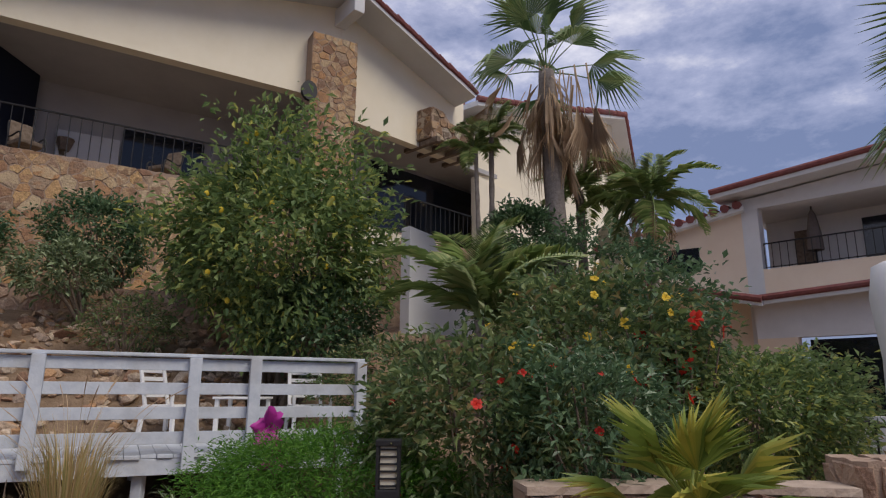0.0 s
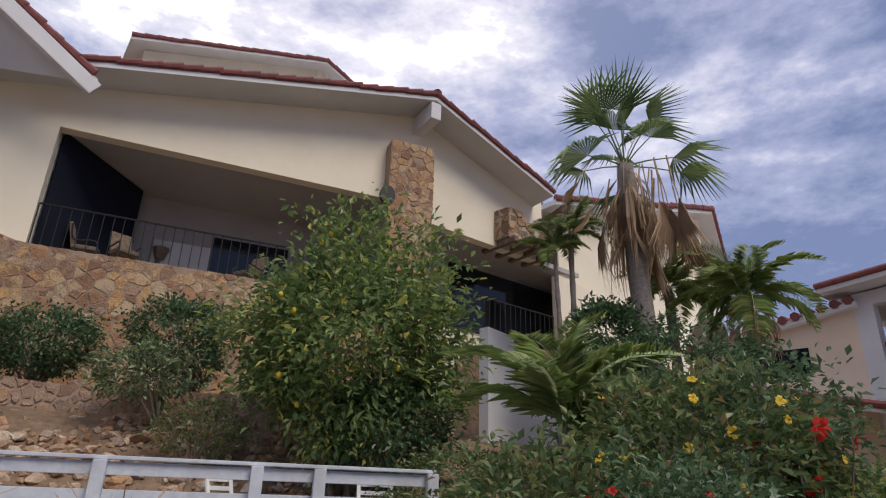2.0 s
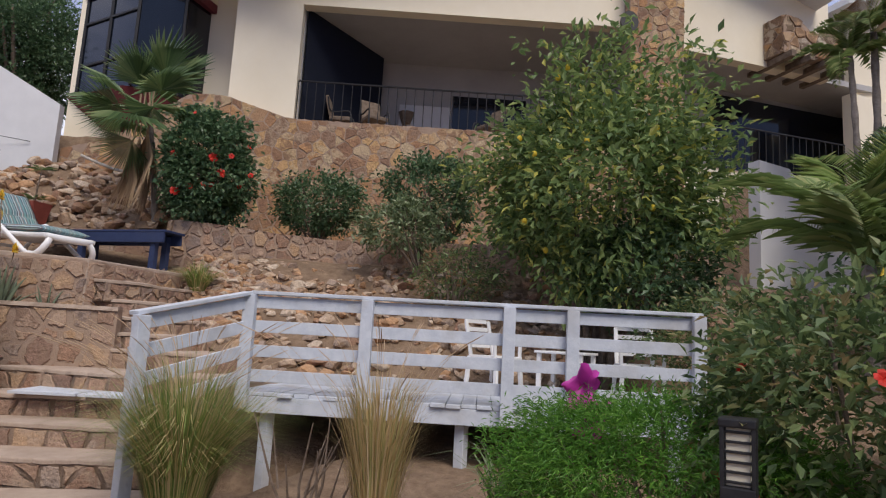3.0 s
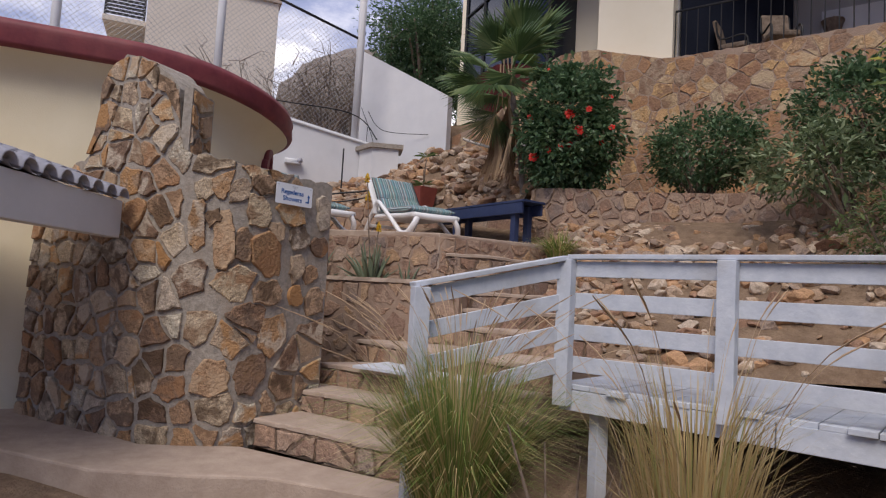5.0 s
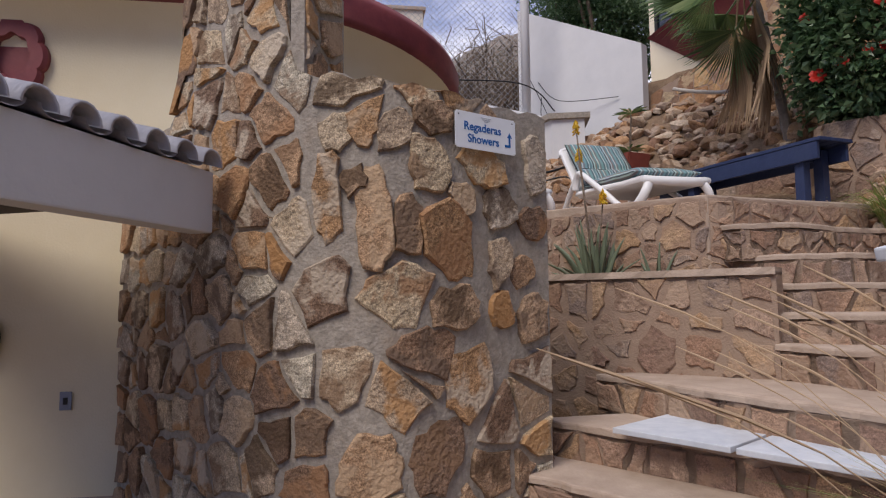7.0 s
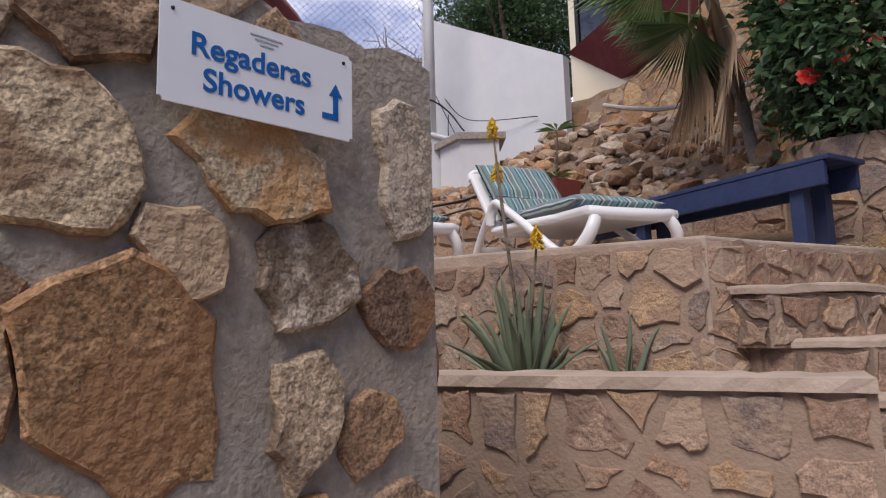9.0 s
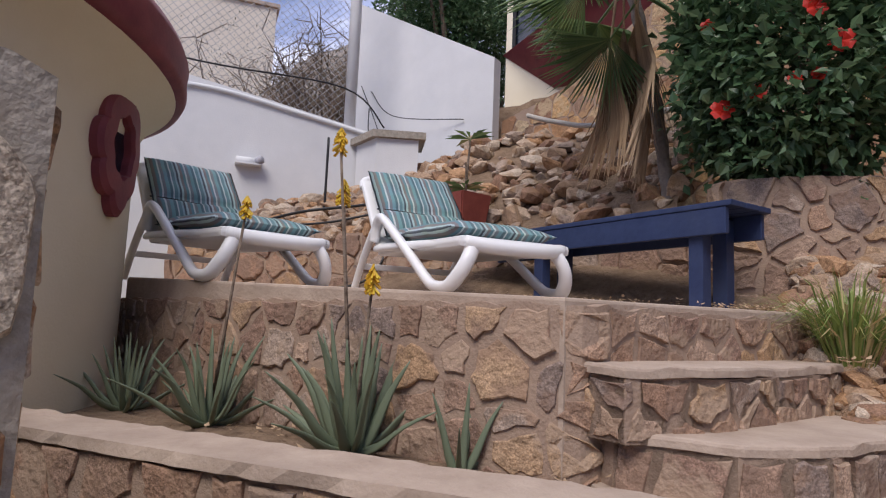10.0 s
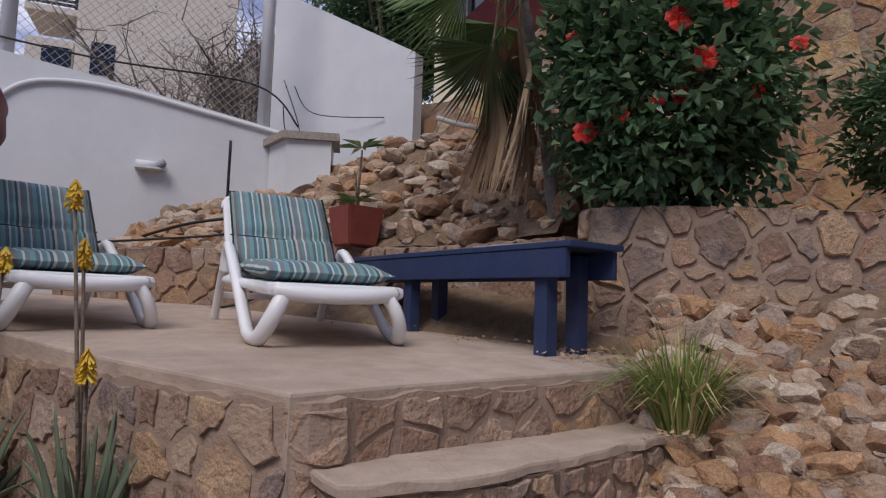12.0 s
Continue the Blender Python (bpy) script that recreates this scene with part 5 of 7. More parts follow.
ROCKS = [rock_mesh(random.Random(200 + i), i) for i in range(14)]


def bank(name, front, back, n, sizes, label, seed, limit=280):
    """A sloping bed between a front and a back line of (x, y, z), strewn with rocks."""
    rng = random.Random(seed)
    f, b = smooth_line(front, 6), smooth_line(back, 6)
    m = min(len(f), len(b))
    rows = 8
    V = []
    for i in range(m):
        for j in range(rows + 1):
            p = f[i * (len(f) - 1) // (m - 1)].lerp(b[i * (len(b) - 1) // (m - 1)], j / rows)
            V.append((p.x, p.y, p.z + 0.04 * noise.noise(p * 3)))
    F = [(i * (rows + 1) + j, (i + 1) * (rows + 1) + j, (i + 1) * (rows + 1) + j + 1, i * (rows + 1) + j + 1) for i in range(m - 1) for j in range(rows)]
    e = raw(name, V, F, SOIL, smooth=True)
    tagged(e, label, "rubble", kind="structure")
    rest = []
    for k in range(n):
        i, t = rng.random() * (0.4 if k < limit else 1.0), rng.random()
        q = i * (m - 1)
        i0 = min(int(q), m - 2)
        fp = f[i0 * (len(f) - 1) // (m - 1)].lerp(f[(i0 + 1) * (len(f) - 1) // (m - 1)], q - i0)
        bp = b[i0 * (len(b) - 1) // (m - 1)].lerp(b[(i0 + 1) * (len(b) - 1) // (m - 1)], q - i0)
        p = fp.lerp(bp, t)
        s = rng.uniform(*sizes) * (0.55 if rng.random() < 0.35 else 1)
        me = rng.choice(ROCKS)
        M = pose(p.x, p.y, p.z + s * 0.10, rng.uniform(-25, 25), rng.uniform(-25, 25), rng.uniform(0, 360)) @ Matrix.Diagonal((s * 1.15, s, s * 0.9, 1))
        if k < limit:
            ob = new("rock", me)
            ob.parent = e
            ob.matrix_basis = M
        else:
            rest.append(([M @ v.co for v in me.vertices], [tuple(p.vertices) for p in me.polygons]))
    if rest:
        v, fc = merge(rest)
        tagged(raw("rocks", v, fc, ROCK, e), kind="stuff")
    return e


bank("rubble_bank", [(-8.6, 7.6, 2.15), (-7.9, 7.15, 1.7), (-6.9, 6.7, 1.25), (-5.7, 6.9, 0.85), (-4.2, 8.0, 0.95), (-2.6, 8.8, 1.0)],
     [(-8.85, 8.05, 2.6), (-8.2, 8.8, 2.6), (-7.4, 9.6, 2.65), (-6.4, 10.0, 2.65), (-5.0, 10.2, 2.6), (-3.5, 10.7, 2.6)], 1250, (0.16, 0.4), "steep bank of loose tan rubble rocks", 301)
bank("rubble_bank", [(-13.9, 4.4, 3.0), (-12.8, 5.7, 3.05), (-12.0, 6.7, 3.1), (-11.0, 7.5, 3.1), (-9.9, 7.9, 3.15)],
     [(-14.5, 5.2, 3.6), (-14.4, 6.6, 4.0), (-13.6, 7.9, 4.7), (-12.6, 8.7, 4.6), (-11.2, 9.3, 4.4)], 850, (0.22, 0.5), "rubble slope of broken tan rocks behind the terrace", 302)
stone_wall("wall_terrace_back", smooth_line([(-14.2, 3.9), (-12.95, 5.4), (-12.1, 6.5), (-11.0, 7.35), (-9.6, 7.78)], 4), 2.2, 3.08, 0.3, 0.26, "low stone wall at the back of the terrace", 303, stone=STONE_PINK, mortar=MORTAR_TAN, gap=0.014)


# ---- sun loungers ----
def rounded_bar(path, w, h, n=8):
    """A moulded bar: an oval tube along a path in the x z plane."""
    return tube(smooth_line(path, 5), w, n, flat=h)


def stripes(name):
    m = bpy.data.materials.new(name)
    m.use_nodes = True
    N, L = m.node_tree.nodes, m.node_tree.links
    b = N["Principled BSDF"]
    b.inputs["Roughness"].default_value = 0.9
    tc, sp = N.new("ShaderNodeTexCoord"), N.new("ShaderNodeSeparateXYZ")
    L.new(tc.outputs["Object"], sp.inputs[0])
    mu = N.new("ShaderNodeMath")
    mu.operation, mu.inputs[1].default_value = "MULTIPLY", 4.6
    L.new(sp.outputs["Y"], mu.inputs[0])
    fr = N.new("ShaderNodeMath")
    fr.operation = "FRACT"
    L.new(mu.outputs[0], fr.inputs[0])
    r = N.new("ShaderNodeValToRGB")
    r.color_ramp.interpolation = "CONSTANT"
    cols = [(0, (0.10, 0.17, 0.19)), (0.1, (0.5, 0.58, 0.57)), (0.15, (0.14, 0.25, 0.27)), (0.27, (0.28, 0.42, 0.43)), (0.34, (0.08, 0.10, 0.115)), (0.42, (0.42, 0.54, 0.54)), (0.5, (0.22, 0.20, 0.19)), (0.6, (0.14, 0.26, 0.29)), (0.7, (0.55, 0.6, 0.58)), (0.76, (0.2, 0.22, 0.23)), (0.87, (0.18, 0.33, 0.35))]
    els = r.color_ramp.elements
    while len(els) < len(cols):
        els.new(0.5)
    for i, (p, c) in enumerate(cols):
        els[i].position, els[i].color = p, (*c, 1)
    L.new(fr.outputs[0], r.inputs["Fac"])
    n = N.new("ShaderNodeTexNoise")
    n.inputs["Scale"].default_value, n.inputs["Detail"].default_value = 5, 6
    L.new(tc.outputs["Object"], n.inputs["Vector"])
    mx = N.new("ShaderNodeMix")
    mx.data_type, mx.blend_type = "RGBA", "MULTIPLY"
    mx.inputs["Factor"].default_value = 0.35
    L.new(r.outputs["Color"], mx.inputs["A"])
    L.new(n.outputs["Color"], mx.inputs["B"])
    L.new(mx.outputs["Result"], b.inputs["Base Color"])
    n2 = N.new("ShaderNodeTexNoise")
    n2.inputs["Scale"].default_value = 120
    L.new(tc.outputs["Object"], n2.inputs["Vector"])
    bp = N.new("ShaderNodeBump")
    bp.inputs["Strength"].default_value, bp.inputs["Distance"].default_value = 0.3, 0.004
    L.new(n2.outputs["Fac"], bp.inputs["Height"])
    L.new(bp.outputs["Normal"], b.inputs["Normal"])
    return m


CUSHION = stripes("striped_canvas")
LW = 0.92


def lounger():
    """Along +x from the head (0) to the foot end (1.85); y across."""
    e = empty("sun_lounger", (0, 0, 0), "white moulded plastic sun lounger with its back raised", "sun lounger", "sun loungers on the terrace")
    for y, d in ((0.04, 1), (LW - 0.04, -1)):
        loops = [rounded_bar(p, r, 0.75) for r, p in (
            (0.034, [(-0.1, y, 0.0), (0.05, y, 0.2), (0.22, y, 0.38), (0.38, y, 0.52)]),
            (0.046, [(0.36, y, 0.38), (0.39, y, 0.5), (0.47, y, 0.56), (0.58, y, 0.53), (0.80, y, 0.42), (1.15, y, 0.24), (1.46, y, 0.075), (1.60, y, 0.04), (1.72, y + d * 0.02, 0.05), (1.80, y + d * 0.05, 0.13), (1.82, y + d * 0.09, 0.22), (1.78, y + d * 0.14, 0.31)]),
            (0.034, [(0.42, y, 0.33), (0.8, y + d * 0.01, 0.33), (1.3, y + d * 0.04, 0.32), (1.78, y + d * 0.1, 0.31)]))]
        v, f = merge(loops)
        raw("side_frame", v, f, PLASTIC, e, smooth=True)
    v, f = tube(smooth_line([(1.78, 0.12, 0.31), (1.83, LW * 0.3, 0.295), (1.85, LW / 2, 0.29), (1.83, LW * 0.7, 0.295), (1.78, LW - 0.12, 0.31)], 5), 0.045, 8)
    raw("front_rail", v, f, PLASTIC, e, smooth=True)
    bm = bmesh.new()
    box(bm, pose(1.08, LW / 2, 0.315), 1.46, LW - 0.14, 0.07, 0.03)
    part("seat", bm, PLASTIC, e)
    bm = bmesh.new()
    a, b = Vector((0.40, LW / 2, 0.33)), Vector((-0.16, LW / 2, 0.95))
    beam(bm, a, b, LW - 0.1, 0.05, 0.024, up=(1, 0, 0.3))
    part("backrest", bm, PLASTIC, e)
    v, f = tube(smooth_line([(-0.12, 0.07, 0.88), (-0.175, 0.12, 0.965), (-0.19, LW / 2, 0.985), (-0.175, LW - 0.12, 0.965), (-0.12, LW - 0.07, 0.88)], 5), 0.035, 8)
    raw("head_rail", v, f, PLASTIC, e, smooth=True)
    bm = bmesh.new()
    beam(bm, (0.05, 0.05, 0.2), (0.05, LW - 0.05, 0.2), 0.03, 0.05, 0.008)
    part("cross_bar", bm, PLASTIC, e)
    return e


def cushion():
    e = empty("lounger_cushion", (0, 0, 0), "teal and grey striped canvas cushion tied to the lounger", "cushion", "lounger cushions")
    def pad(name, a, b, th, up, quilts):
        a, b = Vector(a), Vector(b)
        x = (b - a).normalized()
        z = (Vector(up) - x * x.dot(Vector(up))).normalized()
        y = Vector((0, 1, 0))
        L, W = (b - a).length, LW - 0.16
        nx, ny = 28, 12
        V, F = [], []
        for side in (1, -1):
            for i in range(nx + 1):
                for j in range(ny + 1):
                    u, w = i / nx, j / ny
                    edge = (1 - abs(2 * u - 1) ** 10) * (1 - abs(2 * w - 1) ** 10)
                    q = 1 - 0.55 * max(0, 1 - min(abs(u - k) for k in quilts) / 0.07)
                    h = th * edge * q * (0.5 + 0.04 * noise.noise((u * 6, w * 5, side)))
                    p = a + x * (L * u) + y * (W * (w - 0.5)) + z * (th * 0.5 + side * h + 0.008 * noise.noise((u * 9, w * 4, 2)))
                    V.append(p)
        o = (nx + 1) * (ny + 1)
        for i in range(nx):
            for j in range(ny):
                k = i * (ny + 1) + j
                F.append((k, k + ny + 1, k + ny + 2, k + 1))
                F.append((o + k, o + k + 1, o + k + ny + 2, o + k + ny + 1))
        for i in range(nx):
            for j, s in ((0, 1), (ny, -1)):
                k = i * (ny + 1) + j
                q = (k, o + k, o + k + ny + 1, k + ny + 1)
                F.append(q if s > 0 else q[::-1])
        for j in range(ny):
            for i in (0, nx):
                k = i * (ny + 1) + j
                F.append((k, k + 1, o + k + 1, o + k))
        return raw(name, V, F, CUSHION, e, smooth=True)
    back = pad("back_pad", (0.47, LW / 2, 0.39), (-0.10, LW / 2, 0.985), 0.11, (1, 0, 0.78), (0.36,))
    pad("seat_pad", (0.44, LW / 2, 0.36), (1.68, LW / 2, 0.345), 0.13, (0, 0, 1), (0.3,))
    v, f = tube(smooth_line([(0.28, 0.07, 0.66), (0.34, 0.2, 0.655), (0.35, 0.45, 0.645), (0.28, LW - 0.07, 0.66)], 4), 0.006, 5)
    raw("tie_strap", v, f, IRON, back, "dark cloth tie strap")
    return e


def terrace_z(x):
    return 2.26 + 0.042 * max(0.0, -8.0 - x)


lo, cu = lounger(), cushion()
spots = []
for fx, fy, turn in ((-9.38, 5.60, 4), (-10.05, 4.25, 20)):
    c, n_ = math.cos(math.radians(turn)), math.sin(math.radians(turn))
    spots.append(pose(fx - 1.6 * c, fy - 1.6 * n_, terrace_z(fx - 1.6 * c) - 0.004, 0, 2.4, turn))
for i, m in enumerate(spots):
    if i == 0:
        lo.matrix_basis, cu.matrix_basis = m, m
    else:
        copy_thing(lo, m)
        copy_thing(cu, m)


# ---- navy bar table ----
def bar_table():
    m = pose(-8.62, 7.18, terrace_z(-9), 0, 0, 193)
    e = empty("bar_table", (0, 0, 0), "long navy painted wooden table on square posts", "table")
    L, W, H = 2.7, 0.44, 0.635
    def add(n, x0, y0, z0, x1, y1, z1):
        bm = bmesh.new()
        box(bm, pose((x0 + x1) / 2, (y0 + y1) / 2, (z0 + z1) / 2), x1 - x0, y1 - y0, z1 - z0, 0.006)
        part(n, bm, NAVY, e)
    for k in range(3):
        add("plank", 0.0, -W + k * 0.148, H - 0.035, L, -W + k * 0.148 + 0.143, H)
    add("apron", 0.04, -0.045, H - 0.20, L - 0.05, -0.008, H - 0.037)
    add("apron", 0.04, -W + 0.01, H - 0.20, L - 0.05, -W + 0.045, H - 0.037)
    add("cross_piece", 0.3, -W + 0.047, H - 0.16, 0.36, -0.047, H - 0.04)
    for x in (0.22, 1.65):
        for y in (-0.135, -W + 0.05):
            add("leg", x, y, -0.02, x + 0.1, y + 0.088, H - 0.06)
    e.matrix_basis = m
    bm = bmesh.new()
    box(bm, m @ pose(0.75, -0.33, H + 0.02, 0, 0, 4), 0.75, 0.2, 0.035, 0.01)
    tagged(part("stone_slab", bm, CONCRETE), "flat grey stone slab lying on the navy table", "slab")


bar_table()


# ---- potted plant ----
def potted_plant():
    e = empty("potted_plant", (-11.78, 6.8, 3.09), "square terracotta-red pot with a small leggy plant", "potted plant")
    bm = bmesh.new()
    bmesh.ops.create_cone(bm, cap_ends=True, segments=4, radius1=0.22, radius2=0.29, depth=0.38, matrix=pose(0, 0, 0.19, 0, 0, 62))
    bmesh.ops.bevel(bm, geom=list(bm.edges), offset=0.015, segments=2, affect="EDGES")
    part("pot", bm, mat("red_pot", (0.20, 0.045, 0.035), (0.27, 0.07, 0.05), 0.6, 8, 0.2), e)
    rng = random.Random(8)
    v, f = merge([tube([(0, 0, 0.3), (0.02, 0.01, 0.6), (0.05, 0.02, 0.95)], [0.02, 0.015, 0.01], 6), tube([(0.05, 0, 0.3), (0.12, -0.05, 0.7)], [0.012, 0.008], 5)])
    stem = raw("stem", v, f, BARK, e)
    P = []
    for c, n, l in (((0.05, 0.02, 0.97), 12, 0.28), ((0, 0, 0.45), 16, 0.26)):
        for i in range(n):
            a = i * 2.4
            d = Vector((math.cos(a), math.sin(a), rng.uniform(0.1, 0.7))).normalized()
            s = d.cross(Vector((0, 0, 1))).normalized() * 0.02
            p = Vector(c)
            P.append(([p, p + d * l * 0.5 + s, p + d * l - Vector((0, 0, 0.06)), p + d * l * 0.5 - s], [(0, 1, 2), (0, 2, 3)]))
    v, f = merge(P)
    raw("foliage", v, f, LEAF_MIX, stem)


potted_plant()

# ---- sign ----
def text_mesh(name, body, size, m, material, parent):
    cu_ = bpy.data.curves.new(name, "FONT")
    cu_.body, cu_.size, cu_.extrude, cu_.offset = body, size, 0.0006, 0.0011
    cu_.align_x = "CENTER"
    tmp = new(name, cu_)
    me = bpy.data.meshes.new_from_object(tmp.evaluated_get(bpy.context.evaluated_depsgraph_get()))
    bpy.data.objects.remove(tmp)
    me.transform(m)
    return link(name, me, material, parent)


def sign():
    a, b = Vector((-6.622, 3.446)), Vector((-6.811, 3.806))
    d = (b - a).normalized()
    n = Vector((d.y, -d.x))
    e = empty("wall_sign", ((a.x + b.x) / 2 + n.x * 0.012, (a.y + b.y) / 2 + n.y * 0.012, 2.354), "white metal sign with blue lettering fixed to the stone wall", "sign")
    e.matrix_basis = Matrix.Translation(e.location) @ Matrix.Rotation(math.atan2(d.y, d.x), 4, "Z") @ pose(0, 0, 0, 90, 0, 0)
    bm = bmesh.new()
    box(bm, pose(0, 0, 0), 0.415, 0.195, 0.004, 0.0)
    es = [x for x in bm.edges if abs(x.verts[0].co.z - x.verts[1].co.z) > 0.002]
    bmesh.ops.bevel(bm, geom=es, offset=0.008, segments=3, affect="EDGES")
    plate = part("plate", bm, mat("sign_white", (0.76, 0.78, 0.82), (0.8, 0.82, 0.85), 0.4, 5, 0.03), e)
    blue = mat("sign_blue", (0.006, 0.10, 0.36), (0.008, 0.12, 0.40), 0.4, 5, 0)
    text_mesh("lettering", "Regaderas", 0.062, pose(-0.025, 0.002, 0.003), blue, plate)
    text_mesh("lettering", "Showers", 0.062, pose(-0.02, -0.062, 0.003), blue, plate)
    bm = bmesh.new()
    box(bm, pose(0.150, -0.052, 0.003), 0.04, 0.013, 0.0012)
    box(bm, pose(0.1635, -0.026, 0.003), 0.013, 0.045, 0.0012)
    vs = [bm.verts.new(p) for p in ((0.146, -0.006, 0.0036), (0.181, -0.006, 0.0036), (0.1635, 0.024, 0.0036))]
    bm.faces.new(vs)
    part("arrow", bm, blue, plate)
    grey = mat("sign_grey", (0.4, 0.42, 0.45), None, 0.5, 5, 0)
    bm = bmesh.new()
    for k in range(3):
        box(bm, pose(0.0, 0.078 - k * 0.009, 0.0028), 0.07 - 0.02 * k, 0.003, 0.001)
    part("emblem", bm, grey, plate)
    for x in (-0.185, 0.185):
        bm = bmesh.new()
        bmesh.ops.create_cone(bm, cap_ends=True, segments=10, radius1=0.004, radius2=0.003, depth=0.003, matrix=pose(x, 0.078, 0.0035))
        part("screw", bm, IRON, plate)


sign()


# ---- tiled lean-to and cream wall beside the shower ----
def lean_to():
    e = empty("tiled_roof", (0, 0, 0), "low lean-to roof of weathered grey barrel tiles on a white beam", "roof")
    a = Vector((-6.93, 2.22, 2.17))
    d = Vector((0.923, -0.385, 0))
    back = Vector((-0.385, -0.923, 0))
    n = 13
    pitch = 0.21
    for i in range(n):
        o = a + d * (0.06 + i * pitch)
        for row in range(3):
            p0 = o + back * (row * 0.42) + Vector((0, 0, 0.02 + row * 0.13))
            p1 = o + back * (row * 0.42 + 0.5) + Vector((0, 0, 0.02 + row * 0.13 + 0.14))
            V, F = [], []
            m = 8
            for q, r in ((p0, 0.088), (p1, 0.075)):
                for k in range(m + 1):
                    an = math.pi * k / m
                    V.append(q + d * (math.cos(an) * r) + Vector((0, 0, math.sin(an) * r)))
                for k in range(m + 1):
                    an = math.pi * k / m
                    V.append(q + d * (math.cos(an) * (r - 0.014)) + Vector((0, 0, math.sin(an) * (r - 0.014))))
            s = 2 * (m + 1)
            for k in range(m):
                F += [(k, k + 1, s + k + 1, s + k), (m + 1 + k, s + m + 1 + k, s + m + 2 + k, m + 2 + k), (k, m + 1 + k, m + 2 + k, k + 1)]
            raw("barrel_tile", V, F, TILE_GREY, e, smooth=True)
            if i < n - 1:
                c0, c1 = p0 + d * pitch / 2 + back * 0.03, p1 + d * pitch / 2
                V, F = [], []
                for q in (c0, c1):
                    for k in range(m + 1):
                        an = math.pi * k / m
                        V.append(q + d * (math.cos(an) * 0.075) - Vector((0, 0, math.sin(an) * 0.05 - 0.03)))
                for k in range(m):
                    F.append((k, k + 1, m + 2 + k, m + 1 + k))
                raw("channel_tile", V, F, TILE_GREY, e, smooth=True)
    bm = bmesh.new()
    p, q = a + back * 0.12 - Vector((0, 0, 0.165)) - d * 0.02, a + d * 2.8 + back * 0.12 - Vector((0, 0, 0.165))
    beam(bm, p, q, 0.14, 0.33, 0.01)
    part("fascia_beam", bm, WHITE, e, "white plastered beam")
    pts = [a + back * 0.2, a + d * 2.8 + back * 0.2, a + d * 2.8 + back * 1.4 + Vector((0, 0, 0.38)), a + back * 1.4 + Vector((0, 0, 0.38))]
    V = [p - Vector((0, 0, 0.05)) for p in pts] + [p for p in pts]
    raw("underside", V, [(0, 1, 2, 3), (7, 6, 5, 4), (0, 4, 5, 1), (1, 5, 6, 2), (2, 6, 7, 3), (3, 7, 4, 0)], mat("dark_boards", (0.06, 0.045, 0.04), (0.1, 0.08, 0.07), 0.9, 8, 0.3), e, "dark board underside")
    # added flat board behind the tiles, sized to keep light off the cream wall
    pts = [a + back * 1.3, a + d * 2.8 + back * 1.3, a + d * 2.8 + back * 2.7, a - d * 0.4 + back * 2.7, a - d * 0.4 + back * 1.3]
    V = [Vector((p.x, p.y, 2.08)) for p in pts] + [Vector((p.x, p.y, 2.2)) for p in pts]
    raw("shading_board", V, [(4, 3, 2, 1, 0), (5, 6, 7, 8, 9)] + [(k, (k + 1) % 5, 5 + (k + 1) % 5, 5 + k) for k in range(5)], bpy.data.materials["dark_boards"], e, "added dark board that shades the cream wall")
    o = a + back * 1.35 + Vector((0, 0, 0.46))
    v, f = tube([o, o + d * 2.8], 0.08, 8)
    raw("ridge_tile", v, f, TILE_GREY, e, smooth=True)
    # posts that carry the far end
    bm = bmesh.new()
    s = a + d * 2.72 + back * 0.12
    box(bm, pose(s.x, s.y, 0.87), 0.14, 0.14, 1.95, 0.01)
    part("post", bm, WHITE, e)


lean_to()
tagged(slab("wall_shower_back", Vector((-8.4, -3.0, 0)), Vector((0, 1, 0)), 0, 4.35, 0.0, 2.55, 0.2, YELLOW), "cream stucco wall beside the showers", "wall", kind="structure")


def wall_clock():
    e = empty("wall_clock", (-8.39, 0.29, 1.24), "round black-rimmed wall clock on the cream wall", "clock")
    bm = bmesh.new()
    bmesh.ops.create_cone(bm, cap_ends=True, segments=28, radius1=0.15, radius2=0.15, depth=0.04, matrix=pose(0.02, 0, 0, 0, 90, 0))
    face = part("face", bm, mat("clock_face", (0.3, 0.3, 0.32), (0.4, 0.4, 0.42), 0.3, 5, 0), e)
    v, f = tube([(0.04, 0.15 * math.cos(i * 0.2244), 0.15 * math.sin(i * 0.2244)) for i in range(28)], 0.022, 8, close=True)
    raw("rim", v, f, IRON, e, smooth=True)
    bm = bmesh.new()
    box(bm, pose(0.045, 0.0, 0.04), 0.004, 0.012, 0.09)
    box(bm, pose(0.045, 0.03, 0.0, 0, 0, 0), 0.004, 0.07, 0.012)
    part("clock_pointer", bm, IRON, face)
    e2 = empty("wall_socket", (-8.395, 0.89, 0.78), "small grey outlet plate on the cream wall", "outlet")
    bm = bmesh.new()
    box(bm, pose(0.006, 0, 0), 0.012, 0.08, 0.13, 0.004)
    part("plate", bm, mat("grey_plate", (0.25, 0.27, 0.33), None, 0.5, 5, 0), e2)
    bm = bmesh.new()
    box(bm, pose(0.014, 0, 0), 0.006, 0.03, 0.05, 0.002)
    part("socket", bm, IRON, e2)


wall_clock()


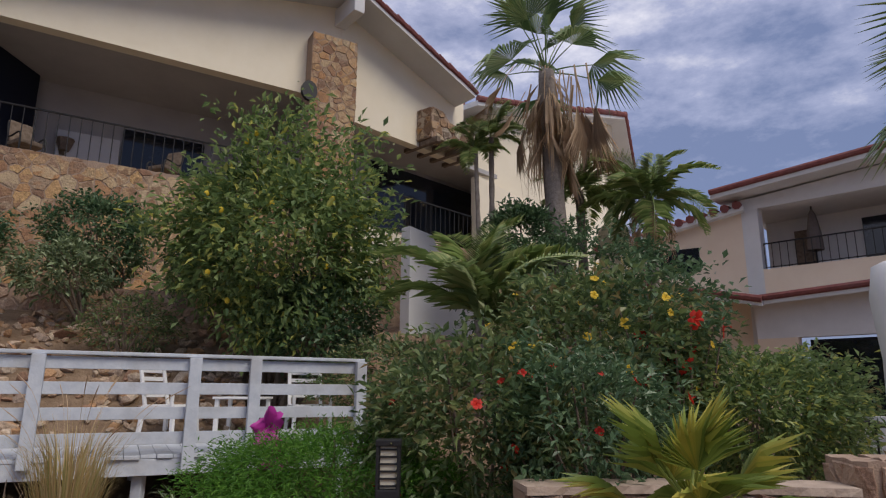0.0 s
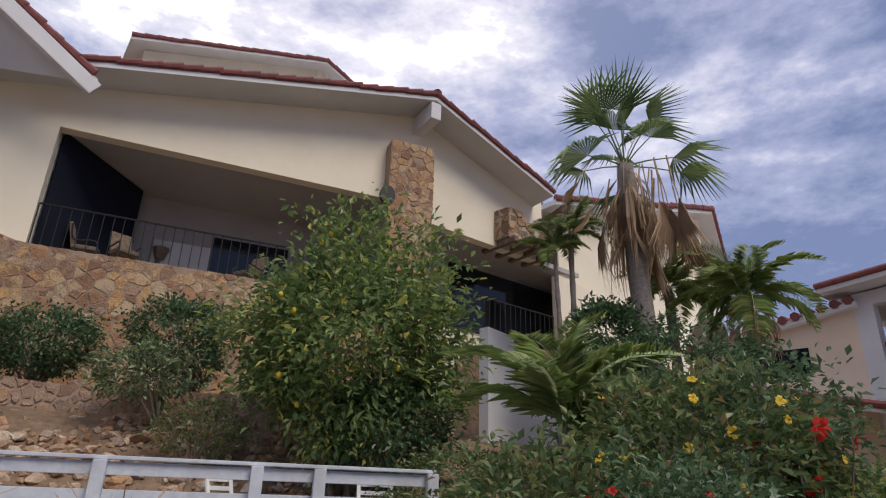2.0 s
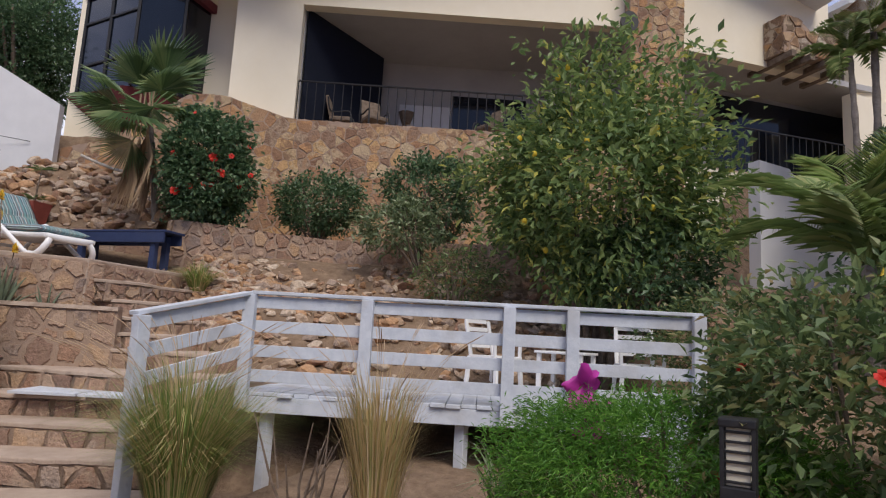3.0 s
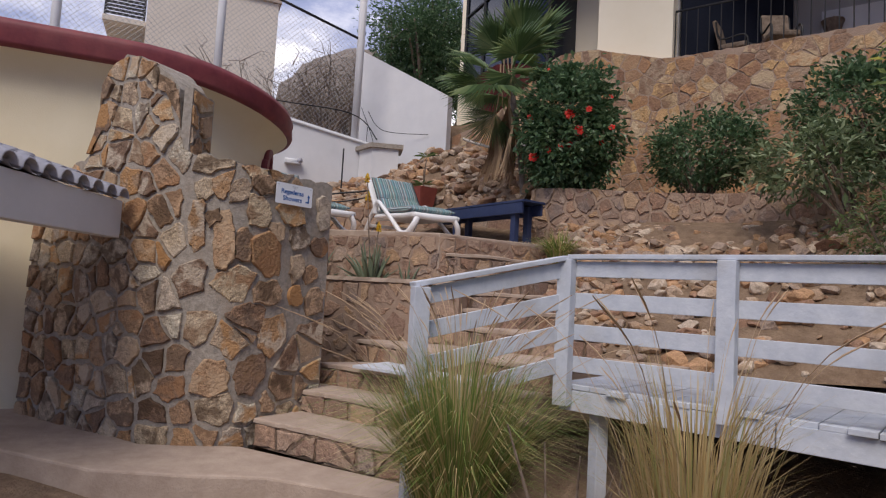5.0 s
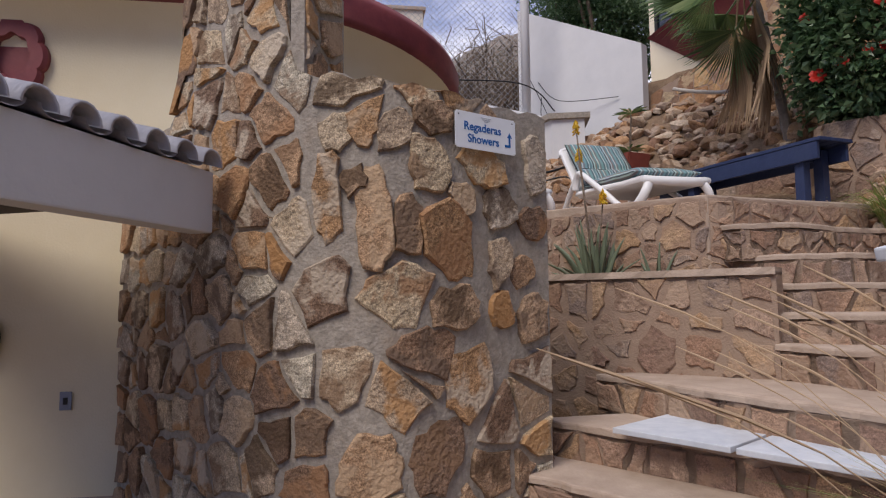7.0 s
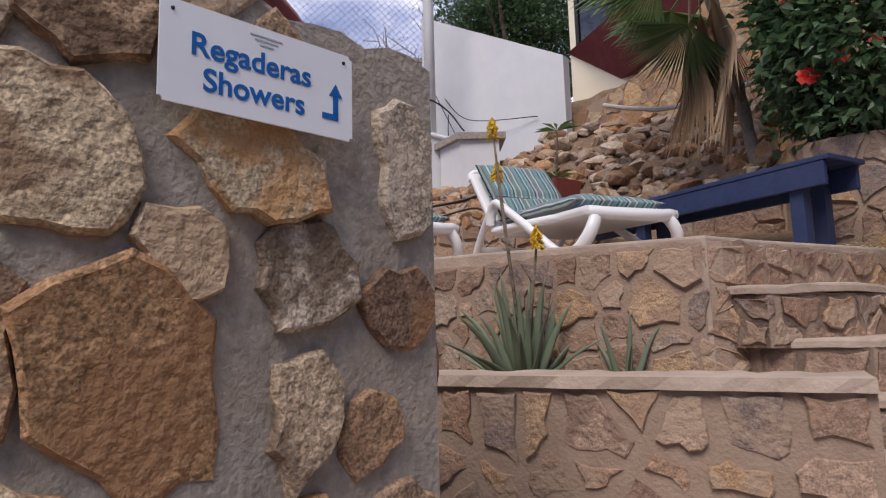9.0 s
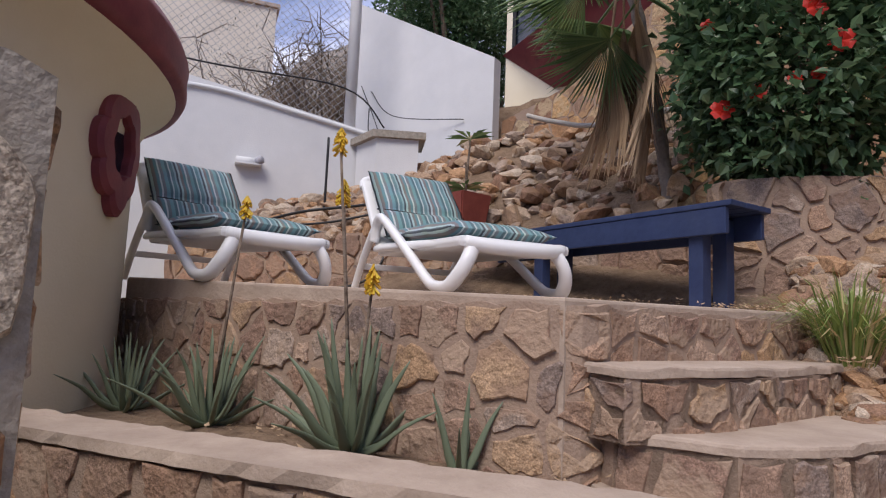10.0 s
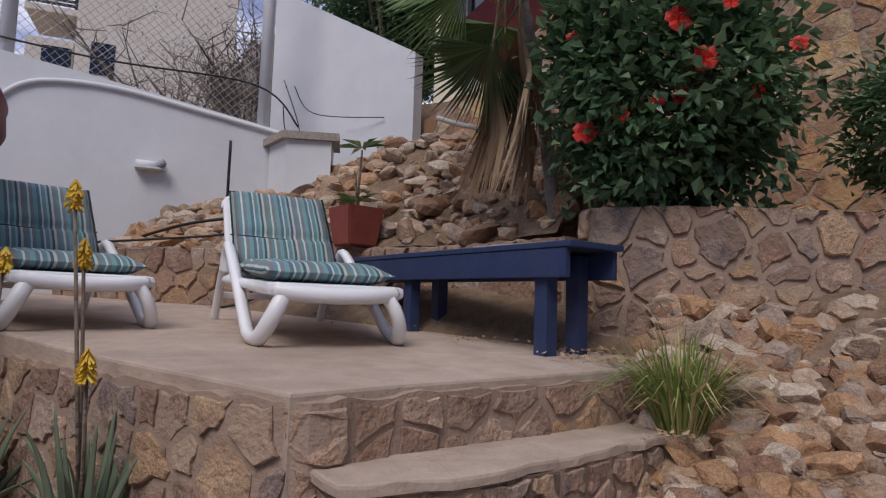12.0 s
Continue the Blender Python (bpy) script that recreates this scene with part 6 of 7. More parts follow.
def flower_window(angle, z, s, label, y0=0.0, centre=None):
    """A lobed maroon surround with a dark round hole on the round house."""
    e = empty("lobed_window", (0, 0, 0), label, "window")
    r = CR
    def at(u, w, out):
        if angle is None:
            return Vector((CX + r + out, y0 + u, z + w))
        a = angle + u / r
        return Vector((CX + (r + out) * math.cos(a), CY + (r + out) * math.sin(a), z + w))
    n = 96
    V, F = [], []
    for k in range(n):
        t = 2 * math.pi * k / n
        ro = s * (1.02 + 0.14 * abs(math.cos(4 * t)) ** 0.6 + 0.16 * max(0, abs(math.sin(t)) - 0.9) * 10)
        ri = s * 0.58 * (1 + 0.05 * math.cos(8 * t))
        for rr, out in ((ro, -0.02), (ro, 0.05), (ro * 0.9, 0.075), (ri * 1.05, 0.075), (ri, 0.05), (ri, 0.004)):
            V.append(at(rr * math.cos(t), rr * math.sin(t) * 1.3, out))
    for k in range(n):
        for j in range(5):
            F.append((k * 6 + j, ((k + 1) % n) * 6 + j, ((k + 1) % n) * 6 + j + 1, k * 6 + j + 1))
    raw("surround", V, F, MAROON, e, "maroon lobed surround")
    V = [at(s * 0.6 * math.cos(2 * math.pi * k / 24), s * 0.78 * math.sin(2 * math.pi * k / 24), 0.006) for k in range(24)]
    raw("pane", V, [tuple(range(24))], centre or DARKGLASS, e, "recessed centre of the surround")


flower_window(radians(75), 3.14, 0.255, "maroon lobed window surround on the round house")
flower_window(None, 3.42, 0.225, "maroon lobed plaque above the tiled roof", 0.28, MAROON)

# ---- mat, wall lamp, pillar, hose, poles ----
def mat_rug():
    e = empty("board", (-6.9, 4.45, 0.735), "white painted loose boards lying on the landing", "board")
    for k in range(2):
        bm = bmesh.new()
        box(bm, pose(0.22 + k * 0.56, 0.3 + 0.36 * k, 0.02, 0, 0, 33), 0.64, 0.62, 0.03, 0.005)
        part("panel", bm, PAINTW, e)


mat_rug()


def wall_lamp(p, label):
    e = empty("wall_lamp", p, label, "lamp")
    v, f = tube([(0, -0.16, 0), (0, 0.16, 0)], 0.055, 10)
    raw("bracket", v, f, WHITE, e, smooth=True)
    bm = bmesh.new()
    box(bm, pose(0.03, 0, -0.05), 0.16, 0.34, 0.025, 0.005)
    part("shelf", bm, WHITE, e)
    v, f = tube([(0.06, 0.10, 0.0), (0.12, 0.16, 0.02)], [0.04, 0.06], 10)
    raw("spot", v, f, TILE_GREY, e, smooth=True)


wall_lamp((-14.55, 4.78, 4.2), "broken white wall lamp on the garden wall")
pil = prism("pillar", [(-14.55, 6.25), (-14.0, 6.4), (-13.85, 6.95), (-14.4, 7.1)], 3.2, 4.62, WHITE)
tagged(pil, "short white plastered pillar with a grey cap", "pillar", kind="structure")
prism("cap", [(-14.65, 6.15), (-13.95, 6.33), (-13.77, 7.03), (-14.45, 7.2)], 4.622, 4.72, MORTAR, pil, "grey concrete cap")


def cable(name, pts, r, material, label, category="cable"):
    v, f = tube(smooth_line(pts, 7), r, 6)
    tagged(raw(name, v, f, material, smooth=True), label, category)


PIPE = mat("grey_pipe", (0.42, 0.38, 0.33), (0.55, 0.5, 0.44), 0.7, 8, 0.1)
cable("pipe", [(-12.5, 7.9, 4.72), (-12.1, 8.1, 4.55), (-11.6, 8.35, 4.42), (-10.2, 8.7, 4.34), (-9.7, 8.7, 4.3)], 0.03, PIPE, "pale plastic pipe across the rubble slope", "pipe")
cable("hose", [(-13.9, 4.6, 3.15), (-13.2, 5.3, 3.35), (-13.0, 6.1, 3.5), (-13.4, 6.6, 3.75)], 0.018, IRON, "black hose on the rubble", "hose")
cable("hose", [(-13.7, 4.2, 3.1), (-12.9, 5.5, 3.2), (-12.6, 6.2, 3.3), (-12.35, 6.0, 2.6), (-12.6, 5.3, 2.4)], 0.014, IRON, "black hose hanging over the low wall", "hose")
cable("cable", [(-14.62, 1.5, 5.75), (-14.6, 4.0, 5.5), (-14.55, 6.0, 5.45), (-14.4, 6.6, 4.9)], 0.014, IRON, "black cable along the garden wall")
cable("cable", [(-15.7, 6.7, 5.9), (-15.0, 6.9, 5.3), (-14.2, 7.75, 5.15)], 0.008, IRON, "thin cable drooping down the tall wall")
cable("cable", [(-15.8, 6.55, 6.0), (-15.3, 6.75, 5.1), (-14.9, 6.5, 4.95), (-14.55, 6.4, 5.2)], 0.008, IRON, "thin cable loop beside the tall wall")
cable("pole", [(-13.75, 5.7, 3.1), (-13.75, 5.7, 4.45)], 0.018, IRON, "thin dark upright stake in the rubble", "stake")


# ---- fence posts and wire mesh ----
def wire_fence():
    """Chain link between posts on the garden wall; the top rail climbs away from the tall wall."""
    e = empty("wire_fence", (0, 0, 0), "tall chain-link fence on white posts above the wall", "fence")
    X = -14.72
    tops = [(-3.0, 8.9), (0.1, 8.6), (3.1, 8.12), (6.16, 7.26)]
    for y, z in ((0.1, 8.9), (3.1, 9.6), (6.16, 9.8)):
        v, f = tube([(X, y, 4.7), (X, y, z)], 0.085, 12)
        raw("post", v, f, WHITE, e, smooth=True)
    wire = mat("galvanised_wire", (0.3, 0.3, 0.3), (0.4, 0.4, 0.4), 0.5, 5, 0, metal=0.6)
    for (ya, za), (yb, zb) in zip(tops, tops[1:]):
        v, f = tube([(X, ya, za), (X, yb, zb)], 0.032, 8)
        raw("top_rail", v, f, IRON, e, smooth=True)
    def top(y):
        for (a, za), (b, zb) in zip(tops, tops[1:]):
            if y <= b:
                return za + (zb - za) * (y - a) / (b - a)
        return tops[-1][1]
    P, step_, z0 = [], 0.115, 4.85
    for sg in (1, -1):
        y0 = -8.0
        while y0 < 12.0:
            run = []
            for k in range(60):
                y, z = y0 + sg * k * 0.08, z0 + k * 0.08
                if -3.0 <= y <= 6.16 and z <= top(y):
                    run.append((X + 0.004 * sg, y, z))
            if len(run) > 1:
                P.append(tube([run[0], run[-1]], 0.004, 3, cap=False))
            y0 += step_
    v, f = merge(P)
    tagged(raw("wire_mesh", v, f, wire, e), kind="stuff")


wire_fence()


# ---- far buildings ----
def plain_house(name, x, y, z0, sx, sy, h, rz, material, label, windows=(), roof=True):
    e = empty(name, (x, y, z0), label, "house")
    e.rotation_euler = (0, 0, radians(rz))
    bm = bmesh.new()
    box(bm, pose(0, 0, h / 2), sx, sy, h, 0.03)
    part("wall", bm, material, e)
    if roof:
        bm = bmesh.new()
        box(bm, pose(0, 0, h + 0.1), sx + 0.3, sy + 0.3, 0.2, 0.03)
        part("roof", bm, CONCRETE, e)
    for side, u, z, w, hh in windows:
        bm = bmesh.new()
        if side == "f":
            box(bm, pose(u, -sy / 2 - 0.01, z), w, 0.06, hh, 0.01)
        else:
            box(bm, pose(sx / 2 + 0.01, u, z), 0.06, w, hh, 0.01)
        part("window", bm, DARKGLASS, e)
    return e


BEIGE = mat("beige_stucco", (0.64, 0.57, 0.48), (0.70, 0.63, 0.54), 0.9, 0.8, 0.1, 30)
plain_house("apartment_block", -41.5, 3.45, 4, 7, 6.9, 13.9, 0, BEIGE, "cream apartment building with a flat roof beyond the fence", [("s", -2.3, 9.2, 1.0, 1.5), ("s", 1.6, 6.4, 1.2, 1.4)])


def louvred_balcony():
    e = empty("louvred_balcony", (-38.6, -1.0, 4.0), "stair tower with a dark louvred balcony on the apartment building", "balcony")
    bm = bmesh.new()
    box(bm, pose(-1.5, -0.1, 5.0), 3.0, 1.9, 10.0, 0.02)
    part("tower", bm, BEIGE, e)
    bm = bmesh.new()
    box(bm, pose(-1.4, -0.1, 11.3), 3.3, 2.1, 0.3, 0.02)
    part("ledge", bm, BEIGE, e)
    bm = bmesh.new()
    box(bm, pose(0.02, 0.2, 8.9), 0.06, 1.2, 1.5, 0.01)
    part("window", bm, DARKGLASS, e)
    for k in range(7):
        bm = bmesh.new()
        box(bm, pose(0.15, -0.1, 11.62 + k * 0.2), 0.1, 2.0, 0.13, 0.01)
        part("louvre", bm, IRON, e)
    for y in (-1.05, 0.85):
        bm = bmesh.new()
        box(bm, pose(0.05, y, 12.2), 0.12, 0.12, 1.5, 0.01)
        part("post", bm, IRON, e)


louvred_balcony()


def boulder(p, s, seed, label):
    rng = random.Random(seed)
    bm = bmesh.new()
    bmesh.ops.create_icosphere(bm, subdivisions=4, radius=1)
    for v in bm.verts:
        n = v.co.normalized()
        v.co = Vector((v.co.x * s[0], v.co.y * s[1], v.co.z * s[2])) * (1 + 0.25 * noise.noise(n * 2 + Vector((seed, 0, 0))) + 0.1 * noise.noise(n * 6))
    bmesh.ops.translate(bm, verts=bm.verts, vec=p)
    tagged(part("hillside_rock", bm, mat("grey_rock", (0.20, 0.165, 0.14), (0.33, 0.28, 0.24), 0.95, 1.2, 1.0, 6, stain=(0.12, 0.10, 0.08), bdist=0.1), smooth=True), label, "rock")


boulder((-27, 8.9, 6.0), (3.0, 3.3, 5.3), 3, "grey weathered hillside rock beyond the fence")


# ---- hibiscus blooms that face the terrace ----
hib = bpy.data.objects["hibiscus"]
BR = random.Random(17)
for x, y, z, r in ((-9.29, 7.72, 3.68, 0.1), (-8.8, 8.02, 4.29, 0.1), (-8.7, 8.12, 4.03, 0.1), (-8.58, 8.2, 4.34, 0.06), (-9.37, 7.68, 4.32, 0.07), (-8.35, 8.45, 4.05, 0.06), (-9.1, 7.85, 3.77, 0.07), (-8.9, 7.95, 3.82, 0.06)):
    v, f = blossom(Vector((x + 0.2, y - 0.13, z)), Vector((0.7, -0.6, 0.1)), r * 0.85, BR)
    raw("bloom", [p - hib.location for p in v], f, RED, hib, "red hibiscus bloom")


# ---- lemons ----
lem = bpy.data.objects["lemon_tree"]
for i in range(9):
    a, h = BR.uniform(3.4, 6.0), BR.uniform(-0.8, 0.8)
    bm = bmesh.new()
    bmesh.ops.create_icosphere(bm, subdivisions=2, radius=0.036, matrix=pose(-2.55 + 1.7 * math.cos(a) * math.cos(h), 9.7 + 1.45 * math.sin(a) * math.cos(h), 3.95 + 1.8 * math.sin(h)) @ Matrix.Diagonal((1, 1, 1.25, 1)))
    bmesh.ops.translate(bm, verts=bm.verts, vec=-lem.location)
    part("fruit", bm, YELLOWFLOWER, lem, "small yellow lemon", smooth=True)


# ---- pink flower, bollard ----
def pink_flower():
    e = empty("pink_flower", (-1.36, 5.38, 0.2), "large ruffled magenta flower on a thin stem", "flower")
    P = []
    rng = random.Random(4)
    v, f = tube([(0, 0, 0), (0.03, 0, 0.4), (0.0, 0, 0.75)], 0.008, 6)
    raw("stem", v, f, LEAF_BRIGHT, e)
    for c, r, n, tilt in (((-0.05, -0.02, 1.0), 0.22, 5, 0.5), ((0.03, -0.03, 0.8), 0.2, 4, 2.2)):
        for k in range(n):
            a = 2 * math.pi * k / n + tilt
            d = Vector((math.cos(a), -0.45 + rng.uniform(-0.2, 0.2), math.sin(a))).normalized()
            s = d.cross(Vector((0, 1, 0))).normalized()
            V, F = [], []
            for i in range(5):
                for j in range(5):
                    u, w = i / 4, j / 4 - 0.5
                    wd = r * 0.85 * math.sin(math.pi * (0.12 + 0.8 * u)) ** 0.8
                    q = d * (r * u) + s * (w * wd)
                    V.append(Vector(c) + Vector((q.x * 0.62 + q.z * 0.25, q.y, q.z * 0.95)) + Vector((0, -0.05 * math.cos(w * 5) * u + 0.02 * math.sin(9 * w + 5 * u), 0.012 * math.sin(14 * w))))
            for i in range(4):
                for j in range(4):
                    F.append((i * 5 + j, (i + 1) * 5 + j, (i + 1) * 5 + j + 1, i * 5 + j + 1))
            raw("petal", V, F, PINK, e, smooth=True)


pink_flower()


def bollard(x, y, z0, z1):
    e = empty("garden_light", (x, y, z0), "square black garden bollard light with pale louvres", "lamp")
    H = z1 - z0
    bm = bmesh.new()
    box(bm, pose(0, 0, (H - 0.3) / 2), 0.15, 0.15, H - 0.3, 0.008)
    part("post", bm, IRON, e)
    bm = bmesh.new()
    box(bm, pose(0, 0, H - 0.02), 0.16, 0.16, 0.04, 0.008)
    part("cap", bm, IRON, e)
    for sx in (-1, 1):
        for sy in (-1, 1):
            bm = bmesh.new()
            box(bm, pose(sx * 0.066, sy * 0.066, H - 0.17), 0.018, 0.018, 0.262, 0.003)
            part("corner_bar", bm, IRON, e)
    glass = mat("frosted_lens", (0.62, 0.56, 0.42), (0.7, 0.64, 0.5), 0.4, 8, 0)
    bm = bmesh.new()
    box(bm, pose(0, 0, H - 0.17), 0.10, 0.10, 0.255, 0.003)
    lens = part("lens", bm, glass, e, "pale frosted lens")
    for k in range(6):
        bm = bmesh.new()
        box(bm, pose(0, 0, H - 0.28 + k * 0.044), 0.125, 0.125, 0.012, 0.002)
        part("louvre", bm, IRON, lens)


bollard(-0.34, 4.25, 0.2, 1.2)


# ---- plastic chairs on the deck ----
def plastic_chair():
    e = empty("plastic_chair", (0, 0, 0), "white plastic garden armchair on the deck", "chair", "garden chairs on the deck")
    for x in (-0.22, 0.22):
        for y in (-0.2, 0.22):
            bm = bmesh.new()
            beam(bm, (x * 1.12, y * 1.15, 0), (x, y, 0.42), 0.045, 0.045, 0.006, up=(0, 1, 0))
            part("leg", bm, PLASTIC, e)
    bm = bmesh.new()
    box(bm, pose(0, 0, 0.42), 0.48, 0.46, 0.035, 0.012)
    part("seat", bm, PLASTIC, e)
    for x in (-0.21, 0.21):
        bm = bmesh.new()
        beam(bm, (x, 0.21, 0.42), (x, 0.32, 0.86), 0.045, 0.03, 0.006, up=(0, 1, 0))
        part("back_post", bm, PLASTIC, e)
        bm = bmesh.new()
        beam(bm, (x * 1.15, -0.2, 0.64), (x * 1.1, 0.27, 0.66), 0.05, 0.025, 0.006)
        part("armrest", bm, PLASTIC, e)
        bm = bmesh.new()
        beam(bm, (x * 1.13, -0.19, 0.42), (x * 1.15, -0.19, 0.64), 0.04, 0.03, 0.005, up=(0, 1, 0))
        part("arm_post", bm, PLASTIC, e)
    for k in range(4):
        bm = bmesh.new()
        z = 0.55 + k * 0.1
        beam(bm, (-0.2, 0.24 + (z - 0.42) * 0.25, z), (0.2, 0.24 + (z - 0.42) * 0.25, z), 0.02, 0.05, 0.005)
        part("back_slat", bm, PLASTIC, e)
    return e


ch = plastic_chair()
ch.matrix_basis = pose(-3.37, 8.1, 0.888, 0, 0, 75)
copy_thing(ch, pose(-1.75, 8.55, 0.888, 0, 0, 25))


def garden_table():
    e = empty("garden_table", (-2.55, 8.35, 0.888), "low white plastic garden table", "table")
    bm = bmesh.new()
    box(bm, pose(0, 0, 0.52), 0.6, 0.6, 0.03, 0.01)
    part("tabletop", bm, PLASTIC, e)
    for x in (-0.25, 0.25):
        for y in (-0.25, 0.25):
            bm = bmesh.new()
            box(bm, pose(x, y, 0.252), 0.05, 0.05, 0.504, 0.006)
            part("leg", bm, PLASTIC, e)


garden_table()


# ---- balcony fittings of the main house ----
def iron_railing(a, b, h, label, gap=0.2):
    a, b = Vector(a), Vector(b)
    e = empty("balcony_railing", a, label, "railing")
    d = b - a
    n = int(d.length / gap)
    v, f = tube([(0, 0, h), d + Vector((0, 0, h))], 0.022, 6)
    raw("top_rail", v, f, IRON, e)
    v, f = tube([(0, 0, 0.06), d + Vector((0, 0, 0.06))], 0.014, 6)
    raw("bottom_rail", v, f, IRON, e)
    v, f = tube([(0, 0, 0.0), (0, 0, h)], 0.011, 5)
    me = mesh_of("bar", v, f, IRON)
    for i in range(n + 1):
        ob = new("bar", me)
        ob.parent = e
        ob.location = d * (i / n)


P0, P1 = A0 + HN * -0.1, A0 + HD * 7.3 - HN * 0.1
iron_railing((P0.x, P0.y, 6.1), (P1.x, P1.y, 6.1), 0.98, "black iron railing of the deep balcony")
P0, P1 = CORN + D2 * 0.3 - N2 * 0.1, CORN + D2 * 5.4 - N2 * 0.1
iron_railing((P0.x, P0.y, 5.9), (P1.x, P1.y, 5.9), 1.0, "black iron railing of the lower balcony")


def iron_chair(p, rz):
    e = empty("balcony_chair", p, "dark iron chair with a woven brown seat on the balcony", "chair", "chairs on the balcony")
    for x in (-0.25, 0.25):
        v, f = tube(smooth_line([(x, -0.25, 0), (x, -0.28, 0.4), (x, -0.2, 0.62), (x, 0.2, 0.6), (x, 0.3, 0.95)], 4), 0.018, 6)
        raw("side_frame", v, f, IRON, e)
        v, f = tube([(x, 0.25, 0), (x, 0.18, 0.42)], 0.018, 6)
        raw("leg", v, f, IRON, e)
    bm = bmesh.new()
    box(bm, pose(0, 0, 0.45), 0.5, 0.5, 0.1, 0.03)
    part("seat_cushion", bm, BARK, e, "dark woven seat")
    bm = bmesh.new()
    beam(bm, (0, 0.22, 0.5), (0, 0.34, 1.0), 0.48, 0.08, 0.03, up=(0, 1, 0))
    part("back_cushion", bm, BARK, e, "dark woven back")
    e.rotation_euler = (0, 0, radians(rz))


for u, off, rz in ((0.9, -0.9, 120), (1.7, -0.7, 60), (4.4, -0.8, -20)):
    q = A0 + HD * u + HN * off
    iron_chair((q.x, q.y, 6.022), rz)
q = A0 + HD * 2.35 - HN * 2.85
e = empty("wall_sconce", (q.x, q.y, 7.35), "dark rustic lantern on the balcony wall", "lamp")
bm = bmesh.new()
bmesh.ops.create_cone(bm, cap_ends=True, segments=8, radius1=0.12, radius2=0.22, depth=0.3)
part("shade", bm, BARK, e)
bm = bmesh.new()
box(bm, pose(-0.05, 0.1, -0.2), 0.1, 0.25, 0.1, 0.02)
part("bracket", bm, BARK, e)


# ---- stone block and dark beams on the right wing ----
q = CORN + D2 * 2.9 + N2 * 0.55
r = CORN + D2 * 4.9 + N2 * 0.55
stone_wall("wall_stone_box", [tuple((CORN + D2 * 2.85)[:2]), tuple(q[:2]), tuple(r[:2])], 8.65, lambda s: 9.6 - 0.3 * abs(math.sin(s * 3.1)) * (s > 0.9), 0.3, 0.28, "ragged stone box with an uneven top on the house wall", 44, mortar=MORTAR_TAN, gap=0.014, category="wall")
for k in range(4):
    a = CORN + D2 * (3.0 + 0.55 * k) + N2 * 0.75
    b = a - N2 * 1.4
    bm = bmesh.new()
    beam(bm, (a.x, a.y, 8.56), (b.x, b.y, 8.56), 0.14, 0.16, 0.01)
    tagged(part("roof_beam", bm, BARK), "dark wooden beam end under the stone box", "beam", "beam ends")
# niche in the chimney
q = A0 + HD * 7.33 + HN * 0.44
bm = bmesh.new()
bmesh.ops.create_cone(bm, cap_ends=True, segments=16, radius1=0.2, radius2=0.2, depth=0.1, matrix=pose(q.x, q.y, 8.75, 90, 0, 32) @ Matrix.Diagonal((1, 1.3, 1, 1)))
tagged(part("niche", bm, IRON), "small dark arched niche in the chimney", "niche")

# ---- left side of the house with the bay window ----
AL = A0 - HD * 1.5
DL = Vector((0.80, 0.60, 0))
NL = Vector((DL.y, -DL.x, 0))
SW = AL - NL * 1.1
slab("wall", SW, DL, -3.81, 0.2, 4.0, 9.9, 0.3, CREAM, house, "", 0.0)
slab("wall", SW, NL, 0.0, 1.09, 4.0, 9.9, 0.3, CREAM, house, "", 0.0)


def bay_window():
    o = Vector((-14.49, 8.91, 0))
    n = NL
    e = empty("bay_window", (o.x, o.y, 5.6), "bay window with dark panes and maroon sill and hood", "window")
    inv = under(e)
    def add(name, poly, z0, z1, material, label="", flare=0):
        bm = bmesh.new()
        lo = [bm.verts.new(inv @ Vector((o.x + DL.x * u + n.x * w, o.y + DL.y * u + n.y * w, z0))) for u, w in poly]
        c = sum(u for u, w in poly) / len(poly)
        hi = [bm.verts.new(inv @ Vector((o.x + DL.x * (u + (u - c) * flare) + n.x * w * (1 + flare), o.y + DL.y * (u + (u - c) * flare) + n.y * w * (1 + flare), z1))) for u, w in poly]
        k = len(poly)
        bm.faces.new(lo[::-1])
        bm.faces.new(hi)
        for i in range(k):
            bm.faces.new((lo[i], lo[(i + 1) % k], hi[(i + 1) % k], hi[i]))
        return part(name, bm, material, e, label)
    poly = [(-0.19, 0.0), (1.41, 1.19), (2.24, 0.77), (2.6, 0.0)]
    panes = add("panes", poly, 6.56, 9.0, DARKGLASS, "dark window glass")
    big = [(-0.3, 0.0), (1.4, 1.32), (2.36, 0.84), (2.72, 0.0)]
    small = [(0.5, 0.0), (1.35, 0.6), (1.9, 0.4), (2.1, 0.0)]
    add("sill", small, 5.85, 6.558, MAROON, "maroon flared sill", 0.95)
    add("hood", big, 9.0, 9.22, MAROON, "maroon hood")
    add("upper_wall", big, 9.222, 9.8, CREAM)
    corners = [(-0.2, 0.01), (1.41, 1.21), (2.26, 0.78)]
    for k in range(2):
        (ua, wa), (ub, wb) = corners[k], corners[k + 1]
        for t in ((0.0, 0.5, 1.0) if k == 0 else (1.0,)):
            p = o + DL * (ua + (ub - ua) * t) + n * (wa + (wb - wa) * t)
            bm = bmesh.new()
            box(bm, inv @ pose(p.x, p.y, 7.78, 0, 0, 37), 0.06, 0.06, 2.42, 0.004)
            part("mullion", bm, IRON, panes)
        for z in (7.3, 8.35) if k == 0 else ():
            p, q = o + DL * ua + n * wa, o + DL * ub + n * wb
            bm = bmesh.new()
            beam(bm, inv @ Vector((p.x, p.y, z)), inv @ Vector((q.x, q.y, z)), 0.05, 0.05, 0.003)
            part("transom", bm, IRON, panes)


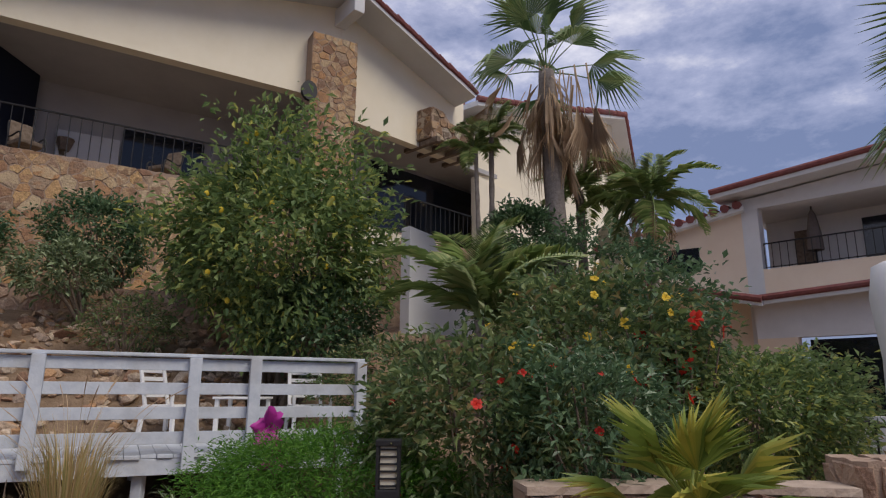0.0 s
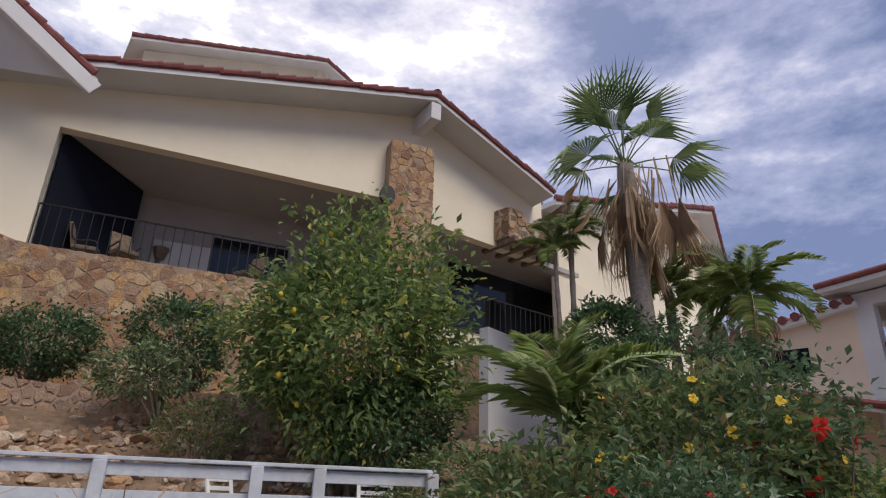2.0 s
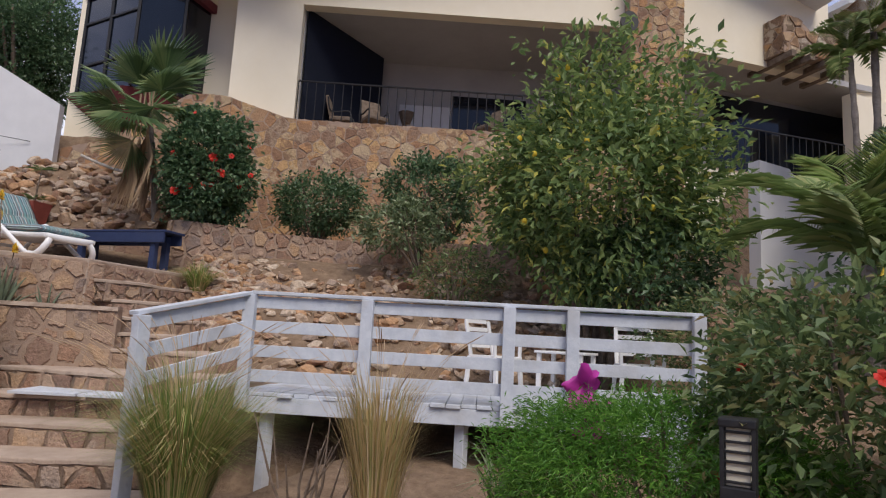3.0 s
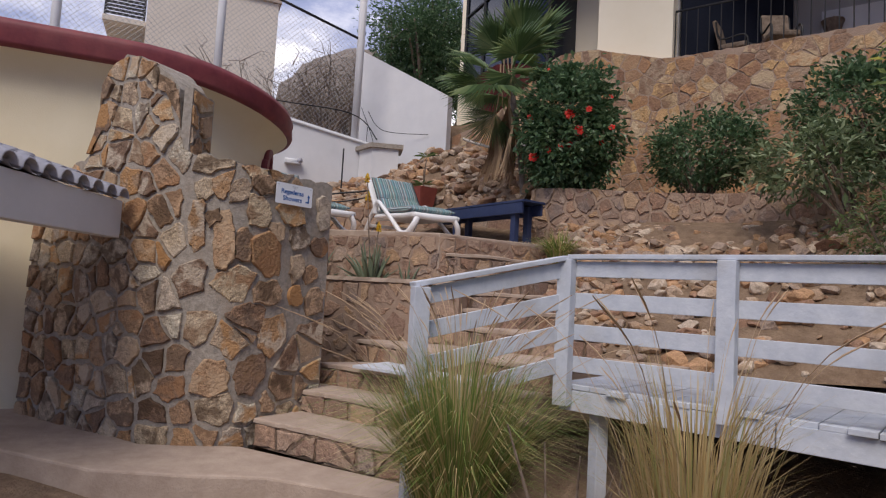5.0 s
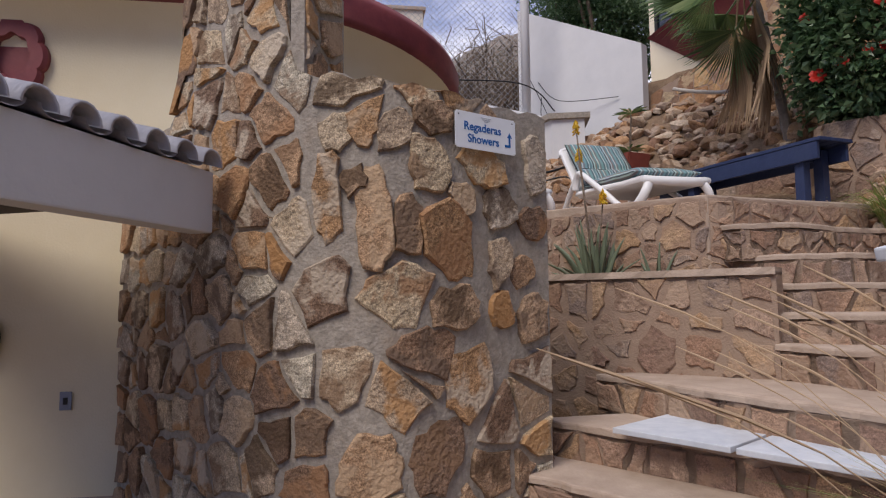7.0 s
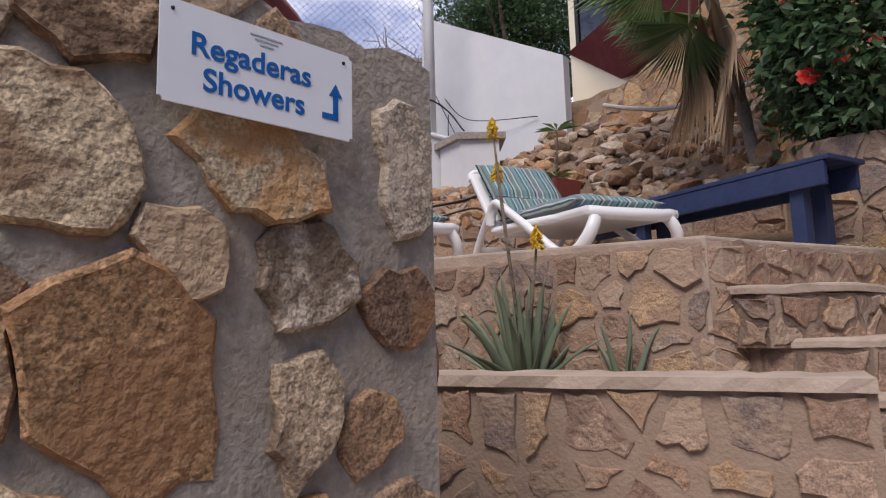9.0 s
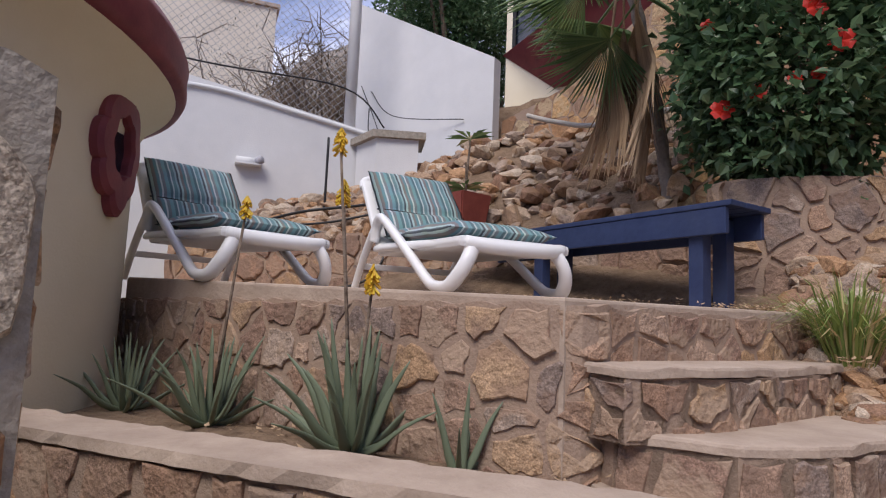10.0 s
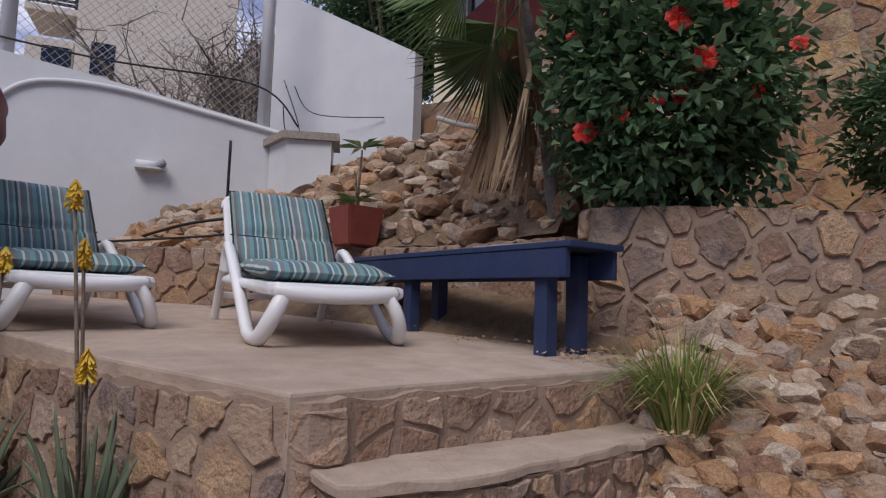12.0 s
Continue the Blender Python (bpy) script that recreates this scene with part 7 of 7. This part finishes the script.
bay_window()
E1, E0 = Vector((-8.62, 10.2, 9.22)), Vector((-10.1, 8.6, 10.55))
bm = bmesh.new()
beam(bm, tuple(E0), tuple(E1), 0.14, 0.34, 0.02)
part("eave_beam", bm, WHITE, house, "white eave beam of the side wing")
roof_plane("wing_roof", E0 + Vector((0, 0, 0.28)), E1 + Vector((0, 0, 0.28)), -HD * 3.2 - HN * 0.6, 0.1, WHITE, house)
tile_row(E1 + Vector((0, 0, 0.33)) - HD * 0.08, E0 + Vector((0, 0, 0.33)) - HD * 0.08, house, 0.1, 0.4, 6)
slab("wing_gable_wall", SW, DL, -3.8, 0.2, 9.9, 10.6, 0.3, CREAM, house, "", 0.0, 9.95)


# ---- gabled houses behind ----
def gable_house(name, apex, dl, ll, dr, lr, drop, base, label, material, overhang=0.7):
    """A front with a low ridge at apex; dl and dr are the ways along the front to its left and right ends."""
    e = empty(name, (0, 0, 0), label, "house")
    ap = Vector(apex)
    dl, dr = Vector(dl).normalized(), Vector(dr).normalized()
    nl, nr = Vector((-dl.y, dl.x, 0)), Vector((dr.y, -dr.x, 0))
    L, R = ap + dl * ll - Vector((0, 0, drop)), ap + dr * lr - Vector((0, 0, drop))
    wl, wr = ap - nl * overhang, ap - nr * overhang
    def quad(a, b, z0, za, zb, nm, m, th):
        n = Vector(((b - a).y, -(b - a).x, 0)).normalized()
        V = []
        for p, t in ((a, za), (b, zb)):
            q = p - n * th
            V += [(p.x, p.y, z0), (p.x, p.y, t), (q.x, q.y, t), (q.x, q.y, z0)]
        raw(nm, V, [(0, 1, 5, 4), (1, 2, 6, 5), (2, 3, 7, 6), (3, 0, 4, 7), (0, 3, 2, 1), (4, 5, 6, 7)], m, e)
    quad(wl + dl * (ll - 0.5), wl, base, L.z - 0.1, ap.z - 0.1, "wall", material, 0.3)
    quad(wr, wr + dr * (lr - 0.5), base, ap.z - 0.1, R.z - 0.1, "wall", material, 0.3)
    back = -(nl + nr).normalized() * 8
    roof_plane("roof", L, ap, back, 0.18, WHITE, e)
    roof_plane("roof", ap, R, back, 0.18, WHITE, e)
    for a, b in ((L, ap), (ap, R)):
        tile_row(a, b, e, 0.11, 0.5, 5)
    return e


gable_house("gable_house", (7.07, 22.94, 12.1), (-0.85, -0.527, 0), 7, (0.35, 0.93, 0), 7, 1.2, 3.0, "cream gabled house further along the hillside", CREAM)
gable_house("gable_house", (-0.35, 23.7, 14.6), (-0.85, -0.527, 0), 2.5, (0.45, 0.89, 0), 8, 1.9, 8.0, "cream gabled house behind the stone-fronted wing", CREAM)
gable_house("upper_house", (-9.27, 24.49, 21.4), (-0.85, -0.5, 0), 8.4, (0.55, 0.83, 0), 7, 1.5, 8.0, "cream gabled house higher on the slope", CREAM)


def terrace_house():
    """The peach house by the garden: an upper balcony over a tiled lower roof."""
    e = empty("peach_house", (0, 0, 0), "peach stucco house with upper balcony and red tiled eaves", "house")
    f = Vector((0.717, -0.697, 0))
    P = Vector((8.8, 17.96, 0))
    n = Vector((f.y, -f.x, 0))
    slab("wall", P, f, 0.0, 0.45, 0.0, 7.1, 0.4, WHITE, e)
    slab("wall", P, f, 0.45, 11, 6.75, 7.1, 0.3, WHITE, e, "", 0.0, 7.9)
    slab("wall", P, f, 0.45, 11, 4.2, 4.95, 0.3, PEACH, e)
    slab("back_wall", P, f, 0.0, 11, 4.2, 7.0, 0.2, WHITE, e, "", -2.2)
    slab("balcony_floor", P, f, 0.0, 11, 4.6, 4.8, 2.2, CONCRETE, e, "", -0.31)
    slab("ceiling", P, f, 0.0, 11, 6.8, 6.95, 2.2, WHITE, e, "", -0.31)
    slab("sliding_door", P, f, 2.6, 6.6, 4.8, 6.5, 0.06, DARKGLASS, e, "dark glass sliding door", -2.13)
    slab("arched_door", P, f, 0.8, 1.35, 4.8, 6.4, 0.06, BARK, e, "brown door", -2.13)
    a, b = P - f * 0.6 + n * 0.7, P + f * 11 + n * 0.7
    roof_plane("roof", (a.x, a.y, 7.25), (b.x, b.y, 8.05), -n * 6, 0.16, WHITE, e)
    V, F = tube([(a.x, a.y, 7.3), (b.x, b.y, 8.1)], 0.09, 8)
    raw("tile_edge", V, F, TILE, e, "red clay tile edge")
    # lower roof and wall
    a, b = P + f * 0.6 + n * 1.1, P + f * 11 + n * 1.1
    roof_plane("lower_roof", (a.x, a.y, 3.95), (b.x, b.y, 4.45), -n * 1.4 + Vector((0, 0, 0.35)), 0.14, WHITE, e)
    V, F = tube([(a.x, a.y, 4.0), (b.x, b.y, 4.5)], 0.09, 8)
    raw("tile_edge", V, F, TILE, e, "red clay tile edge")
    slab("lower_wall", P, f, 0.3, 11, 2.95, 4.0, 0.3, WHITE, e, "", 0.6)
    slab("lower_door", P, f, 1.3, 11, 0, 2.95, 0.1, DARKGLASS, e, "dark glass doors", -0.5)
    slab("lower_wall", P, f, 0.3, 1.3, 0, 2.95, 0.3, PEACH, e, "", 0.6)
    # left wing
    g = Vector((0.84, -0.54, 0))
    Q = P - g * 4.2
    slab("wing_wall", Q, g, 0.0, 4.2, 0.0, 6.0, 0.3, PEACH, e, "", 0.0, 6.8)
    slab("wing_window", Q, g, 1.55, 2.95, 5.05, 5.8, 0.05, DARKGLASS, e, "dark window", 0.02)
    m = Vector((g.y, -g.x, 0))
    a, b = Q - g * 0.3 + m * 0.3, Q + g * 4.3 + m * 0.3
    roof_plane("wing_roof", (a.x, a.y, 6.0), (b.x, b.y, 6.85), -m * 5, 0.14, WHITE, e)
    for k in range(14):
        c = a.lerp(b, (k + 0.5) / 14)
        V, F = tube([(c.x + m.x * 0.05, c.y + m.y * 0.05, 6.05 + 0.85 * (k + 0.5) / 14), (c.x - m.x * 0.6, c.y - m.y * 0.6, 6.15 + 0.85 * (k + 0.5) / 14)], 0.13, 7)
        raw("roof_tile", V, F, TILE, e)
    a, b = Q + g * 0.4 + m * 0.9, P + f * 0.7 + n * 1.2
    roof_plane("lower_roof", (a.x, a.y, 4.85), (b.x, b.y, 3.9), -m * 1.2 + Vector((0, 0, 0.3)), 0.14, WHITE, e)
    V, F = tube([(a.x, a.y, 4.9), (b.x, b.y, 3.95)], 0.1, 8)
    raw("tile_edge", V, F, TILE, e, "red clay tile edge")
    r0, r1 = P + f * 0.5 + n * -0.1, P + f * 10.9 + n * -0.1
    iron_railing((r0.x, r0.y, 4.95), (r1.x, r1.y, 4.95), 0.75, "black iron railing of the peach house balcony", 0.2)
    u = P + f * 1.6 - n * 1.0
    um = empty("closed_parasol", (u.x, u.y, 4.8), "closed grey parasol on the peach house balcony", "parasol")
    V, F = tube([(0, 0, 0), (0, 0, 2.0)], 0.025, 6)
    raw("pole", V, F, IRON, um)
    V, F = tube([(0, 0, 0.7), (0, 0, 1.2), (0, 0, 1.75), (0, 0, 1.9)], [0.22, 0.19, 0.1, 0.03], 9)
    raw("canopy", V, F, mat("grey_canvas", (0.12, 0.10, 0.09), (0.17, 0.14, 0.13), 0.9, 8, 0.3), um)


terrace_house()


# ---- right-hand garden: parasol, low walls, gate ----
def parasol(x, y, z0, top):
    e = empty("closed_parasol", (x, y, z0), "closed white canvas parasol beside the path", "parasol")
    H = top - z0
    V, F = tube([(0, 0, 0), (0, 0, H)], 0.03, 8)
    raw("pole", V, F, PLASTIC, e)
    V, F = [], []
    n = 16
    prof = [(0.03, H), (0.12, H - 0.05), (0.16, H - 0.35), (0.13, H - 0.9), (0.16, H - 1.6), (0.13, H - 1.75)]
    for r, z in prof:
        for k in range(n):
            a = 2 * math.pi * k / n
            rr = r * (1 + 0.22 * (k % 2)) * (0.95 + 0.1 * noise.noise((k, z, 0)))
            V.append((rr * math.cos(a), rr * math.sin(a), z))
    for i in range(len(prof) - 1):
        for k in range(n):
            F.append((i * n + k, i * n + (k + 1) % n, (i + 1) * n + (k + 1) % n, (i + 1) * n + k))
    raw("canopy", V, F, WHITE, e, smooth=True)
    bm = bmesh.new()
    bmesh.ops.create_cone(bm, cap_ends=True, segments=20, radius1=0.28, radius2=0.24, depth=0.1, matrix=pose(0, 0, 0.05))
    part("base", bm, CONCRETE, e)


parasol(4.1, 5.7, height(4.1, 5.7), 2.7)
stone_wall("wall_garden_low", [(0.5, 4.0), (1.6, 4.15), (2.5, 4.0)], -0.3, 0.92, 0.3, 0.3, "low stone garden wall below the shrubs", 45, stone=STONE_PINK, mortar=MORTAR_TAN, coping=CONCRETE)
stone_wall("wall_garden_pier", [(2.55, 4.4), (2.55, 4.0), (2.95, 4.0), (2.95, 4.4)], -0.3, 1.1, 0.18, 0.25, "square stone pier by the garden steps", 46, stone=STONE_PINK, mortar=MORTAR_TAN)
tagged(prism("wall_white_low", [(4.7, 7.6), (5.6, 7.3), (5.65, 7.5), (4.75, 7.8)], -0.2, 1.25, WHITE), "low white plastered garden wall", "wall", kind="structure")
tagged(prism("wall_white_end", [(5.0, 6.3), (5.9, 6.0), (5.95, 6.2), (5.05, 6.5)], -0.2, 0.95, WHITE), "short white plastered garden wall", "wall", kind="structure")
iron_railing((4.1, 6.6, 0.3), (5.2, 6.2, 0.1), 0.95, "black iron handrail of the garden steps", 0.2)
# curved white stair wall below the lower balcony
q0, q1 = CORN + D2 * 0.2 + N2 * 2.6, CORN + D2 * 3.4 + N2 * 2.2
thick_wall("wall_stair_white", [tuple(q0[:2]), tuple(q1[:2])], 2.0, [(0, 5.1), (0.9, 5.05), (1.0, 4.7), (1.8, 4.6), (2.0, 4.2), (3.4, 3.9)], 0.25, WHITE, "white plastered stair wall with a stepped top")
# white arch
a = Vector((4.05, 14.4, 5.1))
V = [(a.x + 0.35 * math.cos(math.pi * k / 12), a.y + w, a.z + 0.4 * math.sin(math.pi * k / 12)) for w in (0, 0.3) for k in range(13)]
F = [tuple(range(13)), tuple(range(25, 12, -1))] + [(k, k + 1, 14 + k, 13 + k) for k in range(12)] + [(0, 13, 25, 12)]
arch = raw("arch_wall", V, F, CREAM)
tagged(arch, "small round-topped cream wall among the palms", "wall", kind="structure")
bm = bmesh.new()
box(bm, pose(4.05, 14.55, 3.55), 0.7, 0.28, 3.1, 0.01)
part("support", bm, CREAM, arch)


# ---- fallen leaves ----
def litter(name, spots, label, seed):
    rng = random.Random(seed)
    P = []
    for x, y, z, r, n in spots:
        for _ in range(n):
            p = Vector((x + rng.gauss(0, r), y + rng.gauss(0, r), z + rng.uniform(0.004, 0.03)))
            a = rng.uniform(0, 6.283)
            d, q = Vector((math.cos(a), math.sin(a), rng.uniform(-0.1, 0.3))), Vector((-math.sin(a), math.cos(a), rng.uniform(-0.2, 0.2)))
            l = rng.uniform(0.02, 0.05)
            P.append(([p, p + d * l * 0.5 + q * l * 0.3, p + d * l + Vector((0, 0, l * 0.2)), p + d * l * 0.5 - q * l * 0.3], [(0, 1, 2), (0, 2, 3)]))
    v, f = merge(P)
    tagged(raw(name, v, f, STRAW), label, "leaves", kind="stuff")


litter("fallen_leaves", [(-9.0, 7.5, terrace_z(-9.0), 0.14, 90), (-9.6, 7.2, terrace_z(-9.6), 0.25, 60), (-10.6, 6.9, terrace_z(-10.6), 0.3, 40), (-8.6, 7.45, terrace_z(-8.6), 0.12, 90), (-8.0, 7.3, 2.02, 0.06, 25), (-9.0, 4.75, 1.57, 0.3, 60), (-7.9, 5.35, 1.57, 0.2, 40)], "scattered dry brown leaves on terrace and soil", 9)


# ---- moulded line on the garden wall ----
cable("wall_moulding", [(-14.585, 3.0, 4.5), (-14.585, 3.12, 4.85), (-14.585, 3.5, 5.1), (-14.585, 4.3, 5.14), (-14.585, 5.4, 4.98), (-14.585, 6.5, 4.8)], 0.035, WHITE, "raised curved plaster moulding on the white wall", "moulding")
